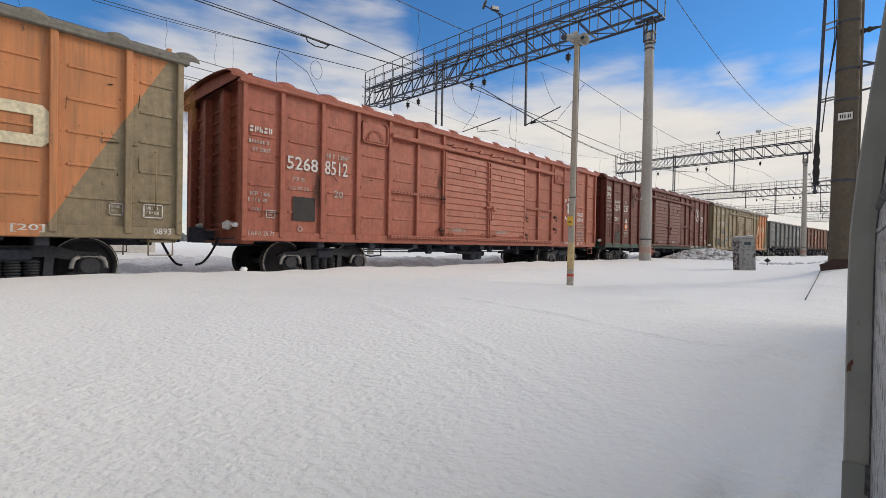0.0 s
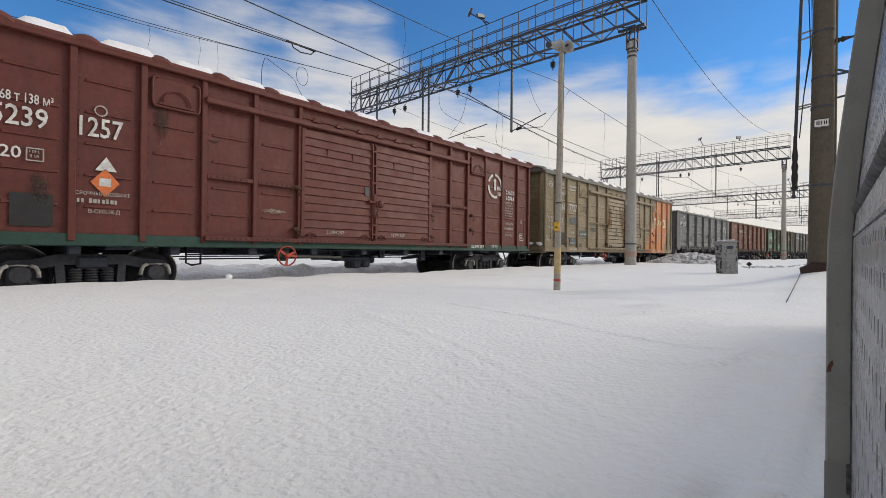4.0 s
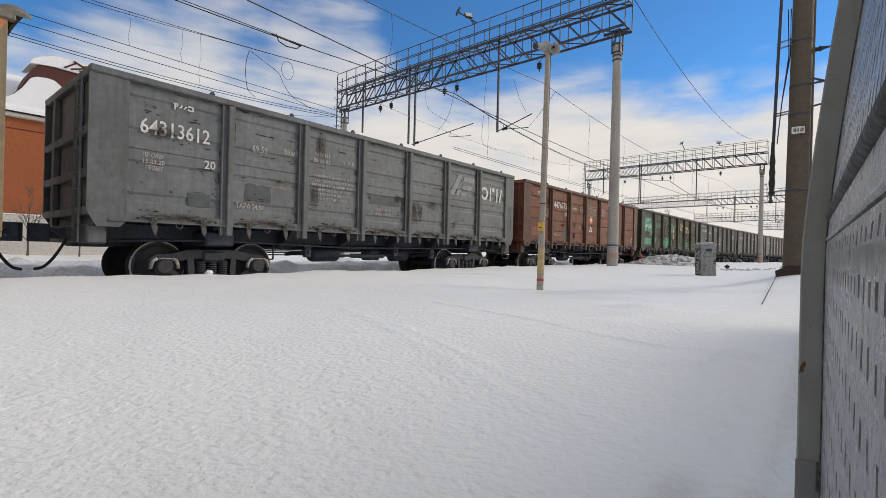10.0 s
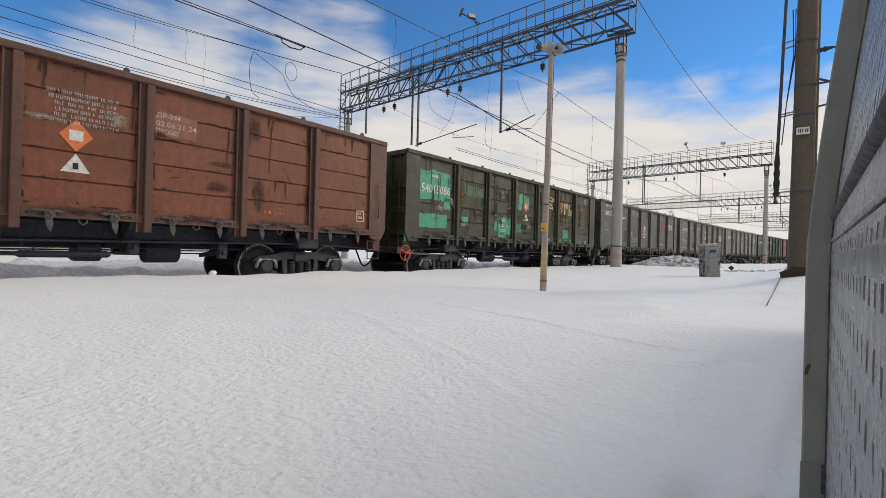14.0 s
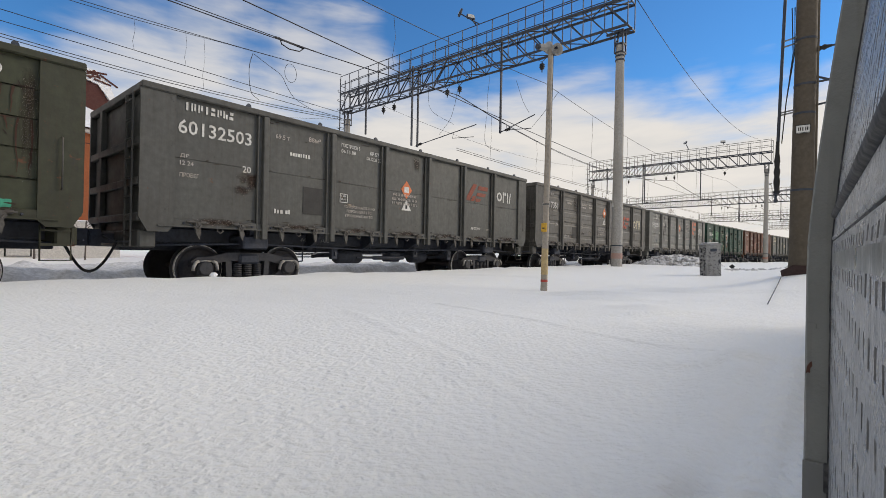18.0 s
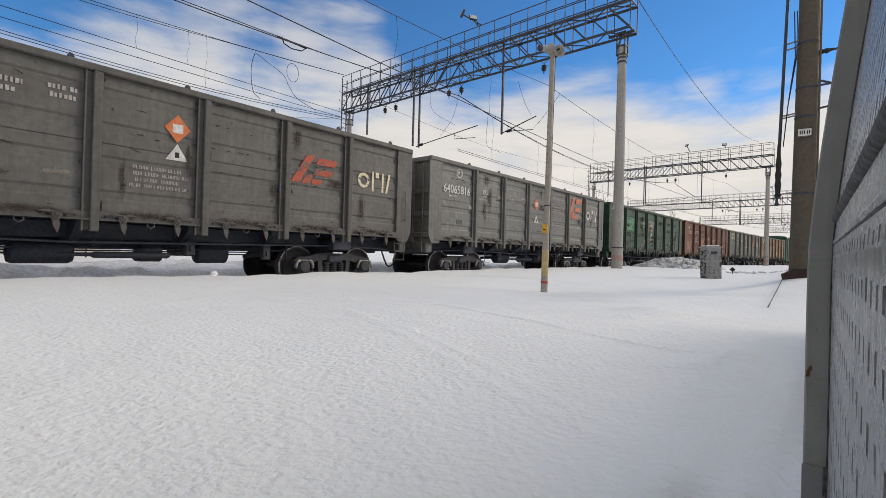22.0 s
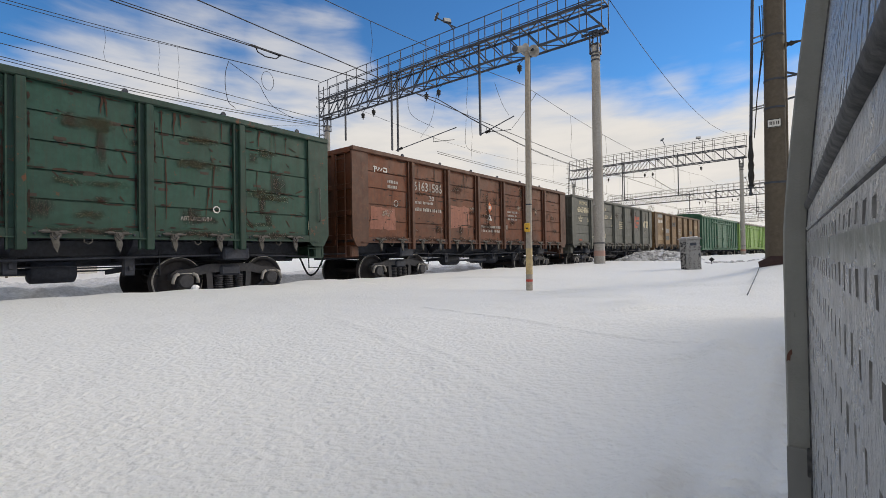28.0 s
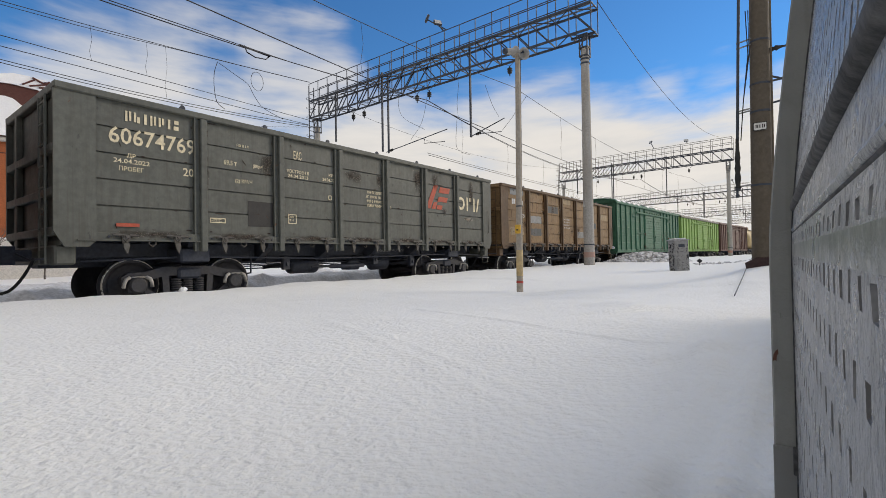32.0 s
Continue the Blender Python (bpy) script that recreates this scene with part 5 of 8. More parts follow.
RED_BROWN = wagon_paint("brick_red_paint", (0.38, 0.115, 0.074), 0.02, 0.25)
MAROON = wagon_paint("maroon_paint", (0.122, 0.026, 0.018), 0.02, 0.25)
OLIVE_ROOF = wagon_paint("olive_roof_paint", (0.19, 0.18, 0.15), 0.03, 0.35)
SPLIT_A = wagon_paint("olive_and_orange_paint", (0.262, 0.205, 0.125), 0.03, 0.3, split=((0.56, 0.220, 0.092), 10.56 - 7.825, 0.573, 13.76 - 7.825, 0.466))
SPLIT_B = wagon_paint("orange_and_olive_paint", (0.262, 0.205, 0.125), 0.03, 0.3, split=((0.56, 0.220, 0.092), 10.3 - 7.825, 0.573, 13.16 - 7.825, 0.552))
GREEN_SILL = wagon_paint("dark_green_sill", (0.018, 0.06, 0.045), 0.0, 0.3)
GREY_A = wagon_paint("mid_grey_paint", (0.146, 0.157, 0.161), 0.05, 0.4)
RUST_RED = wagon_paint("rusty_red_paint", (0.195, 0.062, 0.030), 0.18, 0.45)
DARK_GREEN = wagon_paint("dark_green_paint", (0.041, 0.047, 0.024), 0.12, 0.45)
GREY_B = wagon_paint("dark_grey_paint", (0.078, 0.080, 0.074), 0.02, 0.3)
GREY_E = wagon_paint("greenish_grey_paint", (0.098, 0.104, 0.092), 0.01, 0.25)
TAN_POST = wagon_paint("tan_posts", (0.105, 0.06, 0.03), 0.2, 0.45)
GREY_C = wagon_paint("brownish_grey_paint", (0.12, 0.115, 0.105), 0.06, 0.4)
GREY_D = wagon_paint("light_grey_paint", (0.172, 0.174, 0.162), 0.05, 0.35)
GREEN_B = wagon_paint("green_paint", (0.014, 0.066, 0.046), 0.10, 0.5)
RUST_BROWN = wagon_paint("rust_brown_paint", (0.140, 0.037, 0.012), 0.25, 0.8)
TAN = wagon_paint("rusty_tan_paint", (0.23, 0.14, 0.065), 0.2, 0.4)
GREEN_C = wagon_paint("bottle_green_paint", (0.03, 0.13, 0.08), 0.03, 0.3)
LIME = wagon_paint("light_green_paint", (0.20, 0.36, 0.09), 0.02, 0.25)
BROWN_BOX = wagon_paint("dark_brown_paint", (0.10, 0.045, 0.035), 0.1, 0.4)
TANK = wagon_paint("cream_tank_paint", (0.55, 0.42, 0.22), 0.05, 0.3)

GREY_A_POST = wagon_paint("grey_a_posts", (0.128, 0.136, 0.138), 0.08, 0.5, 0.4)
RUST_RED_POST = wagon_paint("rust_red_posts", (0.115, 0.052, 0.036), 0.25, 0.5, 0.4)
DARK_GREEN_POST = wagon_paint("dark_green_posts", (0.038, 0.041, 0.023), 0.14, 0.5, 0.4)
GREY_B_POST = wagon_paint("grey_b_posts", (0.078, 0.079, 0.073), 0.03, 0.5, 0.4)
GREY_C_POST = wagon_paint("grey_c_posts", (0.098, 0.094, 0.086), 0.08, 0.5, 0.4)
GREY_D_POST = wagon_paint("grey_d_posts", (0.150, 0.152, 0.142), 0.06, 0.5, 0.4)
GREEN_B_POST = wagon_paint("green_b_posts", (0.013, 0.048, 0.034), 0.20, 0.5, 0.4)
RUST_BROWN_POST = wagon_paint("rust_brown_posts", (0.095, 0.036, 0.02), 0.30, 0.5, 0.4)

G0 = 54.07
boxes = [
    boxcar(2.87 - 15.65, "orange and olive covered wagon with a diagonal paint split", SPLIT_B, OLIVE_ROOF),
    boxcar(3.99, "brick-red covered wagon with snow on its domed roof", RED_BROWN, RED_BROWN),
    boxcar(20.67, "maroon covered wagon with a dark green sill", MAROON, MAROON, sill=GREEN_SILL, hl=7.77, far=0.1),
    boxcar(37.42, "olive covered wagon with a faded orange end", SPLIT_A, OLIVE_ROOF, weathered=True),
]
gons = [
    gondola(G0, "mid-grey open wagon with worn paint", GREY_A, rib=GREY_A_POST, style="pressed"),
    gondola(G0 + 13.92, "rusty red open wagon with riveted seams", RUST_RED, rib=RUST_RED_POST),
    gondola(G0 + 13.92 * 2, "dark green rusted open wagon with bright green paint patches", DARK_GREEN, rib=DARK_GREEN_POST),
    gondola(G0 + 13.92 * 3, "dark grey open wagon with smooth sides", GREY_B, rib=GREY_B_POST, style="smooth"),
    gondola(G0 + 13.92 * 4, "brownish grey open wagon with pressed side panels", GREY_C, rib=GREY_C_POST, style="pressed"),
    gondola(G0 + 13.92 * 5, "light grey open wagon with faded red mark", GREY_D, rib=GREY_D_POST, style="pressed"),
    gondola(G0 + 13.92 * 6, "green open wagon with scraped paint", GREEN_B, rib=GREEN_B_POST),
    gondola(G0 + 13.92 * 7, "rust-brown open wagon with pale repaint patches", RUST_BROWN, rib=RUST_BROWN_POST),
    gondola(G0 + 13.92 * 8, "dark grey open wagon with cream lettering", GREY_E, rib=GREY_E),
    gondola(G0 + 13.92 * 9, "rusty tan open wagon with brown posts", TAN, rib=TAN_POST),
]
s0 = G0 + 13.92 * 10 + 0.2
tail = [
    boxcar(s0, "bottle-green covered wagon with a snowy roof", GREEN_C, GREEN_C),
    boxcar(s0 + 16.65, "light green covered wagon", LIME, OLIVE_ROOF),
    boxcar(s0 + 33.3, "dark brown covered wagon", BROWN_BOX, BROWN_BOX),
    tank_wagon(s0 + 50.2, "cream tank wagon with dark bands", TANK),
    tank_wagon(s0 + 62.2, "cream tank wagon with dark bands", TANK),
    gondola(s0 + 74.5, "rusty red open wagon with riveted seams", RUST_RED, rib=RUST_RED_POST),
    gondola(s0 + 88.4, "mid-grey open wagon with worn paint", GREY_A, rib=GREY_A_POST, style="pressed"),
]

# ---- overhead wires ----
WIRE = surface("wire_copper", (0.045, 0.045, 0.05), 0.5, 0.6)
SPANS = ((-14.0, 20.2), (20.2, 57.6), (57.6, 97.0), (97.0, 140.0), (140.0, 182.0))


def span_z(y, ends, middle):
    for a, b in SPANS:
        if a <= y <= b:
            k = (2 * y - a - b) / (b - a)
            return middle + (ends - middle) * k * k
    return ends


def wire_z(y, near, ends, middle):
    return near[0] + near[1] * y + near[2] * y * y if y < 20.2 else span_z(y, ends, middle)


def line_wire(name, label, off, near, middle, w=0.024, first=-14.0, last=182.0, part_at=0.0):
    """A wire along a track. part_at: how far it stands above its twin before the clamp."""
    ends = wire_z(20.19, near, 0, 0)
    ys = [-14.0 + 34.2 * i / 16 for i in range(16)]
    for a, b in SPANS[1:]:
        ys += [a + (b - a) * i / 12 for i in range(12)]
    ys = [y for y in ys if first <= y < last] + [last]
    pts = [(track_x(y, off), y, wire_z(y, near, ends, middle) + part_at * smooth(13.0, 7.0, y)) for y in ys]
    ob = new(name, Mesh().tube(pts, w, 5).done(name, WIRE))
    return tagged(ob, label, "wire", "overhead line wires")


def dropper(off, y, near_top, near_low, mid_top=0.0, mid_low=0.0):
    x = track_x(y, off)
    zt = wire_z(y, near_top, wire_z(20.19, near_top, 0, 0), mid_top)
    zb = wire_z(y, near_low, wire_z(20.19, near_low, 0, 0), mid_low)
    d = new("dropper", Mesh().tube([(x, y, zt), (x + 0.03, y + 0.06, zt * 0.6 + zb * 0.4), (x, y - 0.03, zt * 0.25 + zb * 0.75), (x, y + 0.05, zb)], 0.014, 4).done("dropper", WIRE))
    tagged(d, "thin wire dropper between two overhead wires", "dropper", "droppers of the overhead line")


# heights before the first gantry: constant, slope, curvature
CONTACT_A, CARRIER_A = (6.86, -0.0215, 0.0), (8.103, -0.0017, 0.0024)
CARRIER_B = (8.501, 0.0029, 0.0024)
FEEDER, LOW_A, LOW_B, LOW_C = (11.615, 0.0374, 0.00123), (10.42, -0.008, 0.0), (9.93, 0.0, 0.0), (9.534, -0.0516, 0.00352)
CW, MW, FW = "dark contact wire hung over the track", "sagging messenger wire above the contact wire", "feeder wire strung along the yard's far side"
line_wire("contact_wire", CW, 0.0, CONTACT_A, 6.25, 0.03)
line_wire("messenger_wire", MW, 0.0, CARRIER_A, 8.45, 0.024)
line_wire("messenger_wire", MW, -5.3, CARRIER_B, 8.25, 0.038)
line_wire("messenger_wire", MW, -5.33, CARRIER_B, 8.20, 0.03, part_at=0.10)
line_wire("contact_wire", CW, -5.3, (6.5, 0.0, 0.0), 6.35, 0.028, 20.2)
line_wire("contact_wire", CW, -5.36, (6.62, 0.0, 0.0), 6.5, 0.024, 20.2)
line_wire("feeder_wire", FW, -15.3, FEEDER, 0.0, 0.034, last=20.1)
line_wire("feeder_wire", FW, -15.34, FEEDER, 0.0, 0.03, last=20.1, part_at=-0.13)
for low in (LOW_A, LOW_B, LOW_C, (LOW_C[0] - 0.13, *LOW_C[1:])):
    line_wire("feeder_wire", FW, -15.3, low, 0.0, 0.034, last=20.1)
for y, low in ((-3.0, LOW_A), (2.4, LOW_A), (7.8, LOW_A), (10.15, LOW_A), (11.07, LOW_C)):
    dropper(-15.3, y, FEEDER, low)
for y in (-6.0, 3.0, 10.3, 15.5):
    dropper(0.0, y, CARRIER_A, CONTACT_A)
for a, b in SPANS[1:4]:
    for i in range(1, 7):
        dropper(0.0, a + (b - a) * i / 7, CARRIER_A, CONTACT_A, 8.45, 6.25)
        dropper(-5.3, a + (b - a) * (i - 0.4) / 7, CARRIER_B, (6.5, 0.0, 0.0), 8.25, 6.35)


def free_wire(name, label, pts, w=0.02):
    pts = curve_through(pts) if len(pts) < 8 else pts
    return tagged(new(name, Mesh().tube(pts, w, 5).done(name, WIRE)), label, "wire", "loose overhead cables")


def sag(a, b, s, n=16):
    a, b = Vector(a), Vector(b)
    return [a.lerp(b, i / n) - Vector((0, 0, s * 4 * (i / n) * (1 - i / n))) for i in range(n + 1)]


free_wire("signal_cable", "thin cable slung between two gantries", sag((-6.2, 20.2, 11.8), (-5.2, 57.6, 13.2), 1.3), 0.03)
free_wire("feeder_cable", "feeder cable high over the yard", sag((-25.9, 20.2, 12.2), (-22.9, 57.6, 12.0), 1.2), 0.022)
free_wire("cross_wire", "cross-span wire between overhead lines", sag((-26.0, 20.2, 9.9), (-33.0, 12.0, 9.8), 0.1), 0.02)
free_wire("jumper_cable", "slack jumper cable hanging in a loop", [(-25.96, 13.9, 12.31), (-25.96, 13.71, 11.58), (-25.96, 13.70, 10.75), (-25.96, 13.86, 9.97), (-25.96, 14.32, 9.67)], 0.036)
free_wire("jumper_cable", "slack jumper cable hanging in a loop", [(-25.96, 13.97, 12.27), (-25.96, 14.81, 11.94), (-25.96, 15.76, 11.56), (-25.96, 16.17, 10.98), (-25.96, 16.79, 10.37), (-25.96, 18.2, 9.98)], 0.032)
free_wire("coiled_cable", "cable end coiled into a ring", [(-25.96, 16.4 + 0.42 * math.cos(a), 11.9 + 0.58 * math.sin(a)) for a in [math.tau * k / 16 for k in range(17)]], 0.03)
for pts in ([(-18.92, 21.50, 11.22), (-19.02, 21.90, 9.76), (-17.50, 22.30, 8.68)],
            [(-16.10, 20.95, 10.5), (-17.38, 21.90, 9.05), (-18.64, 22.30, 8.21)],
            [(-12.69, 21.50, 10.08), (-12.50, 21.90, 9.07), (-12.32, 22.30, 8.47)],
            [(-14.57, 21.50, 8.51), (-14.86, 21.90, 7.07), (-14.15, 22.30, 6.62)],
            [(-10.28, 21.50, 8.96), (-11.37, 21.90, 8.10), (-12.13, 22.30, 7.71)]):
    free_wire("jumper_cable", "thin slack jumper wire under the gantry", pts, 0.02)
cp = thing("wire_clamp", "dark clamp joining two overhead wires", "clamp", at=pose(-15.93, 10.0, 8.80, -3) @ Matrix.Scale(1.5, 4))
part("clamp_bar", Mesh().bar((0, -0.42, -0.02), (0, 0.42, 0.03), 0.05, sides=6), WIRE, cp)
part("clamp_loop", Mesh().tube([(0, -0.3, 0.02), (0, -0.22, -0.12), (0, 0.0, -0.16), (0, 0.3, -0.1), (0, 0.4, 0.02)], 0.03), WIRE, cp)


# ---- lamp post with loudspeakers ----
def horn_mesh():
    return Mesh().lathe([(0.04, -0.16), (0.05, -0.10), (0.055, -0.06), (0.06, 0.0), (0.085, 0.05), (0.10, 0.062), (0.102, 0.07), (0.093, 0.067), (0.07, 0.02), (0.03, -0.02), (0.001, -0.03)], None, 20)


def speaker_post():
    p = thing("speaker_post", "slim concrete post with two horn loudspeakers", "post", at=pose(-3.64, 7.2, 0.0, 0, 0.6, 0))
    part("shaft", Mesh().lathe([(0.057, -0.1), (0.057, 0.3), (0.053, 1.1), (0.042, 4.36), (0.03, 4.39)], None, 16), surface("tan_post_concrete", (0.36, 0.325, 0.28), 0.8, 0, (0.25, 0.2, 0.15), 0.5, bump=0.3, streak=0.3), p)
    part("yellow_section", Mesh().lathe([(0.0575, 0.56), (0.0555, 1.00)], None, 16), surface("washed_yellow", (0.50, 0.36, 0.17), 0.8, 0, (0.4, 0.36, 0.3), 0.5), p, "washed-out yellow painted section")
    part("red_band", Mesh().lathe([(0.059, 0.435), (0.059, 0.475)], None, 16), surface("red_band", (0.45, 0.06, 0.045), 0.6), p, "red painted ring")
    box = part("junction_box", Mesh().box(-0.04, 0.06, -0.095, -0.055, 1.28, 1.43, 0.01), YELLOW, p, "small yellow junction box")
    part("box_mark", Mesh().box(-0.01, 0.03, -0.099, -0.0955, 1.33, 1.35), BLACK, box)
    part("clip", Mesh().lathe([(0.054, 1.74), (0.054, 1.76)], None, 16), DARK_STEEL, p)
    grey = surface("grey_horn", (0.34, 0.33, 0.31), 0.55)
    for (x, y, z, yaw, tilt) in ((-0.07, -0.05, 4.41, 160, 80), (0.09, 0.0, 4.34, 55, 100)):
        h = part("horn_speaker", horn_mesh(), grey, p, "grey horn loudspeaker", pose(x, y, z) @ pose(0, 0, 0, 0, 0, yaw) @ pose(0, 0, 0, tilt, 0, 0))
        part("driver", Mesh().lathe([(0.04, -0.20), (0.05, -0.19), (0.05, -0.15), (0.035, -0.13)], None, 14), DARK_STEEL, h)
    part("bracket", Mesh().bar((-0.12, 0, 4.38), (0.12, 0, 4.38), 0.03), DARK_STEEL, p)
    part("cable", Mesh().tube([(0.03, 0.042, 4.3), (0.03, 0.045, 3.5), (0.03, 0.046, 2.6), (0.03, 0.05, 1.45)], 0.014, 5), BLACK, p)


speaker_post()


# ---- brown mast beside the wall ----
def brown_mast():
    p = thing("service_mast", "brown concrete mast with conduits and brackets", "mast", at=pose(-0.27, 10.0, 0.0, 0, 0.4, 0))
    part("shaft", Mesh().lathe([(0.178, 0.62), (0.176, 0.8), (0.128, 8.5), (0.05, 8.55)], None, 28), CONCRETE_DARK, p)
    maroon = surface("maroon_foot", (0.040, 0.021, 0.020), 0.8, 0, DIRT, 0.4)
    M = Matrix(((1, 0, 0, 0), (0, 0, 1, -0.02), (0, 1, 0, 0), (0, 0, 0, 1)))
    part("foot_collar", Mesh().prism([(-0.24, 0.55), (0.05, 0.58), (0.19, 0.62), (0.19, 0.80), (-0.10, 0.80), (-0.18, 0.75), (-0.27, 0.70)], 0.37, M), maroon, p, "dark red foot collar")
    for z in (2.06, 3.36, 3.85, 4.62):
        part("steel_band", Mesh().lathe([(0.178 - 0.0065 * (z - 0.8) + 0.004, z), (0.178 - 0.0065 * (z - 0.8) + 0.004, z + 0.035)], None, 24), DARK_STEEL, p)
    c = part("conduit", Mesh().tube([(-0.36, -0.05, 2.75), (-0.33, -0.04, 4.2), (-0.28, -0.03, 6.5), (-0.26, -0.03, 8.2)], 0.05, 8), DARK_STEEL, p, "dark steel conduit standing off the mast")
    part("cable_head", Mesh().lathe([(0.06, 2.05), (0.035, 2.1), (0.045, 2.18), (0.05, 2.25), (0.038, 2.33), (0.05, 2.42), (0.036, 2.5), (0.046, 2.6), (0.03, 2.75), (0.026, 2.95)], pose(-0.36, -0.05, 0), 14), BLACK, p, "black cable sealing end")
    part("flange", Mesh().lathe([(0.045, 2.02), (0.045, 2.045), (0.03, 2.06)], pose(-0.36, -0.05, 0), 16), DARK_STEEL, p)
    part("lower_flange", Mesh().lathe([(0.025, 1.88), (0.035, 1.92), (0.02, 1.95), (0.02, 2.02)], pose(-0.37, -0.05, 0), 14), DARK_STEEL, p)
    for z in (2.08, 3.4, 3.44, 4.58, 4.68):
        part("standoff", Mesh().bar((-0.35, -0.04, z), (-0.05, -0.08, z + 0.03), 0.022), STEEL, p)
    for z, r, dz in ((4.45, 0.42, 0.02), (4.02, 0.34, -0.12), (3.88, 0.36, 0.03), (3.48, 0.34, 0.06)):
        part("side_bracket", Mesh().bar((0.05, -0.05, z), (r, 0.0, z + dz), 0.028), DARK_STEEL, p)
    part("insulator", Mesh().lathe([(0.02, 0), (0.05, 0.03), (0.03, 0.07), (0.05, 0.1), (0.03, 0.14), (0.02, 0.2)], pose(0.14, -0.02, 4.45, 0, 86, 0), 10), BLACK, p)
    for k in range(2):
        part("cable", Mesh().tube([(-0.20 + 0.04 * k, -0.12, 5.2), (-0.17 + 0.02 * k, -0.16, 4.4), (-0.25, -0.12, 3.6), (-0.30, -0.09, 2.9)], 0.018, 5), BLACK, p)
    part("side_cable", Mesh().tube([(0.16, -0.06, 7.5), (0.165, -0.09, 4.5), (0.17, -0.1, 2.5), (0.18, -0.1, 0.9)], 0.03, 6), CONCRETE_DARK, p)
    s = part("sign_plate", Mesh().box(-0.11, 0.09, -0.192, -0.182, 3.02, 3.16, 0.003), surface("white_enamel", (0.62, 0.62, 0.6), 0.4), p, "small white enamel sign plate")
    f = Mesh()
    for a, b, c2, d in ((-0.11, 0.09, 3.02, 3.03), (-0.11, 0.09, 3.15, 3.16), (-0.11, -0.1, 3.02, 3.16), (0.08, 0.09, 3.02, 3.16)):
        f.box(a, b, -0.195, -0.1925, c2, d)
    part("sign_border", f, BLACK, s)
    b = Mesh()
    for x in (-0.075, -0.05, -0.02, 0.02, 0.045):
        b.box(x, x + 0.015, -0.195, -0.1925, 3.06, 3.12)
    part("sign_bars", b, BLACK, s)


brown_mast()
rod = []
for k in range(13):
    px, py = -0.435 - 0.075 * k / 12, 6.05 + 3.65 * k / 12
    rod.append((px, py, max(0.425 + 0.175 * k / 12, snow_z(px, py) + 0.02)))
tagged(new("stake", Mesh().tube(rod, 0.012, 6).done("stake", DARK_STEEL)), "thin dark stay rod running from the mast foot into the snow", "stake")


# ---- cabinet with scrawls ----
def cabinet():
    c = thing("relay_cabinet", "grey steel trackside cabinet covered in scrawled graffiti", "cabinet", at=pose(-2.37, 14.72, 0.24, 0, -2.5, 40))
    grey = surface("cabinet_grey", (0.33, 0.33, 0.325), 0.6, 0, DIRT, 0.35, rust=0.05)
    W, D = 0.20, 0.18
    part("body", Mesh().box(-W, W, -D, D, 0.0, 1.0, 0.012), grey, c)
    part("roof", Mesh().prism([(-W - 0.03, 1.0), (W + 0.03, 1.0), (W + 0.02, 1.03), (0.0, 1.06), (-W - 0.02, 1.03)], 2 * D + 0.06, Matrix(((1, 0, 0, 0), (0, 0, 1, 0), (0, 1, 0, 0), (0, 0, 0, 1)))), grey, c)
    part("snow_cap", Mesh().box(-W + 0.03, W - 0.03, -D + 0.04, D - 0.04, 1.045, 1.07, 0.012), ICE, c)
    d = part("door", Mesh().box(-W + 0.012, W - 0.012, -D - 0.012, -D, 0.06, 0.96, 0.004), grey, c)
    part("handle", Mesh().box(W - 0.06, W - 0.035, -D - 0.034, -D - 0.013, 0.48, 0.6, 0.005), DARK_STEEL, d)
    part("vent", Mesh().box(-0.1, 0.08, -D - 0.016, -D - 0.012, 0.82, 0.9), DARK_STEEL, d)
    rnd = random.Random(8)
    ink = surface("black_paint", (0.02, 0.02, 0.022), 0.5)
    for row in range(9):
        for col in range(3):
            x, z = -0.13 + col * 0.13, 0.10 + row * 0.096
            pts = [(x + rnd.uniform(-0.06, 0.06), -D - 0.0135, z + rnd.uniform(-0.05, 0.05)) for _ in range(4)]
            part("graffiti_stroke", Mesh().tube(pts, 0.012, 4), ink, d)
    for row in range(9):
        for col in range(2):
            y, z = -0.085 + col * 0.16, 0.10 + row * 0.098
            pts = [(-W - 0.002, y + rnd.uniform(-0.075, 0.075), z + rnd.uniform(-0.05, 0.05)) for _ in range(6)]
            part("graffiti_stroke", Mesh().tube(pts, 0.026, 4), ink, c)


cabinet()
mk = thing("marker_sign", "small black diamond marker on a thin stem", "marker", at=pose(-2.28, 18.0, 0.3))
part("stem", Mesh().bar((0, 0, -0.1), (0, 0, 0.26), 0.02), DARK_STEEL, mk)
part("plate", Mesh().prism([(-0.09, 0.30), (0, 0.22), (0.09, 0.30), (0, 0.38)], 0.02, Matrix(((1, 0, 0, 0), (0, 0, 1, 0), (0, 1, 0, 0), (0, 0, 0, 1)))), BLACK, mk)


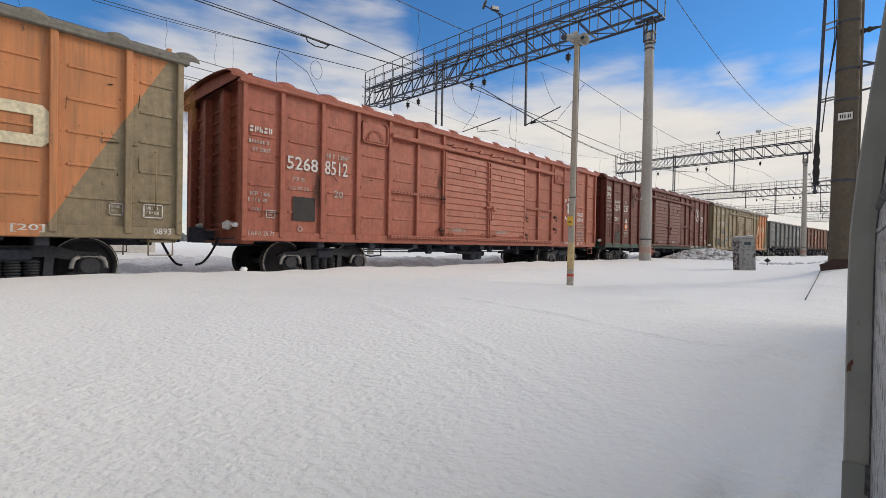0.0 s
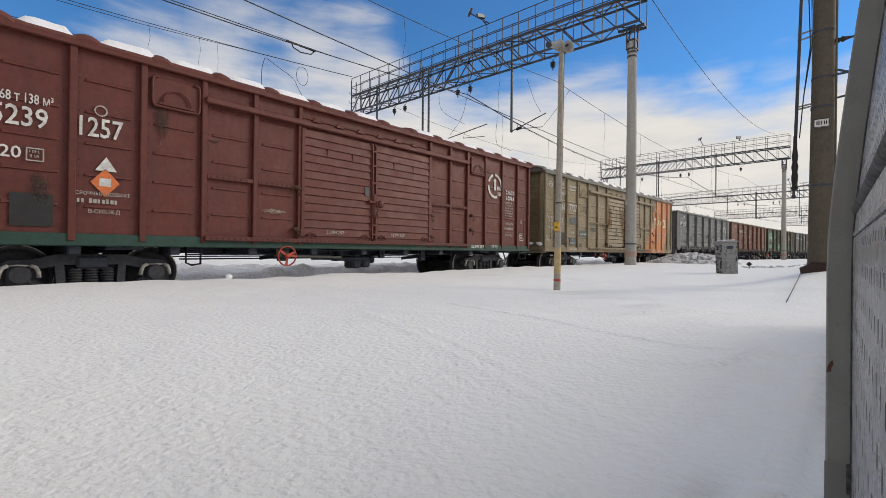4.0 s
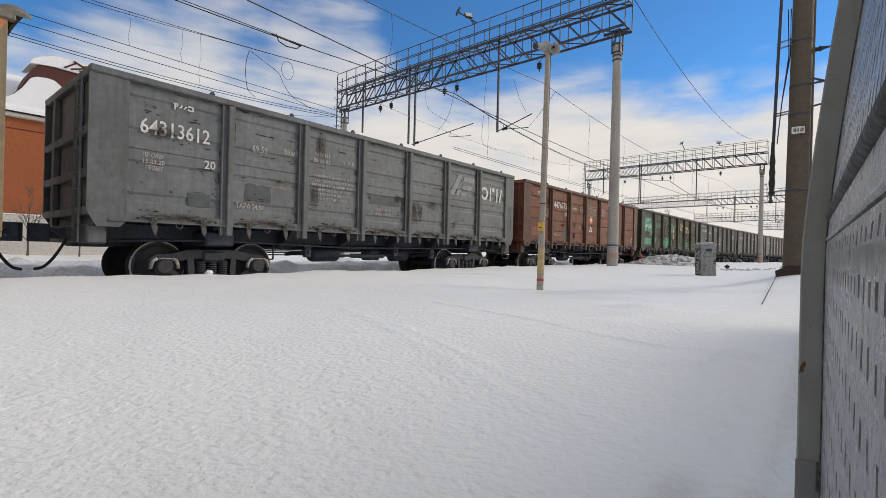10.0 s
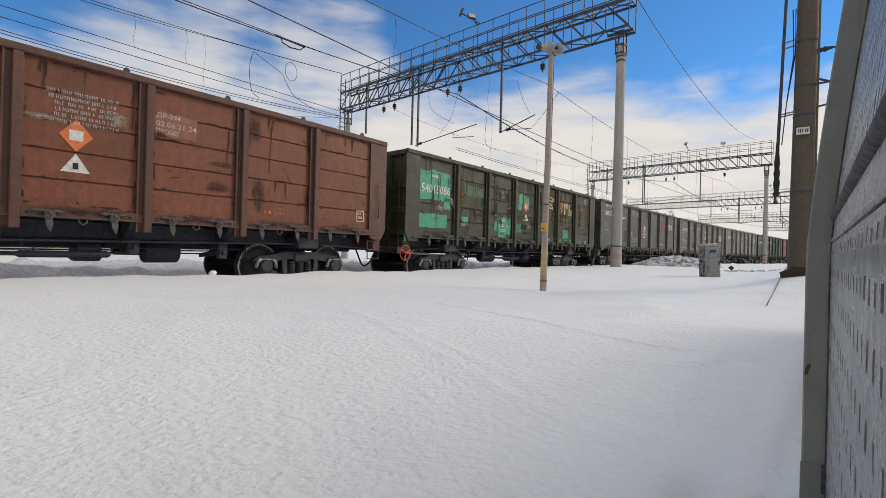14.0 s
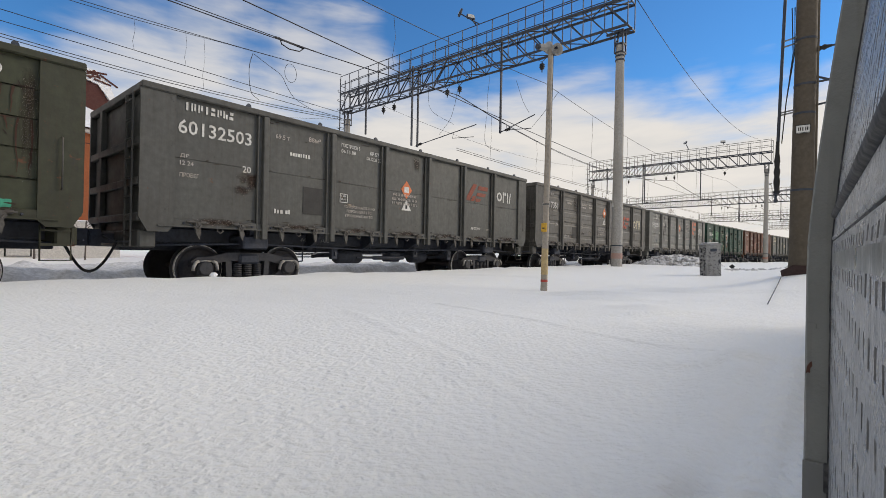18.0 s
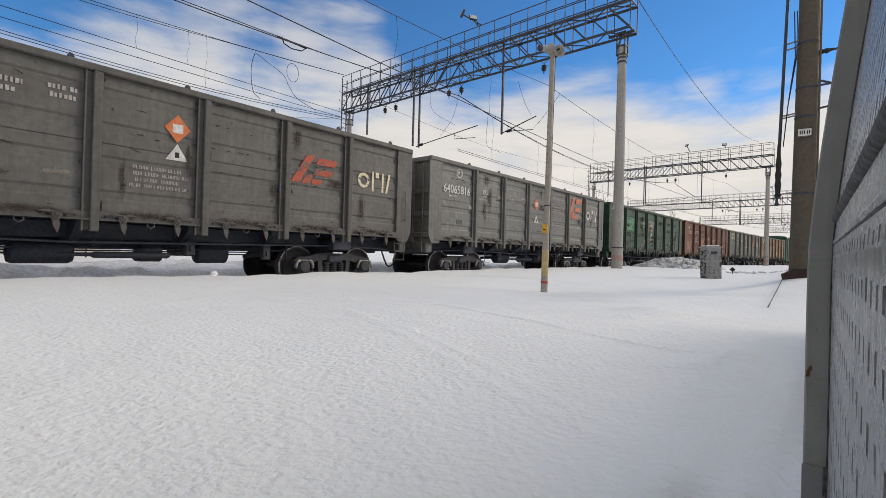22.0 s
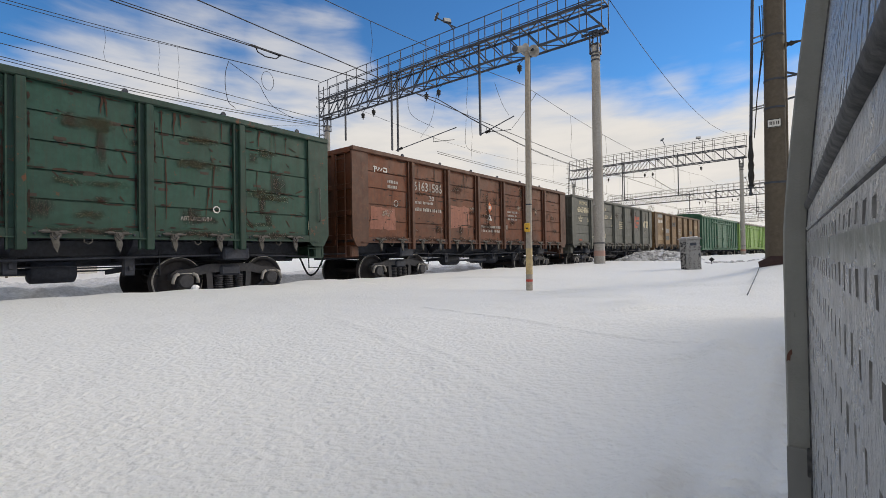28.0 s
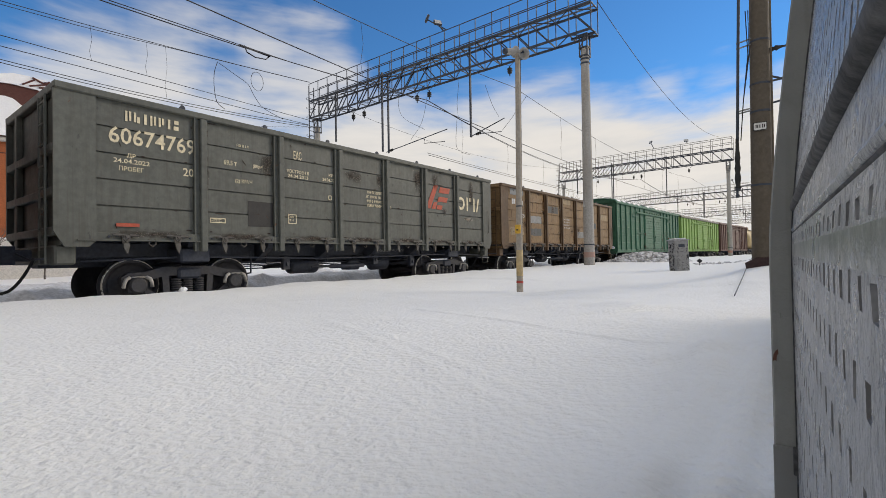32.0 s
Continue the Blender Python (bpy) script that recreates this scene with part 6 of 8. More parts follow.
# ---- heaped and fallen snow ----
DIRTY_SNOW = surface("dirty_snow", (0.74, 0.74, 0.75), 0.75, 0, (0.10, 0.09, 0.08), 0.85, patch=3.2, grain=12.0, shade=0.3, bump=0.6, bump_scale=20.0)
def chunk(m, x, y, z, r, rnd):
    bm = bmesh.new()
    bmesh.ops.create_icosphere(bm, subdivisions=1, radius=r)
    q = Euler((rnd.uniform(0, 6), rnd.uniform(0, 6), rnd.uniform(0, 6))).to_matrix()
    sc = Vector((rnd.uniform(0.6, 1.3), rnd.uniform(0.6, 1.2), rnd.uniform(0.45, 0.9)))
    v = []
    for p in bm.verts:
        c = q @ (p.co * rnd.uniform(0.75, 1.2))
        v.append((x + c.x * sc.x, y + c.y * sc.y, z + c.z * sc.z))
    bm.faces.ensure_lookup_table()
    m.add(v, [tuple(w.index for w in f.verts) for f in bm.faces])
    bm.free()


def heap(name, label, x0, y0, rx, ry, hgt, n, rmin, rmax, seed, base=None):
    rnd = random.Random(seed)
    m = Mesh()
    if base:
        k, ring = 26, 7
        v = [(x0, y0, snow_z(x0, y0) + hgt)]
        f = []
        for j in range(1, ring + 1):
            for i in range(k):
                a, r = math.tau * i / k, j / ring
                x, y = x0 + rx * r * math.cos(a), y0 + ry * r * math.sin(a)
                v.append((x, y, snow_z(x, y) - 0.06 + hgt * (1 - r * r) * (0.75 + 0.5 * noise.noise((x * 1.7, y * 1.7, seed)))))
        for i in range(k):
            f.append((0, 1 + i, 1 + (i + 1) % k))
            for j in range(ring - 1):
                a, b = 1 + j * k + i, 1 + j * k + (i + 1) % k
                f.append((a, a + k, b + k, b))
        m.add(v, f)
    for _ in range(n):
        a, r = rnd.uniform(0, math.tau), math.sqrt(rnd.random())
        x, y = x0 + rx * r * math.cos(a), y0 + ry * r * math.sin(a)
        chunk(m, x, y, snow_z(x, y) + hgt * (1 - r * r) * rnd.uniform(0.7, 1.05), rnd.uniform(rmin, rmax), rnd)
    tagged(new(name, m.done(name, DIRTY_SNOW)), label, "snow heap", kind="stuff")


heap("snow_heap", "heap of cleared snow lumps, soiled grey", -6.0, 27.2, 2.15, 1.6, 0.50, 900, 0.035, 0.16, 3, True)
heap("snow_clods", "scattered dirty snow clods on the bank", -1.9, 20.5, 1.1, 1.6, 0.02, 60, 0.03, 0.09, 5)
rb = random.Random(4)
ml = Mesh()
chunk(ml, -8.42, 3.86, snow_z(-8.42, 3.86) + 0.03, 0.10, rb)
tagged(new("snow_lump", ml.done("snow_lump", ICE)), "single lump of snow on the bank's edge", "snow lump")


# ---- grey steel wall beside the camera ----
def wall_x(y, z):
    """The wall's face: almost along the track, leaning away above the eye."""
    lean = 0.0 if z < 0.93 else 0.052 * ((min(z, 1.8) - 0.93) / 0.53) ** 1.25
    return 0.0325 - 0.012 * y + lean


def steel_wall():
    grey = surface("frosted_grey_paint", (0.285, 0.295, 0.308), 0.30, 0.0, (0.19, 0.195, 0.205), 0.55, patch=14.0, grain=50.0, shade=0.22, bump=0.8, bump_scale=75.0, streak=0.35, frost=0.22)
    frame_grey = surface("grey_frame_paint", (0.272, 0.277, 0.26), 0.4, 0.0, (0.17, 0.17, 0.16), 0.5, patch=9.0, shade=0.2, bump=0.3, bump_scale=120.0, chips=0.25)
    stripe = surface("smooth_grey_paint", (0.20, 0.215, 0.205), 0.3, 0.0, (0.13, 0.14, 0.135), 0.5, patch=12.0, shade=0.3, bump=0.25, frost=0.35)
    # slots take a darker, patchy grey than the sheet
    slot = surface("dark_slot", (0.15, 0.15, 0.148), 0.5, 0.1, (0.42, 0.42, 0.42), 0.8, patch=45.0, shade=0.4)
    rub = surface("frosted_rubber", (0.035, 0.035, 0.036), 0.8, 0, (0.35, 0.35, 0.35), 0.35, patch=40.0)
    w = thing("steel_wall", "frosted grey steel wall with pressed slots and a dark rubber strip", "wall", kind="structure")

    def sheet(y0, y1, z0, z1, ny, nz, dx=0.0):
        m = Mesh()
        v = [(wall_x(y0 + (y1 - y0) * i / ny, z0 + (z1 - z0) * j / nz) + dx, y0 + (y1 - y0) * i / ny, z0 + (z1 - z0) * j / nz) for j in range(nz + 1) for i in range(ny + 1)]
        m.add(v, [(j * (ny + 1) + i, j * (ny + 1) + i + 1, (j + 1) * (ny + 1) + i + 1, (j + 1) * (ny + 1) + i) for j in range(nz) for i in range(ny)])
        return m

    def slotted(name, z0, z1, rows):
        """Sheet metal with rows of pressed slots: foot, top, pitch, share of the pitch, and where the first stands."""
        m, deep = Mesh(), Mesh()
        rnd = random.Random(int(z0 * 1000))
        cuts = [z0] + [(p[1] + q[0]) / 2 for p, q in zip(rows[1:], rows)] + [z1]
        cuts = sorted(cuts)
        for (fa, fb, py, duty, first), za, zb in zip(sorted(rows), cuts, cuts[1:]):
            k0 = first - py * (int((first - 0.1) / py) + 0.5)
            ys = [0.1] + [k0 + py * i for i in range(60) if 0.1 < k0 + py * i < 1.246] + [1.25]
            for a, b in zip(ys, ys[1:]):
                if b - a < py * 0.9:
                    m.add([(wall_x(y, z), y, z) for y, z in ((a, za), (b, za), (b, zb), (a, zb))], [(0, 1, 2, 3)])
                    continue
                cy, cz = (a + b) / 2, (fa + fb) / 2 + rnd.uniform(-0.0015, 0.0015)
                hy, hz, sk = py * duty / 2 * rnd.uniform(0.6, 1.15), (fb - fa) / 2 * rnd.uniform(0.8, 1.12), rnd.uniform(-0.002, 0.002)
                o = [(a, za), (b, za), (b, zb), (a, zb)]
                q = [(cy - hy * 0.8 + sk, cz - hz), (cy + hy * 0.7 + sk, cz - hz * 0.95), (cy + hy * 0.95 - sk, cz + hz * 0.9), (cy - hy * 0.9 - sk, cz + hz)]
                v = [(wall_x(y, z), y, z) for y, z in o] + [(wall_x(y, z), y, z) for y, z in q]
                m.add(v, [(0, 1, 5, 4), (1, 2, 6, 5), (2, 3, 7, 6), (3, 0, 4, 7)])
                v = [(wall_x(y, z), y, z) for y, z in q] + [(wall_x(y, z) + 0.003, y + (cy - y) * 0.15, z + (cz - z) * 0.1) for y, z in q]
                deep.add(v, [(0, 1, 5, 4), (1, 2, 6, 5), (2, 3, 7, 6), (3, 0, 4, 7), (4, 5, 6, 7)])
        part(name, m, grey, w)
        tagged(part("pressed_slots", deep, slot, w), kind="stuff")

    slotted("lower_sheet", -0.2, 0.910, [(0.890, 0.908, 0.038, 0.46, 0.252), (0.842, 0.864, 0.043, 0.36, 0.275), (0.785, 0.809, 0.050, 0.36, 0.345), (0.722, 0.748, 0.056, 0.34, 0.30),
                                         (0.648, 0.679, 0.063, 0.34, 0.33), (0.567, 0.602, 0.070, 0.34, 0.30), (0.476, 0.516, 0.078, 0.34, 0.34), (0.375, 0.42, 0.086, 0.34, 0.30), (0.262, 0.31, 0.095, 0.34, 0.34)])
    part("stripe", sheet(0.1, 1.25, 0.910, 0.931, 10, 1), stripe, w, "smooth grey-green painted stripe")
    slotted("upper_sheet", 0.931, 0.952, [(0.9325, 0.946, 0.0365, 0.42, 0.257)])
    part("middle_sheet", sheet(0.1, 1.25, 0.952, 1.004, 14, 2), grey, w)
    slotted("top_sheet", 1.018, 2.0, [(1.03 + 0.05 * k, 1.068 + 0.05 * k, 0.030 + 0.004 * (k % 3), 0.36, 0.25 + 0.007 * (k % 4)) for k in range(19)])
    part("rear_sheet", sheet(-16.0, 0.1, -0.2, 2.7, 8, 29), grey, w)
    part("upper_wall", sheet(0.1, 1.25, 2.0, 2.7, 2, 7), grey, w)
    # unseen body added behind the wall, with a low curved roof; it dims the snow
    zs = [-0.2 + 2.9 * k / 23 for k in range(24)]
    outline = [(wall_x(0, z) + 0.012, z) for z in zs] + [(0.5, 2.86), (1.0, 2.94), (1.5, 2.97), (2.0, 2.94), (2.5, 2.86), (2.9, 2.7), (2.9, -0.2)]
    m, n = Mesh(), len(outline)
    v = [(px - 0.012 * y, y, pz) for y in (-16.0, 1.25) for px, pz in outline]
    m.add(v, [(i, (i + 1) % n, n + (i + 1) % n, n + i) for i in range(n)])
    m.add(v[:n], [tuple(range(n))]).add(v[n:], [tuple(range(n))[::-1]])
    part("body", m, grey, w)
    part("rubber_strip", Mesh().tube([(wall_x(y, 1.011) + 0.002, y, 1.011) for y in [0.02 + 1.22 * k / 30 for k in range(31)]], 0.020, 10), rub, w, "frosted black rubber strip")
    part("bead", Mesh().tube([(wall_x(y, 0.962) + 0.002, y, 0.962) for y in [0.02 + 1.22 * k / 30 for k in range(31)]], 0.009, 8), grey, w)
    part("groove", Mesh().tube([(wall_x(y, 0.9565) + 0.001, y, 0.9565) for y in [0.02 + 1.22 * k / 30 for k in range(31)]], 0.004, 6), rub, w)
    # the upright flange that ends the wall
    m = Mesh()
    zs = [-0.2 + 2.9 * k / 40 for k in range(41)]
    cut = [(-0.038, 0.0), (0.045, 0.0), (0.045, 0.05), (-0.034, 0.05), (-0.041, 0.044), (-0.041, 0.004)]
    n = len(cut)
    v = [(wall_x(1.25, z) + px, 1.252 + py, z) for z in zs for px, py in cut]
    m.add(v, [(j * n + i, j * n + (i + 1) % n, (j + 1) * n + (i + 1) % n, (j + 1) * n + i) for j in range(40) for i in range(n)])
    part("end_flange", m, frame_grey, w, "flat grey painted end flange")
    # a thin darker grey piece over the flange's lower end
    dark = surface("dark_flange_foot", (0.25, 0.255, 0.25), 0.6, 0.0, DIRT, 0.4, patch=9.0)
    part("flange_foot", Mesh().box(wall_x(1.25, 0.4) - 0.0425, wall_x(1.25, 0.4) - 0.001, 1.247, 1.2515, -0.2, 0.495, 0.001), dark, w, "darker foot of the flange")
    part("foot_clip", Mesh().box(wall_x(1.25, 0.4) - 0.008, wall_x(1.25, 0.4) + 0.004, 1.238, 1.2465, 0.44, 0.5, 0.002), rub, w)
    part("flange_seal", Mesh().tube([(wall_x(1.245, z) - 0.001, 1.246, z) for z in zs], 0.0035, 6), rub, w)
    part("rust_chip", Mesh().prism([(-0.005, -0.014), (-0.001, -0.010), (0.002, -0.012), (0.003, 0.0), (0.006, 0.004), (0.005, 0.014), (0.001, 0.010), (-0.003, 0.002)], 0.001, Matrix(((1, 0, 0, wall_x(1.25, 0.68) - 0.0345), (0, 0, 1, 1.2512), (0, 1, 0, 0.69), (0, 0, 0, 1)))),
         surface("rust_chip", (0.11, 0.05, 0.035), 0.8), w, "rusty paint chip")


steel_wall()
# unseen wall added past the flange to shade the foreground snow
side = new("wall_beside", Mesh().box(0.55, 0.85, 1.7, 5.2, -0.1, 1.5, 0.02).done("wall_beside", CONCRETE))
tagged(side, "unseen plain grey concrete wall added to shade the snow", "wall", kind="structure")


# ---- building behind the tracks ----
def brick_house():
    h = thing("brick_house", "orange-red brick house with a snow-covered roof", "house", at=pose(0, 0, 0))
    brick = surface("orange_brick", (0.36, 0.105, 0.04), 0.85, 0, (0.28, 0.09, 0.04), 0.5, patch=0.5, grain=22.0, bump=0.4)
    trim = surface("pale_trim", (0.55, 0.52, 0.48), 0.7)
    wood = surface("dark_red_boards", (0.09, 0.03, 0.024), 0.8)
    x, y0, y1 = -30.0, -14.0, 8.6
    P = Matrix(((0, 0, 1, 0), (1, 0, 0, 0), (0, 1, 0, 0), (0, 0, 0, 1)))
    part("wall", Mesh().box(x - 9, x, y0, y1, 0.0, 6.75), brick, h)
    for i in range(5):
        yy = 5.96 - 4.9 * i
        wn = part("window", Mesh().box(x - 0.01, x + 0.05, yy, yy + 0.8, 5.34, 6.35, 0.01), trim, h)
        part("pane", Mesh().box(x + 0.045, x + 0.056, yy + 0.09, yy + 0.71, 5.43, 6.26), surface("dark_pane", (0.03, 0.035, 0.04), 0.1), wn)
        part("sill", Mesh().box(x, x + 0.12, yy - 0.05, yy + 0.85, 5.28, 5.34), trim, wn)
    part("plinth", Mesh().box(x - 0.02, x + 0.12, y0, y1, -0.2, 2.1, 0.02), trim, h)
    part("plinth_snow", Mesh().box(x, x + 0.16, y0, y1, 2.1, 2.16, 0.015), ICE, h)
    part("brick_band", Mesh().box(x - 0.01, x + 0.02, y0, y1, 6.2, 6.24), wood, h)
    lamp = part("wall_lamp", Mesh().box(x, x + 0.16, 5.72, 5.92, 2.68, 2.9, 0.02), trim, h, "small white wall lamp")
    part("lamp_arm", Mesh().bar((x, 5.8, 2.95), (x + 0.12, 5.82, 2.9), 0.03), wood, lamp)
    part("cornice", Mesh().box(x - 0.1, x + 0.30, y0 - 0.3, y1 + 0.3, 6.75, 6.95, 0.04), trim, h)
    M = Matrix(((1, 0, 0, 0), (0, 0, 1, (y0 + y1) / 2), (0, 1, 0, 0), (0, 0, 0, 1)))
    part("roof", Mesh().prism([(x + 0.40, 6.95), (x - 4.5, 9.6), (x - 9.4, 6.95)], y1 - y0 + 0.6, M), wood, h)
    part("roof_snow", Mesh().prism([(x + 0.45, 6.98), (x + 0.4, 7.15), (x - 4.4, 9.9), (x - 4.5, 9.65)], y1 - y0 + 0.5, M), ICE, h)
    # boarded gables with curved shoulders, snow lying against their feet and on their tops
    for k in (0, 1):
        o = -9.8 * k
        g = [(4.0, 7.2), (4.4, 7.95), (4.75, 8.5), (5.05, 9.3), (5.3, 9.7), (5.9, 9.78), (6.9, 9.76), (7.6, 9.6), (8.0, 8.9), (8.5, 8.2), (8.6, 7.2)]
        d = part("gable", Mesh().prism([(a + o, b) for a, b in g], 2.0, P @ pose(0, 0, x - 1.5)), wood, h, "dark red boarded gable")
        low = [(3.2, 6.96), (9.2, 6.96), (8.7, 7.5), (7.6, 7.9), (6.8, 8.2), (6.15, 8.75), (5.9, 8.95), (5.6, 9.0), (5.2, 8.95), (4.98, 8.82), (4.7, 8.3), (4.4, 7.9), (3.9, 7.5)]
        part("gable_snow", Mesh().prism([(a + o, b) for a, b in low], 0.5, P @ pose(0, 0, x - 0.3)), ICE, d)
        cap = [(5.0, 9.66), (5.9, 9.76), (6.9, 9.73), (7.55, 9.58), (8.1, 8.85), (8.35, 9.0), (8.0, 9.9), (7.5, 10.26), (6.7, 10.32), (5.97, 10.31), (5.4, 10.1), (5.1, 9.9)]
        part("gable_top_snow", Mesh().prism([(a + o, b) for a, b in cap], 2.2, P @ pose(0, 0, x - 1.5)), ICE, d)
    rnd = random.Random(5)
    for i in range(9):
        yy = 6.3 + rnd.uniform(0, 1.4)
        part("roof_debris", Mesh().bar((x - 0.38, yy, 9.8 + rnd.uniform(-0.1, 0.5)), (x - 0.42, yy + rnd.uniform(0.3, 0.9), 9.75 + rnd.uniform(-0.2, 0.5)), 0.08), wood, h)


brick_house()


# ---- bare shrubs and trees ----
BARK = surface("bare_bark", (0.12, 0.10, 0.085), 0.9)


def bare_tree(x, y, z, hgt, seed, label, name="bare_tree"):
    t = thing(name, label, "tree", at=pose(x, y, z))
    rnd = random.Random(seed)
    trunk = Mesh()
    pts = [(0.02 * hgt * rnd.uniform(-1, 1) * i / 5, 0.02 * hgt * rnd.uniform(-1, 1) * i / 5, hgt * 0.75 * i / 5) for i in range(6)]
    for i in range(5):
        trunk.bar(pts[i], pts[i + 1], hgt * 0.028 * (1 - i / 6.5), sides=8)
    part("trunk", trunk, BARK, t)
    m = Mesh()

    def grow(p, d, length, w, depth):
        q = p + d * length
        m.bar(p, q, w, sides=5 if depth > 2 else 3)
        if depth == 0:
            return
        for _ in range(3 if depth > 1 else 4):
            nd = (d + Vector((rnd.uniform(-0.8, 0.8), rnd.uniform(-0.8, 0.8), rnd.uniform(-0.15, 0.6)))).normalized()
            grow(p.lerp(q, rnd.uniform(0.45, 1.0)), nd, length * rnd.uniform(0.55, 0.75), w * 0.55, depth - 1)

    for i in range(7):
        a = rnd.uniform(0, math.tau)
        k = rnd.uniform(0.35, 1.0)
        p = Vector(pts[-1]) * k
        grow(p, Vector((math.cos(a), math.sin(a), 0.9)).normalized(), hgt * 0.22, hgt * 0.010, 3)
    tagged(part("crown", m, BARK, t, "bare twiggy crown"), kind="stuff")


for k, (x, y, hgt) in enumerate(((-33.0, 84.0, 12.5), (-31.0, 96.0, 11.0), (-36.0, 110.0, 13.0), (-28.0, 130.0, 12.0), (-27.5, 4.6, 3.4), (-28.0, 6.6, 2.9))):
    bare_tree(x, y, -0.1, hgt, 20 + k, "leafless grey-brown tree beyond the yard" if hgt > 5 else "leafless shrub before the brick house")


def far_woods():
    m = Mesh()
    rnd = random.Random(2)
    for i in range(500):
        a = radians(rnd.uniform(-60, 75))
        r = rnd.uniform(520, 700)
        x, y = -math.sin(a) * r, math.cos(a) * r
        hgt = rnd.uniform(6, 13)
        m.lathe([(rnd.uniform(4, 8), 0), (rnd.uniform(4, 7), hgt * 0.5), (rnd.uniform(1.5, 4), hgt * 0.85), (0.1, hgt)], pose(x, y, -0.5), 6, False)
    tagged(new("far_woods", m.done("far_woods", surface("far_wood_grey", (0.12, 0.13, 0.14), 0.95))), "grey winter woods along the horizon", "woods", kind="stuff")


far_woods()


# ---- writing and marks on the wagons ----
BRIGHT_GREEN = wagon_paint("bright_green_patch", (0.035, 0.30, 0.19), 0.06, 0.25)
PATCH_GREY = wagon_paint("grey_patch", (0.075, 0.085, 0.09), 0.02, 0.2)
PATCH_BLUE = wagon_paint("slate_patch", (0.085, 0.10, 0.11), 0.02, 0.25)
PATCH_PINK = wagon_paint("pale_red_patch", (0.27, 0.10, 0.065), 0.05, 0.3)
PATCH_LIGHT = wagon_paint("light_grey_patch", (0.235, 0.245, 0.245), 0.05, 0.3)
PATCH_TAN = wagon_paint("tan_patch", (0.33, 0.24, 0.14), 0.1, 0.3)
PATCH_BLACK = wagon_paint("black_board", (0.022, 0.022, 0.022), 0.0, 0.2)
SALMON = surface("faded_salmon_mark", (0.55, 0.17, 0.10), 0.7, 0, (0.3, 0.16, 0.12), 0.4, patch=4.0, bump=0.05)
FADED = surface("faded_cream_print", (0.30, 0.23, 0.15), 0.75, 0, (0.12, 0.09, 0.06), 0.6, patch=6.0, bump=0.05)
BANK = surface("faded_orange_cream", (0.66, 0.47, 0.27), 0.7, 0, (0.2, 0.14, 0.08), 0.5, patch=5.0, bump=0.05)
DULL_RED = surface("dull_red_mark", (0.23, 0.055, 0.032), 0.7, 0, (0.12, 0.06, 0.05), 0.4, patch=4.0, bump=0.05)
BRAKE_RED = surface("red_wheel_paint", (0.40, 0.05, 0.03), 0.5)


def words(w, body, y0, z0, y1, z1, material=None, x=None):
    """Stencilled writing that fills the place from (y0, z0) to (y1, z1)."""
    me = text_mesh(body, 1.0, material or WHITE, 0.012)
    xs = [v.co.x for v in me.vertices]
    ys = [v.co.y for v in me.vertices]
    kx, ky = (y1 - y0) / (max(xs) - min(xs)), (z1 - z0) / (max(ys) - min(ys))
    me.transform(Matrix(((0, 0, 1, x or (1.553 if z1 < 1.17 and w["half"] > 7 else SIDE_X)), (kx, 0, 0, y0 - w["half"] - min(xs) * kx), (0, ky, 0, z0 - min(ys) * ky), (0, 0, 0, 1))))
    ob = new("lettering", me)
    ob.parent = w
    return ob


def ring(w, y, z, r, t, material, name="painted_ring", gaps=()):
    m = Mesh()
    M = Matrix(((0, 0, 1, SIDE_X), (1, 0, 0, -w["half"]), (0, 1, 0, 0), (0, 0, 0, 1)))
    n = 36
    keep = [k for k in range(n) if not any(a <= k * 10 < b for a, b in gaps)]
    spans = [(k, k + 1) for k in keep]
    if gaps:
        starts = [k for k in keep if (k - 1) % n not in keep]
        spans = [(k, next(j for j in range(k + 1, 2 * n) if j % n not in keep)) for k in starts]
    for a, b in spans:
        turns = [math.tau * k / n for k in range(a, b + 1)]
        m.prism([(y + r * math.cos(c), z + r * math.sin(c)) for c in turns] + [(y + (r - t) * math.cos(c), z + (r - t) * math.sin(c)) for c in turns[::-1]], 0.003, M)
    return part(name, m, material, w)


def ragged(w, y, z, wd, h, material, seed, name="paint_patch", label=""):
    """A brushed patch of other paint with an uneven outline."""
    rnd = random.Random(seed)
    o = []
    n = 7
    o += [(y + wd * i / n, z + rnd.uniform(-0.05, 0.05) * h) for i in range(n)]
    o += [(y + wd + rnd.uniform(-0.04, 0.04) * wd, z + h * i / 4) for i in range(4)]
    o += [(y + wd * (1 - i / n), z + h + rnd.uniform(-0.06, 0.05) * h) for i in range(n)]
    o += [(y + rnd.uniform(-0.04, 0.04) * wd, z + h * (1 - i / 4)) for i in range(4)]
    return plate(w, o, material, name, SIDE_X - 0.006, label)


GLYPHS = (((0, 0, 0.32, 1), (0.56, 0.1, 0.88, 1)), ((0, 0, 0.85, 0.4), (0.1, 0.62, 0.85, 1)), ((0.3, 0, 0.7, 1),), ((0, 0.05, 0.34, 1), (0.5, 0, 0.9, 0.6)), ((0.05, 0.03, 0.4, 0.97), (0.6, 0.3, 0.95, 0.97)))


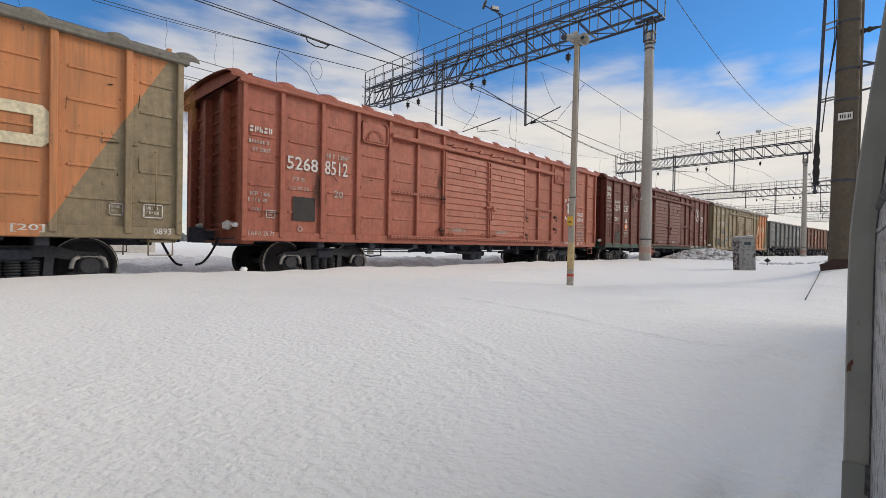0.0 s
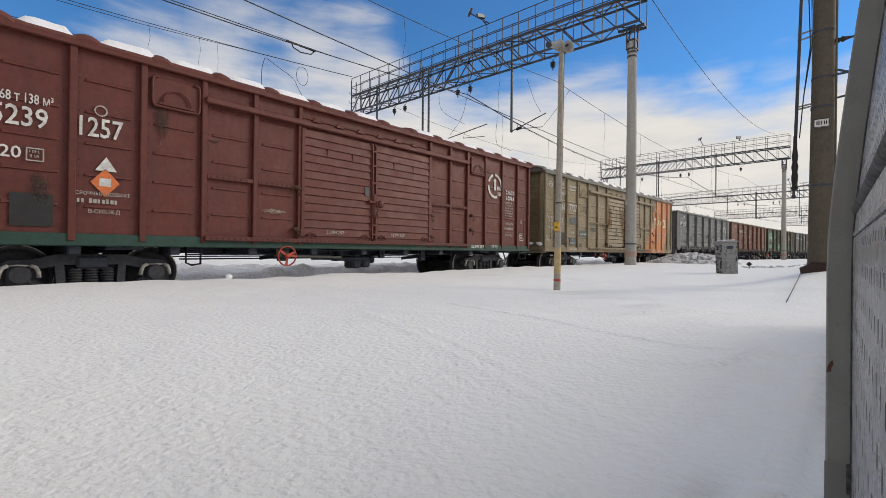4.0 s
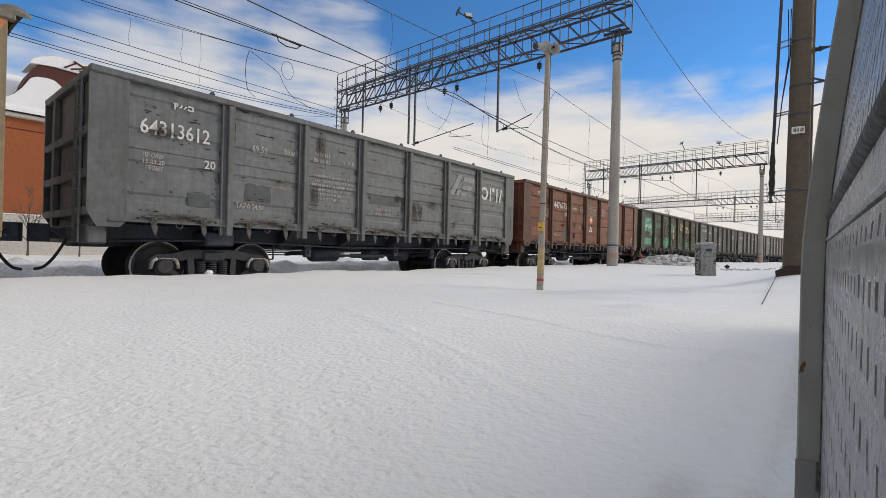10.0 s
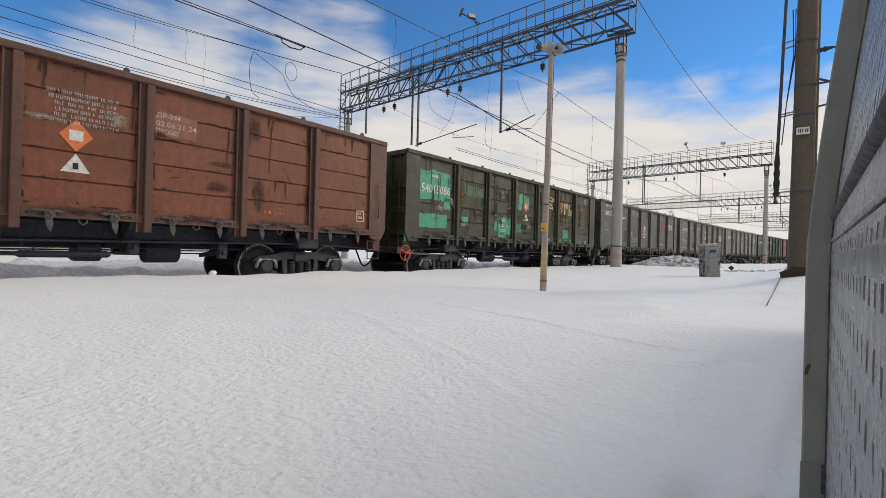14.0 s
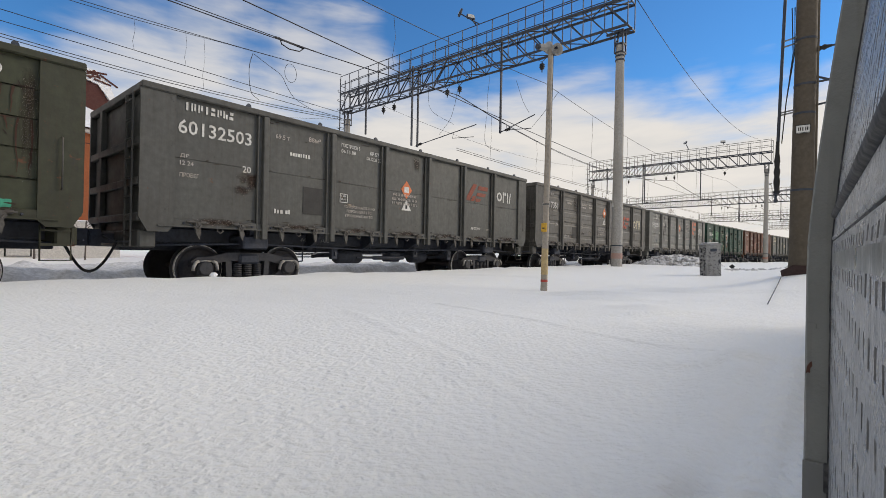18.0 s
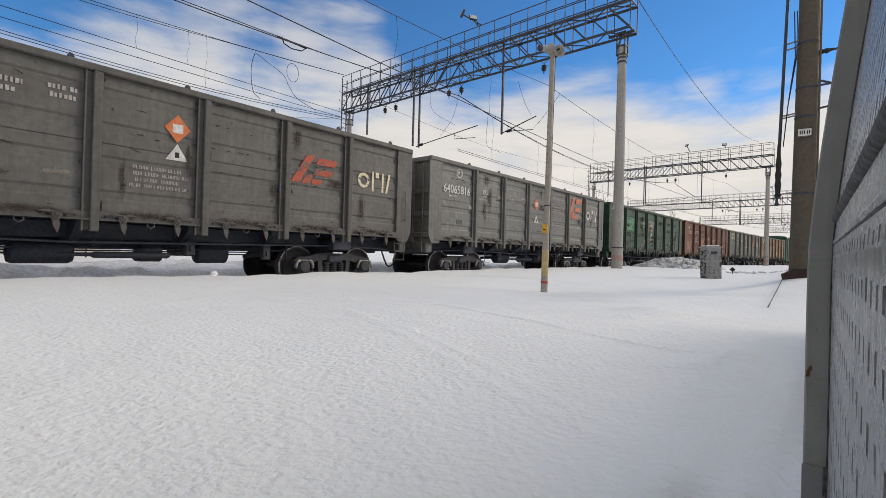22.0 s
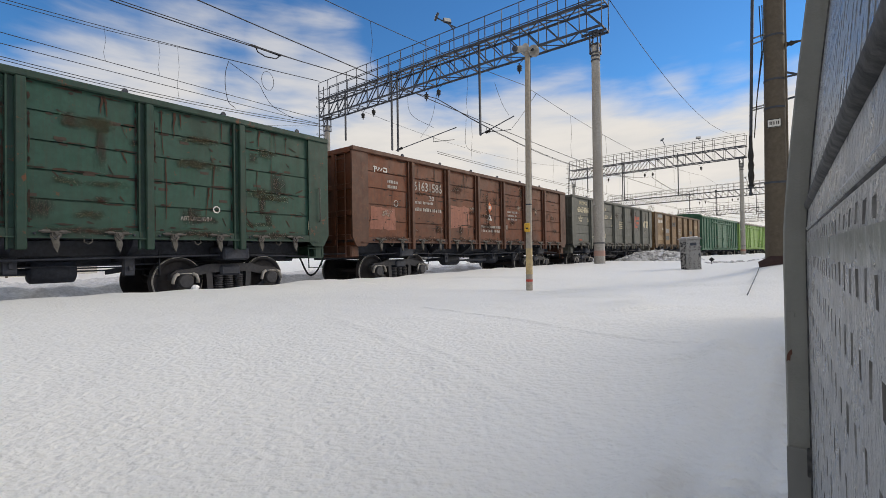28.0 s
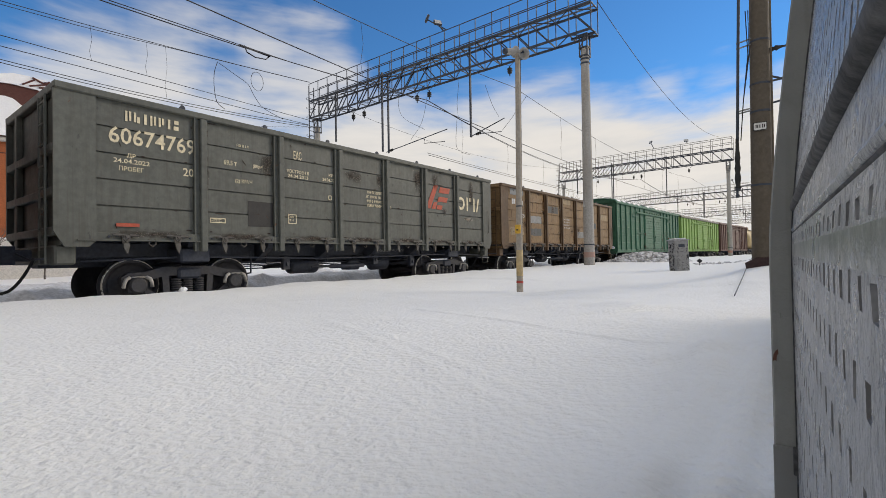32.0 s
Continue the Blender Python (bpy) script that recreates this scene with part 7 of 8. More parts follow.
def glyphs(w, y, z, wd, h, n, material, seed, name="company_block"):
    """A row of plain stencilled shapes."""
    M = Matrix(((0, 0, 1, SIDE_X), (1, 0, 0, -w["half"]), (0, 1, 0, 0), (0, 0, 0, 1)))
    step = wd / n
    for k in range(n):
        m = Mesh()
        for a, b, c, d in GLYPHS[(seed + k * 3 + k // 2) % 5]:
            m.prism(rect(y + step * k + step * 0.78 * a, z + h * b, step * 0.78 * (c - a), h * (d - b)), 0.003, M)
        part(name, m, material, w)


def operator_mark(w, y0, z0, y1, z1, material):
    """Ring, upright and slanted bars painted side by side."""
    d = (y1 - y0) / 3.0
    h = z1 - z0
    r = min(d * 0.5, h * 0.47)
    ring(w, y0 + d * 0.5, z0 + h * 0.5, r, r * 0.4, material, "mark_ring")
    plate(w, rect(y0 + d * 1.22, z0, d * 0.17, h), material, "mark_bar", SIDE_X)
    plate(w, rect(y0 + d * 1.55, z0 + h * 0.72, d * 0.3, h * 0.28), material, "mark_bar", SIDE_X)
    plate(w, rect(y0 + d * 2.12, z0, d * 0.17, h), material, "mark_bar", SIDE_X)
    plate(w, [(y0 + d * 2.48, z0), (y0 + d * 2.66, z0), (y0 + d * 2.92, z1), (y0 + d * 2.74, z1)], material, "mark_bar", SIDE_X)


def red_swoosh(w, y0, z0, y1, z1, material):
    """Slanted red bars of the owner's mark."""
    W, h = y1 - y0, z1 - z0
    P = lambda pts: plate(w, [(y0 + W * a, z0 + h * b) for a, b in pts], material, "slanted_mark", SIDE_X - 0.001)
    P([(0.0, 0.05), (0.17, 0.05), (0.50, 1.0), (0.33, 1.0)])
    P([(0.22, 0.05), (0.37, 0.05), (0.465, 0.33), (0.32, 0.33)])
    P([(0.52, 0.72), (0.95, 0.72), (1.0, 0.95), (0.58, 0.95)])
    P([(0.46, 0.36), (0.85, 0.36), (0.90, 0.56), (0.52, 0.56)])
    P([(0.42, 0.05), (0.62, 0.05), (0.68, 0.22), (0.46, 0.22)])


def swash_logo(w, y0, z0, k, material):
    """Three slanted shapes of the railway's mark, in one colour."""
    P = lambda pts: plate(w, [(y0 + k * a, z0 + k * b) for a, b in pts], material, "railway_mark", SIDE_X)
    P([(0.0, 0.64), (0.38, 0.64), (0.46, 0.57), (0.46, 0.36), (0.38, 0.29), (0.27, 0.29), (0.27, 0.42), (0.32, 0.44), (0.32, 0.51), (0.22, 0.51), (0.22, 0.0), (0.08, 0.0), (0.08, 0.51), (0.0, 0.51)])
    P([(0.48, 0.20), (0.72, 0.44), (0.72, 0.56), (0.86, 0.56), (0.86, 0.40), (0.62, 0.20)])
    P([(0.92, 0.20), (1.18, 0.50), (1.34, 0.50), (1.06, 0.20)])
    P([(1.38, 0.12), (1.9, 0.12), (1.98, 0.20), (1.98, 0.56), (1.9, 0.64), (1.42, 0.64), (1.42, 0.50), (1.82, 0.50), (1.82, 0.26), (1.5, 0.26), (1.5, 0.36), (1.38, 0.36)])


def brake_wheel(w, y, z, r=0.21):
    c = y - w["half"]
    m = Mesh().tube([(1.56, c + r * math.cos(a), z + r * math.sin(a)) for a in [math.tau * k / 24 for k in range(25)]], 0.034, 6)
    for k in range(3):
        a = math.radians(-95 + 120 * k)
        m.bar((1.57, c, z), (1.56, c + r * math.cos(a), z + r * math.sin(a)), 0.016, 0.05, up=(0, 1, 0))
    m.lathe([(0.02, -0.03), (0.055, -0.02), (0.055, 0.02), (0.02, 0.03)], pose(1.57, c, z, 0, 90, 0), 12).bar((1.0, c, z), (1.56, c, z), 0.04, sides=6)
    m.bar((1.55, c + 0.05, z), (1.55, c + r, z), 0.05)
    part("hand_brake_wheel", m, BRAKE_RED, w, "red hand-brake wheel")
    part("brake_bracket", Mesh().box(1.36, 1.40, c - 0.16, c + 0.13, z - 0.02, 1.0, 0.01).bar((1.38, c + 0.13, z), (1.30, c + 1.6, z - 0.04), 0.05), HOOK, w)


def stroke(w, pts, wd, material, name):
    """A painted line along a run of points on the side."""
    m = Mesh()
    for (ya, za), (yb, zb) in zip(pts, pts[1:]):
        m.bar((SIDE_X, ya - w["half"], za), (SIDE_X, yb - w["half"], zb), wd, 0.006, up=(1, 0, 0))
    return part(name, m, material, w)


def scrape(w, y, z, wd, h, seed, x, material=None, count=34):
    """A worn place where the paint has come off in slivers."""
    rnd = random.Random(seed)
    m = Mesh()
    M = Matrix(((0, 0, 1, x), (1, 0, 0, -w["half"]), (0, 1, 0, 0), (0, 0, 0, 1)))
    for k in range(count):
        cy, cz = rnd.gauss(y, wd * 0.3), rnd.gauss(z, h * 0.3)
        a, b = rnd.uniform(0.01, 0.09) * (1 if k % 4 else 2), rnd.uniform(0.006, 0.03)
        o = [(cy + a * math.cos(q) * rnd.uniform(0.5, 1.1), cz + b * math.sin(q) * rnd.uniform(0.5, 1.1)) for q in [math.tau * i / 7 for i in range(7)]]
        m.prism(o, 0.002, M)
    tagged(part("scraped_paint", m, material or PATCH_GREY, w, "places where the paint is scraped off"), kind="stuff")


def board(w, y0, z0, y1, z1):
    plate(w, rect(y0, z0, y1 - y0, z1 - z0), PATCH_BLACK, "chalk_board", SIDE_X - 0.004, "blank black chalking board")


def frame_box(w, y, z, wd, h, material=None):
    """A small stencilled square with lines in it."""
    t = 0.018
    for o in (rect(y, z, wd, t), rect(y, z + h - t, wd, t), rect(y, z, t, h), rect(y + wd - t, z, t, h)):
        plate(w, o, material or PALE, "stencil_line", SIDE_X, t=0.003)
    bars(w, y + 0.03, z + h * 0.62, wd - 0.06, 2, h * 0.2, h * 0.14, material)


def ring_mark(w, y, z, r, material):
    """Broken ring with an upright stroke, and words beside it as plain blocks."""
    ring(w, y, z, r, r * 0.2, material, "company_ring", ((90, 110), (160, 180), (290, 360)))
    plate(w, [(y - r * 0.12, z - r * 0.35), (y + r * 0.14, z - r * 0.35), (y + r * 0.14, z + r * 0.55), (y - r * 0.02, z + r * 0.62), (y - r * 0.25, z + r * 0.42), (y - r * 0.12, z + r * 0.34)], material, "company_stroke", SIDE_X)
    for row in (0, 1):
        glyphs(w, y + r * 0.32, z - r * (0.30 + 0.46 * row), r * 0.92, r * 0.32, 3, material, row * 2)
        glyphs(w, y + r * 1.62, z - r * (0.50 + 0.48 * row), r * 1.3, r * 0.34, 5, material, 1 + row * 2)


def mark_boxes():
    b1, b2, b3, b4 = boxes
    # orange and olive wagon, its far end
    swash_logo(b1, 11.44, 2.14, 1.2, CREAM)
    words(b1, "[20]", 13.38, 1.01, 13.76, 1.13)
    frame_box(b1, 15.05, 1.30, 0.3, 0.24, WHITE)
    frame_box(b1, 14.56, 1.32, 0.2, 0.2)
    words(b1, "0893", 15.2, 1.02, 15.48, 1.13)
    # brick-red wagon
    w = b2
    glyphs(w, 0.16, 3.15, 0.5, 0.12, 5, WHITE, 1, "owner_block")
    bars(w, 0.12, 2.92, 0.54, 1, 0.08, 0.04)
    words(w, "09 2007", 0.22, 2.76, 0.60, 2.85, PALE)
    words(w, "5268", 0.97, 2.50, 1.72, 2.79)
    words(w, "8512", 1.90, 2.49, 2.52, 2.81)
    words(w, "68 т  138м³", 1.93, 2.87, 2.56, 2.99, PALE)
    words(w, "20", 2.15, 1.98, 2.40, 2.14, PALE)
    words(w, "ПР 25", 1.12, 2.26, 1.40, 2.34, PALE)
    words(w, "12 07 25", 1.08, 2.06, 1.50, 2.14, PALE)
    board(w, 1.12, 1.40, 1.66, 1.92)
    words(w, "КР 366", 0.18, 1.86, 0.60, 1.95, PALE)
    bars(w, 0.14, 1.74, 0.5, 1, 0.07, 0.03)
    bars(w, 0.22, 1.55, 0.24, 1, 0.07, 0.03)
    frame_box(w, 0.52, 1.42, 0.2, 0.17)
    words(w, "ТАРА 25.7т", 0.12, 1.05, 0.70, 1.15, PALE)
    ring(w, 1.30, 1.22, 0.06, 0.02, PALE)
    ring_mark(w, 13.22, 2.44, 0.45, WHITE)
    bars(w, 13.86, 1.86, 0.86, 7, 0.06, 0.055)
    bars(w, 14.0, 1.20, 0.6, 1, 0.05, 0.04)
    words(w, "52688512", 12.74, 1.04, 13.58, 1.14)
    words(w, "20", 13.96, 1.03, 14.14, 1.13)
    words(w, "S", 14.32, 1.05, 14.41, 1.14)
    for y in (6.07, 8.28):
        words(w, "52688512", y, 1.325, y + 0.70, 1.425, PALE, DOOR_X)
    # maroon wagon
    w = b3
    for z in (3.58, 3.32):
        glyphs(w, 0.14, z, 0.46, 0.2, 3, WHITE, 1, "owner_block")
    words(w, "14.03.2008", 0.16, 3.05, 0.64, 3.14, PALE)
    bars(w, 0.16, 3.20, 0.48, 1, 0.08, 0.04)
    words(w, "КР 2348", 0.18, 2.84, 0.58, 2.93, PALE)
    words(w, "15.10.2021", 0.18, 2.66, 0.66, 2.75, PALE)
    words(w, "15.10.2024", 0.20, 2.40, 0.66, 2.49, PALE)
    words(w, "ПРОБЕГ", 0.24, 2.22, 0.56, 2.31, PALE)
    words(w, "68 т 138 м³", 1.00, 3.05, 1.60, 3.20)
    words(w, "5239", 0.90, 2.70, 1.54, 3.00)
    words(w, "1257", 1.92, 2.70, 2.51, 3.02)
    ring(w, 2.2, 3.14, 0.09, 0.02, PALE)
    words(w, "20", 1.00, 2.22, 1.24, 2.40)
    frame_box(w, 1.29, 2.20, 0.21, 0.20)
    board(w, 1.12, 1.23, 1.61, 1.72)
    plate(w, [(2.13, 2.17), (2.43, 2.17), (2.28, 2.40)], WHITE, "warning_triangle", label="white warning triangle")
    plate(w, diamond(2.27, 1.98, 0.20), ORANGE, "hazard_diamond", label="orange warning diamond")
    plate(w, rect(2.19, 1.92, 0.16, 0.13), WHITE, "diamond_mark", SIDE_X + 0.002)
    words(w, "СРОЧНЫЙ ВОЗВРАТ", 1.88, 1.76, 2.62, 1.84, PALE)
    bars(w, 1.9, 1.63, 0.7, 1, 0.08, 0.04)
    words(w, "В-СИБ.Ж.Д", 2.05, 1.46, 2.48, 1.54, PALE)
    ring_mark(w, 13.32, 3.16, 0.42, WHITE)
    words(w, "СОБСТВЕННИК", 13.91, 2.62, 14.40, 2.69, PALE)
    bars(w, 13.92, 2.53, 0.56, 5, 0.05, 0.04)
    words(w, "ПРИПИСАН", 13.99, 1.86, 14.45, 1.96, PALE)
    bars(w, 13.87, 1.70, 0.7, 1, 0.09, 0.04)
    words(w, "В-СИБ.Ж.Д", 13.97, 1.46, 14.43, 1.55, PALE)
    frame_box(w, 14.9, 1.34, 0.27, 0.25, WHITE)
    ring(w, 14.99, 2.02, 0.06, 0.018, PALE)
    words(w, "52391257", 12.0, 1.03, 12.69, 1.13)
    words(w, "[20]", 13.13, 1.04, 13.45, 1.14)
    for y in (6.5, 8.5):
        words(w, "52391257", y, 1.29, y + 0.5, 1.37, PALE, DOOR_X)
    plate(w, rect(7.62, 2.28, 0.13, 0.22), PATCH_GREY, "tin_label", DOOR_X + 0.003)
    brake_wheel(w, 5.53, 0.78)
    # olive wagon
    w = b4
    ring(w, 0.49, 3.68, 0.13, 0.022, WHITE)
    bars(w, 0.39, 3.66, 0.2, 1, 0.07, 0.02, WHITE, "emblem_bar")
    glyphs(w, 1.21, 3.72, 0.38, 0.14, 3, WHITE, 2, "owner_block")
    bars(w, 1.24, 3.58, 0.34, 1, 0.07, 0.04, WHITE)
    words(w, "68 т", 1.09, 3.32, 1.29, 3.42)
    words(w, "138 м³", 1.42, 3.34, 1.72, 3.45)
    words(w, "5261", 1.06, 2.70, 1.65, 2.98)
    words(w, "7727", 2.05, 2.70, 2.72, 3.00)
    words(w, "20", 1.27, 2.17, 1.50, 2.35)
    bars(w, 2.0, 3.72, 0.72, 2, 0.08, 0.05, WHITE)
    words(w, "ПОСТРОЕН 22", 0.24, 2.30, 0.74, 2.39)
    words(w, "20.06.12", 0.32, 2.16, 0.66, 2.25)
    words(w, "КР", 0.44, 2.00, 0.56, 2.09)
    words(w, "20.06.25", 0.32, 1.88, 0.67, 1.97)
    words(w, "ГО-4", 0.17, 1.50, 0.38, 1.58)
    words(w, "05.21", 0.16, 1.39, 0.38, 1.47)
    board(w, 1.07, 1.24, 1.66, 1.76)
    ragged(w, 2.16, 2.14, 0.55, 0.30, PATCH_BLUE, 1)
    words(w, "ПРОБЕГ", 2.24, 1.74, 2.54, 1.82)
    ragged(w, 2.12, 1.24, 0.52, 0.32, PATCH_BLUE, 2)
    words(w, "ПР 4", 2.28, 1.44, 2.50, 1.52)
    words(w, "16.05.21-24", 2.14, 1.30, 2.62, 1.39)
    words(w, "ТАРА 26.00т", 2.02, 1.02, 2.78, 1.11)
    ragged(w, 2.94, 1.62, 0.84, 0.29, PATCH_BLUE, 3)
    words(w, "СОБСТВЕННИК", 3.08, 1.70, 3.66, 1.79)
    bars(w, 3.2, 1.46, 0.4, 1, 0.07, 0.04)
    ragged(w, 2.97, 1.17, 0.27, 0.15, PATCH_BLUE, 4)
    bars(w, 2.98, 1.05, 0.5, 1, 0.07, 0.04)
    for k in range(3):
        ring(w, 3.22 + 0.2 * k, 2.86, 0.13, 0.02, PATCH_GREY, "chalk_mark")
    plate(w, diamond(9.21, 2.31, 0.18), RED_MARK, "hazard_diamond", DOOR_X + 0.003)
    plate(w, rect(9.12, 2.25, 0.18, 0.12), WHITE, "diamond_mark", DOOR_X + 0.006)
    plate(w, [(9.07, 1.95), (9.36, 1.95), (9.21, 2.15)], WHITE, "warning_triangle", DOOR_X + 0.003)
    for y in (6.59, 8.36):
        words(w, "52617727", y, 1.31, y + 0.47, 1.40, PALE, DOOR_X)
    scrape(w, 9.52, 2.28, 0.36, 0.42, 5, DOOR_X + 0.001)
    scrape(w, 6.84, 1.80, 0.34, 0.16, 6, DOOR_X + 0.001)
    scrape(w, 6.88, 2.05, 0.10, 0.2, 7, DOOR_X + 0.001)
    scrape(w, 4.35, 2.0, 0.4, 0.16, 8, SIDE_X)
    swash_logo(w, 12.45, 2.36, 1.02, CREAM)
    bars(w, 13.1, 2.04, 0.5, 1, 0.09, 0.05)
    bars(w, 12.98, 1.86, 0.8, 1, 0.09, 0.05)
    bars(w, 13.15, 1.68, 0.45, 1, 0.08, 0.05)
    words(w, "52617727", 12.01, 1.03, 12.68, 1.14)
    words(w, "[20]", 13.22, 1.02, 13.54, 1.12)
    frame_box(w, 15.22, 1.14, 0.28, 0.2)
    ring(w, 14.8, 1.12, 0.05, 0.016, WHITE)
    brake_wheel(w, 5.52, 0.78)


def mark_gondolas():
    g5, g6, g7, g8, g9, g10, g11, g12, g13, g14 = gons
    w = g5
    swash_logo(w, 1.26, 3.36, 0.18, WHITE)
    words(w, "64313612", 0.74, 2.83, 1.92, 3.10)
    words(w, "ПР ОА24", 0.79, 2.42, 1.12, 2.50, PALE)
    words(w, "15.03.20", 0.80, 2.31, 1.14, 2.39, PALE)
    words(w, "ПРОБЕГ", 0.84, 2.20, 1.12, 2.28, PALE)
    words(w, "20", 1.83, 2.36, 2.04, 2.52)
    words(w, "69.5т", 2.78, 2.86, 3.12, 3.00, PALE)
    words(w, "88м³", 3.50, 2.92, 3.84, 3.05, PALE)
    words(w, "09.06.05", 4.27, 2.88, 4.74, 2.98, PALE)
    bars(w, 4.25, 3.04, 0.5, 1, 0.09, 0.04)
    words(w, "19.05.8", 5.08, 2.95, 5.45, 3.05, PALE)
    words(w, "ТАРА 24.5т", 2.46, 1.66, 3.06, 1.78, PALE)
    ragged(w, 2.66, 1.82, 0.56, 0.36, PATCH_GREY, 11)
    ragged(w, 1.55, 1.63, 0.40, 0.24, PATCH_GREY, 12)
    ragged(w, 6.0, 2.08, 1.1, 0.22, PATCH_GREY, 13)
    bars(w, 4.2, 2.55, 1.35, 6, 0.06, 0.045, PALE)
    bars(w, 6.15, 1.92, 0.7, 2, 0.07, 0.05, PALE)
    red_swoosh(w, 9.3, 2.65, 10.65, 3.38, PATCH_LIGHT)
    operator_mark(w, 11.0, 2.68, 12.4, 3.16, WHITE)
    w = g6
    swash_logo(w, 1.18, 3.29, 0.24, WHITE)
    words(w, "ПОСТР 5", 1.42, 3.08, 1.80, 3.17, PALE)
    words(w, "22 10 11", 1.42, 2.95, 1.80, 3.04, PALE)
    frame_box(w, 1.80, 2.56, 0.32, 0.22)
    words(w, "02.05.21", 1.70, 2.44, 2.08, 2.52, PALE)
    words(w, "54476775", 2.40, 2.88, 3.80, 3.16)
    words(w, "20", 3.55, 2.58, 3.80, 2.74)
    words(w, "69.5 т", 4.40, 2.92, 4.86, 3.05)
    words(w, "КР", 5.14, 3.06, 5.3, 3.14, PALE)
    words(w, "22 10 23", 4.94, 2.93, 5.46, 3.02, PALE)
    words(w, "ТАРА 24.1т", 2.55, 1.66, 3.18, 1.77, PALE)
    ragged(w, 3.44, 1.55, 0.44, 0.42, PATCH_GREY, 21)
    ragged(w, 0.72, 1.62, 0.8, 0.34, PATCH_PINK, 22)
    ring(w, 5.22, 2.13, 0.08, 0.02, PALE)
    bars(w, 6.08, 3.20, 1.05, 6, 0.055, 0.035, PALE)
    hazard(w, 6.46, 2.58)
    ragged(w, 7.54, 2.84, 0.74, 0.42, PATCH_PINK, 23)
    words(w, "ДР-394", 7.58, 3.14, 7.98, 3.24, PALE)
    words(w, "02.06.21 24", 7.58, 3.00, 8.26, 3.10, PALE)
    words(w, "ПРОБЕГ", 7.58, 2.87, 7.98, 2.96, PALE)
    frame_box(w, 12.17, 1.60, 0.24, 0.28, CREAM)
    bars(w, 9.6, 1.60, 0.6, 1, 0.07, 0.04, ORANGE)
    w = g7
    ragged(w, 0.56, 2.46, 1.46, 0.86, BRIGHT_GREEN, 31, label="bright green repaint patch")
    words(w, "54015086", 0.68, 2.64, 1.98, 2.90)
    bars(w, 1.1, 3.12, 0.5, 1, 0.08, 0.04, WHITE)
    ragged(w, 0.02, 1.18, 0.46, 0.42, BRIGHT_GREEN, 32)
    ragged(w, 0.60, 1.60, 1.25, 0.42, BRIGHT_GREEN, 33)
    ragged(w, 0.04, 2.40, 0.18, 0.44, BRIGHT_GREEN, 34)
    ragged(w, 1.7, 2.2, 0.3, 0.35, BRIGHT_GREEN, 35)
    ragged(w, 2.6, 1.75, 0.35, 0.3, BRIGHT_GREEN, 43)
    ragged(w, 2.75, 2.75, 1.1, 0.35, wagon_paint("dull_green_patch", (0.05, 0.12, 0.07), 0.1, 0.3), 44)
    ragged(w, 4.72, 1.58, 0.84, 0.60, BRIGHT_GREEN, 36)
    words(w, "ПР 832", 4.85, 2.02, 5.2, 2.11)
    words(w, "29.03.21 2024", 4.76, 1.84, 5.44, 1.94)
    words(w, "ПРОБЕГ", 4.85, 1.66, 5.2, 1.75)
    ragged(w, 4.46, 1.68, 0.17, 0.34, BRIGHT_GREEN, 37)
    words(w, "ПОСТРОЕН", 4.71, 3.02, 5.12, 3.12, PALE)
    words(w, "2011", 4.88, 2.86, 5.1, 2.95, PALE)
    ragged(w, 5.90, 2.55, 0.46, 0.62, BRIGHT_GREEN, 38)
    ragged(w, 6.45, 2.62, 0.40, 0.50, BRIGHT_GREEN, 39)
    ragged(w, 5.86, 1.70, 0.42, 0.32, BRIGHT_GREEN, 40)
    ragged(w, 4.72, 1.45, 0.5, 0.12, BRIGHT_GREEN, 41)
    hazard(w, 6.62, 2.72, 0.95)
    stroke(w, [(8.18, 3.05), (8.32, 3.31), (8.92, 3.22), (8.77, 3.12), (8.30, 3.17)], 0.055, BANK, "bank_stripe")
    stroke(w, [(8.24, 3.06), (8.74, 2.99), (8.64, 2.92), (8.26, 2.98)], 0.05, BANK, "bank_stripe")
    stroke(w, [(8.18, 3.05), (8.34, 2.86), (8.84, 2.80), (8.72, 2.92)], 0.055, BANK, "bank_stripe")
    for k, (a, b) in enumerate(((9.42, 9.78), (9.86, 10.24), (10.32, 10.68))):
        z0, z1 = 2.64, 3.14
        plate(w, rect(a, z0, 0.13, z1 - z0), BANK, "bank_block", SIDE_X)
        plate(w, rect(a + 0.18, z0 + (0.0, 0.28, 0.0)[k], 0.17, (0.5, 0.22, 0.26)[k]), BANK, "bank_block", SIDE_X)
    glyphs(w, 11.18, 2.94, 0.68, 0.13, 7, FADED, 1, "owner_block")
    bars(w, 9.76, 2.44, 0.6, 4, 0.06, 0.05, FADED)
    bars(w, 11.58, 2.40, 0.62, 3, 0.06, 0.05, FADED)
    bars(w, 8.16, 2.46, 0.6, 3, 0.06, 0.05, FADED)
    ring(w, 12.05, 3.42, 0.1, 0.02, WHITE)
    ragged(w, 9.80, 1.60, 0.50, 0.38, BRIGHT_GREEN, 42)
    for k in range(10):
        ragged(w, 7.4 + 0.52 * k, 1.43, 0.2, 0.12, BRIGHT_GREEN, 50 + k)
    frame_box(w, 12.75, 1.32, 0.3, 0.25, BRIGHT_GREEN)
    brake_wheel(w, 0.05, 0.83)
    scrape(w, 9.95, 2.9, 1.0, 0.5, 9, SIDE_X + 0.006, DARK_GREEN, 40)
    scrape(w, 8.55, 3.05, 0.6, 0.4, 10, SIDE_X + 0.006, DARK_GREEN, 16)
    scrape(w, 7.6, 2.2, 6.0, 1.2, 14, SIDE_X - 0.001, CHIP, 90)
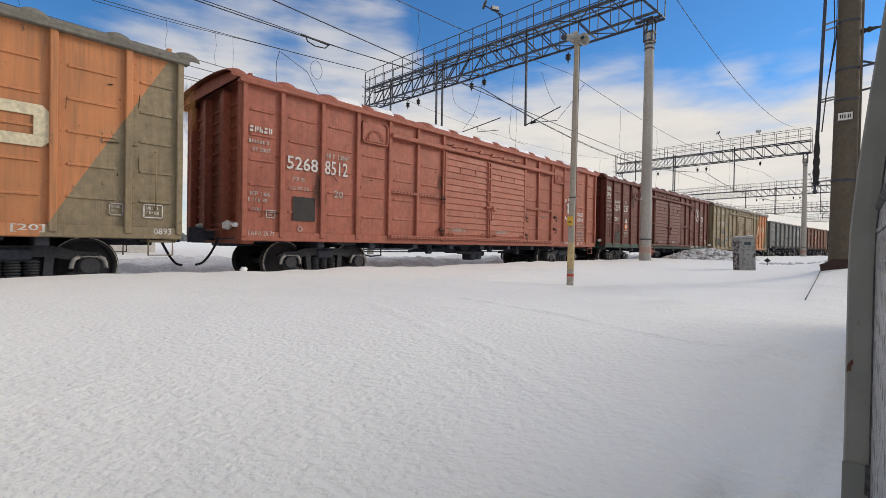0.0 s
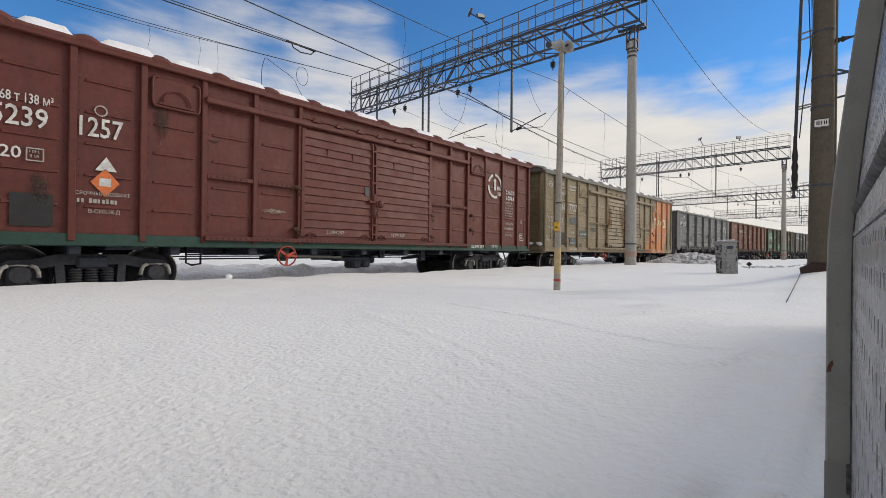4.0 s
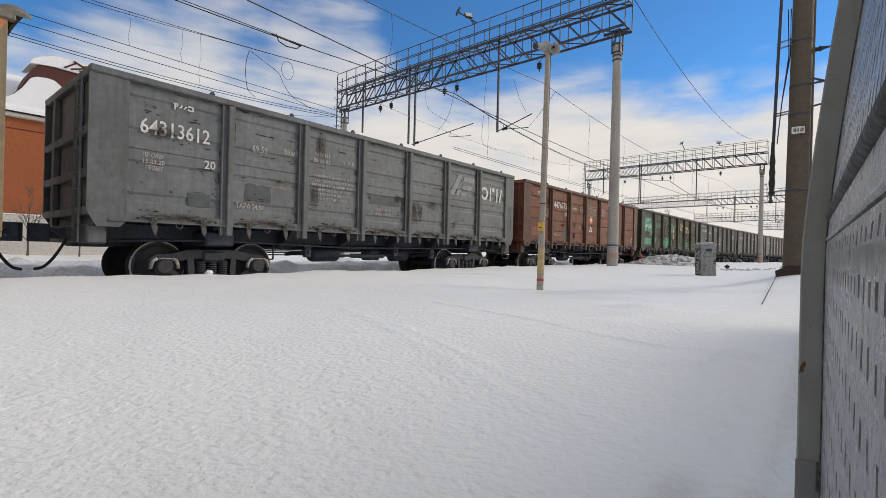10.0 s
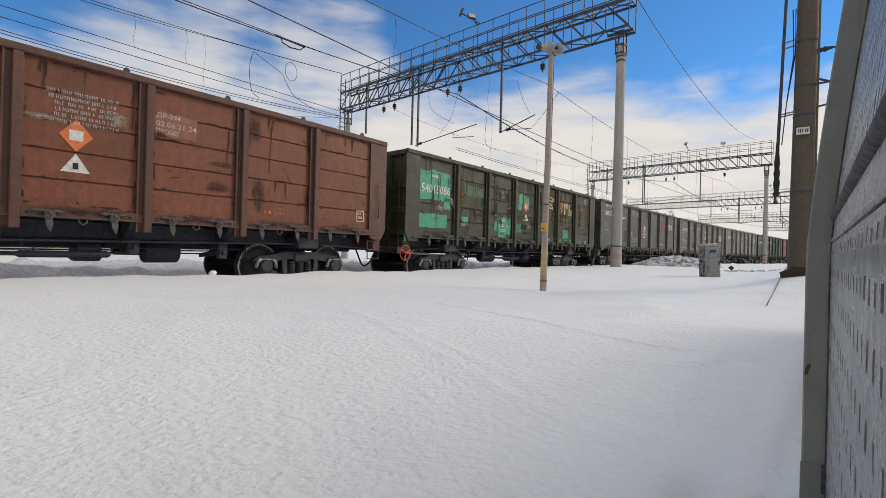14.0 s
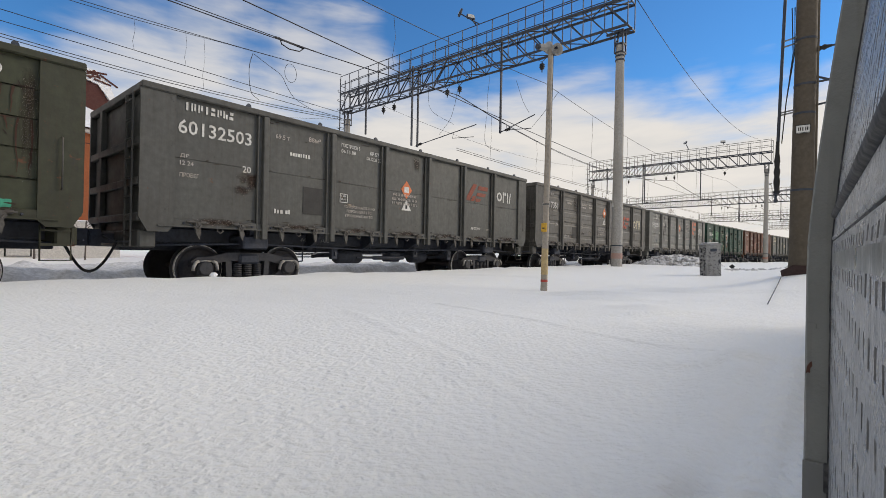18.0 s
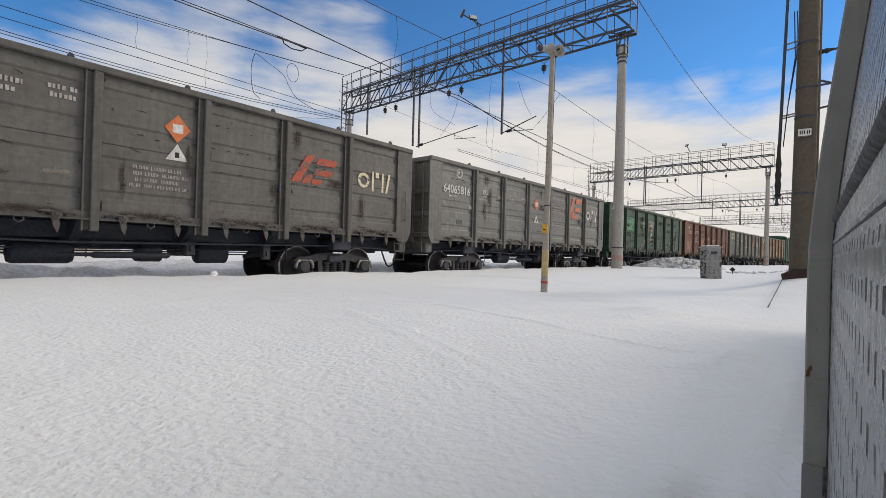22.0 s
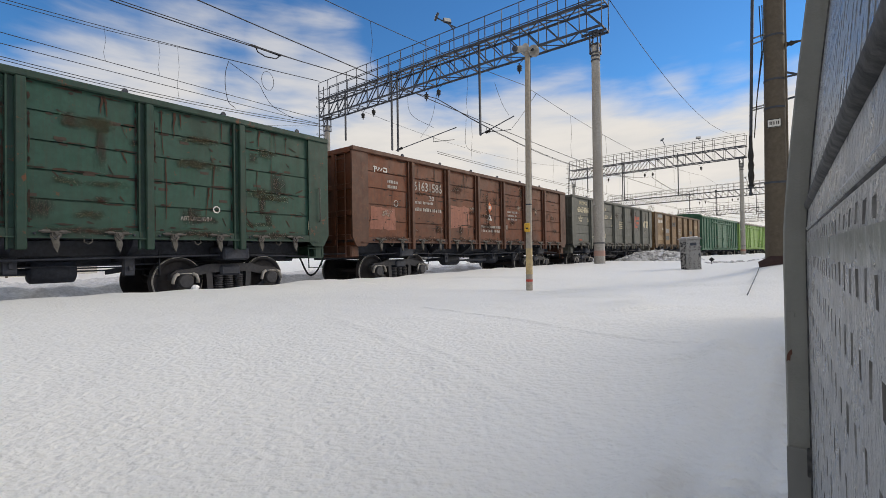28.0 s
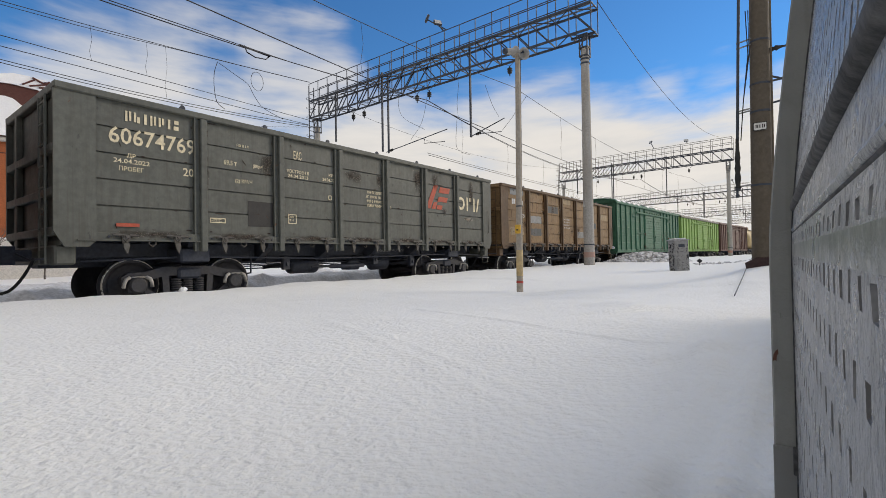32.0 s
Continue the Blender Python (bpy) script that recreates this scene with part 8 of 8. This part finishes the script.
    w = g8
    glyphs(w, 0.72, 3.44, 0.95, 0.15, 8, WHITE, 2, "owner_block")
    words(w, "60132503", 0.62, 3.00, 2.02, 3.26)
    words(w, "20", 1.84, 2.44, 2.02, 2.57)
    words(w, "ДР", 0.66, 2.55, 0.82, 2.63, PALE)
    words(w, "12 24", 0.66, 2.42, 0.9, 2.50, PALE)
    words(w, "ПРОБЕГ", 0.66, 2.20, 1.0, 2.28, PALE)
    board(w, 3.26, 1.70, 3.78, 2.32)
    words(w, "69.5 т", 2.56, 3.28, 2.9, 3.38, PALE)
    words(w, "88м³", 3.38, 3.36, 3.7, 3.47, PALE)
    bars(w, 2.9, 2.96, 0.6, 1, 0.09, 0.04, WHITE)
    words(w, "06.11.08", 4.30, 3.28, 4.75, 3.37)
    words(w, "ПОСТРОЕН 5", 4.30, 3.42, 4.88, 3.51)
    words(w, "КР 677", 5.22, 3.36, 5.52, 3.46)
    words(w, "08.12.21 32", 5.1, 3.22, 5.60, 3.31)
    frame_box(w, 4.28, 2.06, 0.24, 0.22, WHITE)
    bars(w, 2.5, 1.66, 0.5, 1, 0.1, 0.04, WHITE)
    words(w, "ТОРМОЗНОЕ НАЖАТИЕ НА ОСЬ", 4.42, 1.94, 5.42, 2.01, PALE)
    words(w, "ПОРОЖНЕЕ-3.5 ТС", 4.5, 1.83, 5.30, 1.90, PALE)
    words(w, "ГРУЖЕНЫЕ-8.0 ТС", 4.46, 1.72, 5.34, 1.79, PALE)
    bars(w, 6.02, 2.42, 1.15, 3, 0.07, 0.05, PALE)
    hazard(w, 6.58, 2.62)
    red_swoosh(w, 9.30, 2.58, 10.6, 3.18, DULL_RED)
    operator_mark(w, 11.15, 2.72, 12.1, 3.10, WHITE)
    words(w, "АВТОРЕЖИМ", 9.64, 1.66, 10.16, 1.74)
    words(w, "1-Т", 10.52, 1.64, 10.66, 1.72, PALE)
    words(w, "60132503", 3.7, 1.08, 4.55, 1.18, PATCH_LIGHT, 0.782)
    w = g9
    glyphs(w, 1.05, 3.38, 0.5, 0.12, 5, PALE, 0, "owner_block")
    words(w, "60317351", 0.63, 2.85, 1.95, 3.12)
    words(w, "20", 1.75, 2.12, 1.95, 2.25, PALE)
    words(w, "ДР", 0.92, 2.34, 1.04, 2.42, PALE)
    words(w, "19.03.2023", 0.72, 2.20, 1.24, 2.30, PALE)
    words(w, "ПРОБЕГ", 0.74, 2.07, 1.06, 2.15, PALE)
    words(w, "ТАРА 24.0", 2.48, 1.67, 3.05, 1.77, PALE)
    board(w, 3.36, 1.64, 3.87, 2.14)
    bars(w, 2.75, 3.15, 0.62, 1, 0.09, 0.05)
    bars(w, 4.25, 3.2, 0.6, 2, 0.08, 0.05)
    bars(w, 5.1, 3.25, 0.5, 2, 0.08, 0.05)
    frame_box(w, 4.25, 2.1, 0.2, 0.24)
    hazard(w, 6.97, 3.02, 1.0)
    bars(w, 6.2, 2.2, 1.0, 4, 0.06, 0.045)
    red_swoosh(w, 9.3, 2.36, 10.55, 3.05, RED_MARK)
    operator_mark(w, 11.2, 2.44, 12.35, 2.95, CREAM)
    scrape(w, 9.95, 2.7, 0.9, 0.5, 11, SIDE_X + 0.006, GREY_C, 44)
    scrape(w, 11.45, 2.7, 0.5, 0.3, 12, SIDE_X + 0.006, GREY_C, 14)
    w = g10
    ring(w, 1.45, 3.45, 0.15, 0.025, WHITE)
    bars(w, 1.34, 3.42, 0.22, 1, 0.08, 0.03, WHITE, "emblem_bar")
    words(w, "64065816", 0.69, 2.77, 2.02, 3.05)
    bars(w, 0.95, 2.66, 0.4, 1, 0.06, 0.03, WHITE)
    words(w, "20", 1.96, 2.34, 2.15, 2.48)
    words(w, "ПР", 0.62, 2.42, 0.78, 2.5, PALE)
    words(w, "69.5т", 2.73, 2.92, 3.12, 3.08)
    bars(w, 2.74, 2.84, 0.3, 1, 0.03, 0.02, WHITE)
    words(w, "88м³", 3.62, 2.86, 3.85, 2.96, PALE)
    words(w, "2007", 4.40, 2.86, 4.72, 2.95, PALE)
    bars(w, 4.40, 3.02, 0.5, 1, 0.08, 0.05)
    bars(w, 5.3, 2.98, 0.4, 2, 0.08, 0.05)
    words(w, "ТАРА 24.2", 3.30, 1.93, 3.72, 2.02, PALE)
    ragged(w, 1.35, 1.82, 0.3, 0.14, PATCH_GREY, 61)
    hazard(w, 6.40, 2.92, 1.0, 0.22)
    ring(w, 6.9, 2.86, 0.09, 0.08, PATCH_GREY)
    bars(w, 7.62, 3.26, 1.38, 6, 0.06, 0.05, PALE)
    bars(w, 8.0, 2.25, 0.95, 2, 0.07, 0.05)
    red_swoosh(w, 9.25, 2.55, 10.65, 3.58, SALMON)
    operator_mark(w, 11.15, 2.56, 12.4, 3.12, WHITE)
    w = g11
    words(w, "61961744", 0.60, 2.70, 1.90, 3.0)
    bars(w, 0.75, 3.3, 0.5, 1, 0.1, 0.04, WHITE)
    ragged(w, 2.05, 2.45, 1.6, 0.75, wagon_paint("leaf_green_patch", (0.07, 0.24, 0.12), 0.08, 0.3), 62)
    words(w, "20", 1.6, 2.42, 1.8, 2.55)
    bars(w, 0.6, 2.3, 0.9, 2, 0.08, 0.05)
    board(w, 2.8, 1.6, 3.2, 2.1)
    ragged(w, 4.9, 2.72, 0.8, 0.10, wagon_paint("leaf_green_patch", (0.07, 0.24, 0.12)), 63)
    words(w, "КР", 5.28, 3.12, 5.42, 3.21)
    words(w, "16.08.21 24", 5.0, 2.92, 5.62, 3.03)
    bars(w, 6.15, 3.14, 1.1, 5, 0.07, 0.06, WHITE)
    hazard(w, 6.67, 2.75, 1.0)
    words(w, "ПРИПИСАН", 6.35, 2.02, 6.86, 2.11)
    bars(w, 6.3, 1.90, 0.6, 1, 0.08, 0.04, ORANGE)
    words(w, "2030", 6.5, 1.74, 6.82, 1.83, CREAM)
    words(w, "АВТОРЕЖИМ", 9.72, 1.64, 10.30, 1.72)
    ring(w, 10.4, 1.88, 0.07, 0.02, WHITE)
    frame_box(w, 5.45, 1.82, 0.22, 0.16, CREAM)
    plate(w, rect(12.55, 1.55, 0.28, 0.2), CREAM, "yellow_label", SIDE_X + 0.03)
    for k in range(14):
        ragged(w, 7.5 + 0.37 * k, 1.9 + 0.13 * ((k * 7) % 11), 0.16, 0.05, wagon_paint("rust_scrape", (0.045, 0.028, 0.018)), 70 + k, "rust_scrape")
    w = g12
    swash_logo(w, 0.8, 3.2, 0.26, WHITE)
    words(w, "61631586", 2.42, 2.86, 3.75, 3.14, PALE)
    words(w, "20", 3.1, 2.60, 3.36, 2.74, PALE)
    bars(w, 1.3, 2.95, 0.5, 2, 0.09, 0.05)
    bars(w, 2.45, 2.46, 0.9, 1, 0.09, 0.05)
    bars(w, 2.4, 2.24, 1.45, 1, 0.11, 0.05)
    ragged(w, 0.66, 1.64, 0.95, 0.62, PATCH_PINK, 81, label="pale red repaint patch")
    ragged(w, 4.2, 1.80, 1.05, 0.74, PATCH_PINK, 82)
    ring(w, 1.65, 2.4, 0.09, 0.02, PALE)
    hazard(w, 6.55, 2.62, 0.8)
    bars(w, 5.95, 1.86, 1.4, 2, 0.09, 0.06, PALE)
    bars(w, 7.75, 2.5, 0.95, 3, 0.08, 0.06, PALE)
    scrape(w, 7.5, 2.9, 8.0, 1.0, 15, SIDE_X - 0.001, CHIP, 150)
    scrape(w, 3.0, 2.4, 3.0, 1.4, 16, SIDE_X - 0.001, CHIP, 60)
    w = g13
    glyphs(w, 1.0, 3.36, 0.92, 0.18, 7, CREAM, 0, "owner_block")
    words(w, "60674769", 0.75, 2.95, 2.18, 3.24, CREAM)
    frame_box(w, 2.2, 3.02, 0.07, 0.1, CREAM)
    words(w, "ДР", 1.02, 2.72, 1.16, 2.80, CREAM)
    words(w, "24.04.2022", 0.82, 2.62, 1.38, 2.70, CREAM)
    words(w, "ПРОБЕГ", 0.90, 2.49, 1.28, 2.57, CREAM)
    words(w, "20", 1.95, 2.52, 2.15, 2.68, CREAM)
    bars(w, 2.98, 3.28, 0.35, 1, 0.05, 0.03, CREAM)
    words(w, "69.5 т", 2.74, 2.86, 3.02, 2.96, CREAM)
    words(w, "(88)м³", 3.38, 2.86, 3.62, 2.96, CREAM)
    words(w, "(2) КМ/Ч", 2.98, 2.50, 3.36, 2.60, CREAM)
    frame_box(w, 2.45, 1.66, 0.32, 0.1, CREAM)
    board(w, 3.26, 1.62, 3.95, 2.16)
    words(w, "ЕАС", 4.40, 3.22, 4.62, 3.42, CREAM)
    words(w, "ПОСТРОЕН В", 4.22, 2.90, 4.82, 2.98, CREAM)
    words(w, "24.04.2013", 4.24, 2.79, 4.8, 2.87, CREAM)
    words(w, "КР", 5.42, 2.94, 5.55, 3.02, CREAM)
    words(w, "24.04.2030", 5.22, 2.82, 5.70, 2.90, CREAM)
    ring(w, 5.45, 2.42, 0.06, 0.015, CREAM)
    frame_box(w, 4.24, 1.72, 0.22, 0.22, CREAM)
    bars(w, 6.6, 2.66, 1.1, 4, 0.07, 0.05, CREAM)
    red_swoosh(w, 9.25, 2.40, 10.55, 3.22, RED_MARK)
    operator_mark(w, 10.95, 2.50, 12.4, 2.98, CREAM)
    words(w, "60674769", 7.9, 1.08, 9.0, 1.17, PATCH_LIGHT, 0.782)
    plate(w, rect(0.85, 1.52, 0.35, 0.06), RED_MARK, "red_label", SIDE_X + 0.02)
    w = g14
    for k in range(9):
        bay = (0.8, 2.5, 4.25, 5.95, 7.7, 9.4, 11.2)[k % 7]
        ragged(w, bay, 1.75 + 0.55 * (k % 4), 1.1, 0.32, (PATCH_TAN, PATCH_LIGHT, PATCH_GREY)[k % 3], 90 + k)
    words(w, "20", 1.8, 2.5, 2.05, 2.65)
    bars(w, 0.8, 3.0, 1.3, 1, 0.24, 0.05, WHITE)
    bars(w, 6.0, 2.6, 0.9, 4, 0.08, 0.06)


mark_boxes()
mark_gondolas()


# ---- wear: chipped edges, rust runs and scuffs ----
STAINS = collections.Counter()


def stain(w, y, z, wd, h, material, name, x):
    """A thin see-through stain, each a little above the one before it."""
    STAINS[w.name] += 1
    x, y = x + 0.0003 * STAINS[w.name], y - w["half"]
    return part(name, Mesh().add([(x, y, z), (x, y + wd, z), (x, y + wd, z + h), (x, y, z + h)], [(0, 1, 2, 3)]), material, w)


def wear(w, lines, edges, seed, chips=130, runs=8, scuffs=6, run_material=None, top=3.6, size=1.0, long=1.0):
    """Small chips along the seams, drips below them and scuffs on the panels of the side towards the camera."""
    rnd = random.Random(seed)
    hl = w["half"]
    M = Matrix(((0, 0, 1, SIDE_X - 0.0025), (1, 0, 0, 0), (0, 1, 0, 0), (0, 0, 0, 1)))
    m = Mesh()
    for k in range(chips):
        pick = rnd.random()
        if pick < 0.55:
            y, z = rnd.uniform(-hl + 0.7, hl - 0.7), rnd.choice(lines) + rnd.choice((-0.02, 0.02, 0.03))
            a, b = min(0.2, 0.02 + rnd.expovariate(22)), rnd.uniform(0.006, 0.018)
        elif pick < 0.8:
            y, z = rnd.choice(edges) + rnd.choice((-0.15, 0.15)), rnd.uniform(1.5, top)
            a, b = rnd.uniform(0.006, 0.016), min(0.16, 0.02 + rnd.expovariate(22))
        else:
            y, z = rnd.uniform(-hl + 0.7, hl - 0.7), rnd.uniform(1.5, top)
            a, b = min(0.14, 0.01 + rnd.expovariate(30)), rnd.uniform(0.005, 0.014)
        a, b = a * size, b * size
        n, c = 7, rnd.uniform(-1.3, 0.5) if pick >= 0.8 else rnd.uniform(-0.06, 0.06)
        cc, sc = math.cos(c), math.sin(c)
        pts = [(a * math.cos(q) * rnd.uniform(0.5, 1.1), b * math.sin(q) * rnd.uniform(0.5, 1.1)) for q in [math.tau * i / n for i in range(n)]]
        m.prism([(y + p * cc - q * sc, z + p * sc + q * cc) for p, q in pts], 0.002, M)
    tagged(part("chipped_paint", m, CHIP, w, "dark chips in the paint"), kind="stuff")
    for k in range(runs):
        y = rnd.choice(edges) + rnd.uniform(-0.8, 0.8)
        wd, ln = rnd.uniform(0.12, 0.5) / long, rnd.uniform(0.35, 1.3) * long
        z = min(top, rnd.choice(lines + [top]) + 0.02)
        stain(w, y + hl, max(1.44, z - ln), wd, min(ln, z - 1.44), run_material or GRIME_RUN, "drip_stain", SIDE_X + 0.002)
    for k in range(scuffs):
        y, z = rnd.uniform(-hl + 0.8, hl - 1.4), rnd.uniform(1.5, top - 0.5)
        stain(w, y + hl, z, rnd.uniform(0.25, 0.9), rnd.uniform(0.12, 0.4), SCUFF if k % 4 else PALE_SCUFF, "scuff_mark", SIDE_X + 0.002)


for y, z, wd, ln in ((7.75, 3.6, 0.16, 2.0), (8.0, 3.5, 0.22, 1.7), (9.3, 3.6, 0.3, 2.0), (9.5, 3.5, 0.12, 1.9), (9.62, 3.3, 0.2, 1.6), (10.9, 3.6, 0.25, 1.9), (11.3, 3.5, 0.18, 1.8), (5.8, 3.6, 0.3, 1.7), (4.45, 3.6, 0.25, 2.0), (2.45, 3.6, 0.3, 1.8), (12.3, 3.5, 0.3, 1.9)):
    stain(gons[2], y, z - ln, wd, ln, RUST_RUN if ln < 1.85 else GRIME_RUN, "rust_run", SIDE_X + 0.003)
DRIP = surface("rust_drip", (0.060, 0.026, 0.016), 0.85, 0, (0.03, 0.018, 0.012), 0.6, patch=4.0)


def drips(w, seed, count, material=None):
    """Thin crooked runs of rust down the side."""
    rnd = random.Random(seed)
    m = Mesh()
    M = Matrix(((0, 0, 1, SIDE_X + 0.004), (1, 0, 0, 0), (0, 1, 0, 0), (0, 0, 0, 1)))
    for k in range(count):
        y, z = rnd.uniform(-w["half"] + 0.6, w["half"] - 0.6), rnd.choice((3.62, 3.62, 3.2, 2.75, 2.3))
        ln, wd, lean = min(z - 1.45, 0.15 + rnd.expovariate(2.4)), rnd.uniform(0.006, 0.022), rnd.gauss(0, 0.035)
        n = 5
        left = [(y + lean * i / n + rnd.gauss(0, 0.007) - wd * (1 - 0.7 * i / n), z - ln * i / n) for i in range(n + 1)]
        right = [(p + 2 * wd * (1 - 0.7 * i / n) * rnd.uniform(0.6, 1.2), q) for i, (p, q) in enumerate(left)]
        m.prism(left + right[::-1], 0.0015, M)
    tagged(part("rust_streaking", m, material or DRIP, w, "thin rust runs"), kind="stuff")


drips(gons[2], 21, 130)
drips(gons[1], 22, 30)
drips(gons[6], 23, 40)
drips(gons[7], 24, 40, CHIP)
drips(gons[9], 25, 40)
GON_POSTS = [-6.56 + 2.26 + i * 1.72 for i in range(6)]
GON_LINES = [1.42 + 2.24 * i / 5 for i in range(1, 5)]
for k, w in enumerate(gons):
    rusty = k in (1, 2, 6, 7, 9)
    plain = k == 3
    for i in range(7):
        y = (1.4, 3.12, 4.84, 6.56, 8.28, 10.0, 11.72)[i]
        stain(w, y - 0.72, 1.30, 1.44, 0.18, SCUFF, "grease_stain", 1.572)
    wear(w, [1.46, 2.54, 3.6] if plain else GON_LINES + [1.46, 3.6], GON_POSTS, 300 + k, {0: 320, 6: 520, 2: 420, 1: 300, 7: 340, 9: 300, 3: 60, 8: 110}.get(k, 160), 3 if plain else 30 if k == 2 else 12 if rusty else 7, 20 if k in (2, 6, 7) else 9 if rusty else 4, RUST_RUN if k == 9 else GRIME_RUN,
         size={6: 1.7, 2: 1.4, 7: 1.4}.get(k, 1.0), long=1.7 if k == 2 else 1.0)
for k in range(40):
    # old brown grime over the green wagon's panels, and dark gouges
    rg = random.Random(900 + k)
    y, z = 0.5 + 1.72 * (k % 7) + rg.uniform(0, 0.9), rg.choice((3.0, 3.1, 2.6, 2.1, 1.55))
    stain(gons[6], y, z, rg.uniform(0.4, 1.0), rg.uniform(0.12, 0.35), BROWN_HAZE, "grime_patch", SIDE_X + 0.002)
BOX_POSTS = [0.85 - 7.825, 1.83 - 7.825, 2.8 - 7.825, 3.8 - 7.825, 4.8 - 7.825, 10.95 - 7.825, 11.9 - 7.825, 12.85 - 7.825, 13.85 - 7.825, 14.82 - 7.825]
BOX_LINES = [1.08 + 2.8 * i / 6 for i in range(1, 6)]
for k, w in enumerate(boxes):
    wear(w, BOX_LINES, BOX_POSTS, 400 + k, {0: 36, 3: 110}.get(k, 24), 4 if k in (0, 3) else 2, 1, RUST_RUN if k in (0, 3) else GRIME_RUN, 3.8)
for w in (boxes[0], boxes[3]):
    # rust weeping from the door locks and seams
    rg = random.Random(77)
    for mid, spread, top, n in ((7.68, 0.10, 2.7, 9), (8.02, 0.09, 2.6, 8), (5.95, 0.08, 3.3, 5), (9.9, 0.08, 3.2, 4), (7.2, 0.35, 3.4, 4), (9.0, 0.5, 3.4, 4), (6.5, 0.4, 3.4, 3)):
        for k in range(n):
            z, ln = top - rg.uniform(0, 0.8), rg.uniform(0.4, 1.3)
            stain(w, rg.gauss(mid, spread), max(1.25, z - ln), rg.uniform(0.05, 0.16), min(ln, z - 1.25), GRIME_RUN if k % 4 == 3 else RUST_RUN, "rust_run", 1.612)
    for y, z, wd, ln in ((7.3, 3.3, 0.55, 1.9), (7.9, 3.0, 0.4, 1.6), (5.8, 3.3, 0.4, 1.7)):
        stain(w, y, z - ln, wd, ln, RUST_RUN, "rust_run", 1.612)


def roof_snow(w, seed, cover, half):
    """Snow lying in patches on a domed roof, bay by bay."""
    rnd = random.Random(seed)
    hl, ze, zp = half, 4.13, 4.40
    for k in range(15):
        if rnd.random() > cover:
            continue
        y0 = -hl + (2 * hl) * k / 15 + 0.03 + rnd.uniform(0, 0.15)
        y1 = -hl + (2 * hl) * (k + 1) / 15 - 0.03 - rnd.uniform(0, 0.2)
        a1 = rnd.uniform(156, 169)
        a0 = rnd.uniform(60, 90)
        na, ny = 7, 6
        m = Mesh()
        v = []
        for lift in (0.0, 1.0):
            for j in range(ny + 1):
                for i in range(na + 1):
                    edge = min(i, na - i, j, ny - j)
                    a = radians(a0 + (a1 - a0) * i / na + rnd.uniform(-2.5, 2.5) * (edge > 0))
                    h = 0.012 + (lift * 0.065 if edge > 0 else -0.03) * rnd.uniform(0.88, 1.12)
                    v.append((-1.62 * math.cos(a) * (1 + h / 2), y0 + (y1 - y0) * j / ny, ze + 0.02 + (zp - ze) * math.sin(a) ** 0.9 + h))
        n = (na + 1) * (ny + 1)
        f = [(n + j * (na + 1) + i, n + j * (na + 1) + i + 1, n + (j + 1) * (na + 1) + i + 1, n + (j + 1) * (na + 1) + i) for j in range(ny) for i in range(na)]
        m.add(v, f, True)
        part("snow_patch", m, ICE, w, "thin snow lying on the roof")
    for q in (-1,):
        for x in (-0.6, 0.9, 1.3):
            m = Mesh()
            chunk(m, x, q * (hl + 0.0), 1.26, 0.14, rnd)
            part("snow_wedge", m, ICE, w)


for w, seed, cover in ((boxes[0], 1, 0.5), (boxes[1], 2, 0.9), (boxes[2], 3, 0.95), (boxes[3], 4, 0.95), (tail[0], 5, 0.9), (tail[1], 6, 0.9), (tail[2], 7, 0.8)):
    roof_snow(w, seed, cover, 7.825)


# ---- what moves ----
def motions():
    times = [0.5 * i for i in range(65)]
    for wagon, mid in TRAIN:
        walk(wagon, [(t, on_track(mid - travelled(t))) for t in times])
    ticks = [0.1 * i for i in range(321)]
    for axle, y in AXLES:
        walk(axle, [(t, pose(0, y, R_WHEEL, math.degrees(travelled(t) / R_WHEEL))) for t in ticks])


motions()
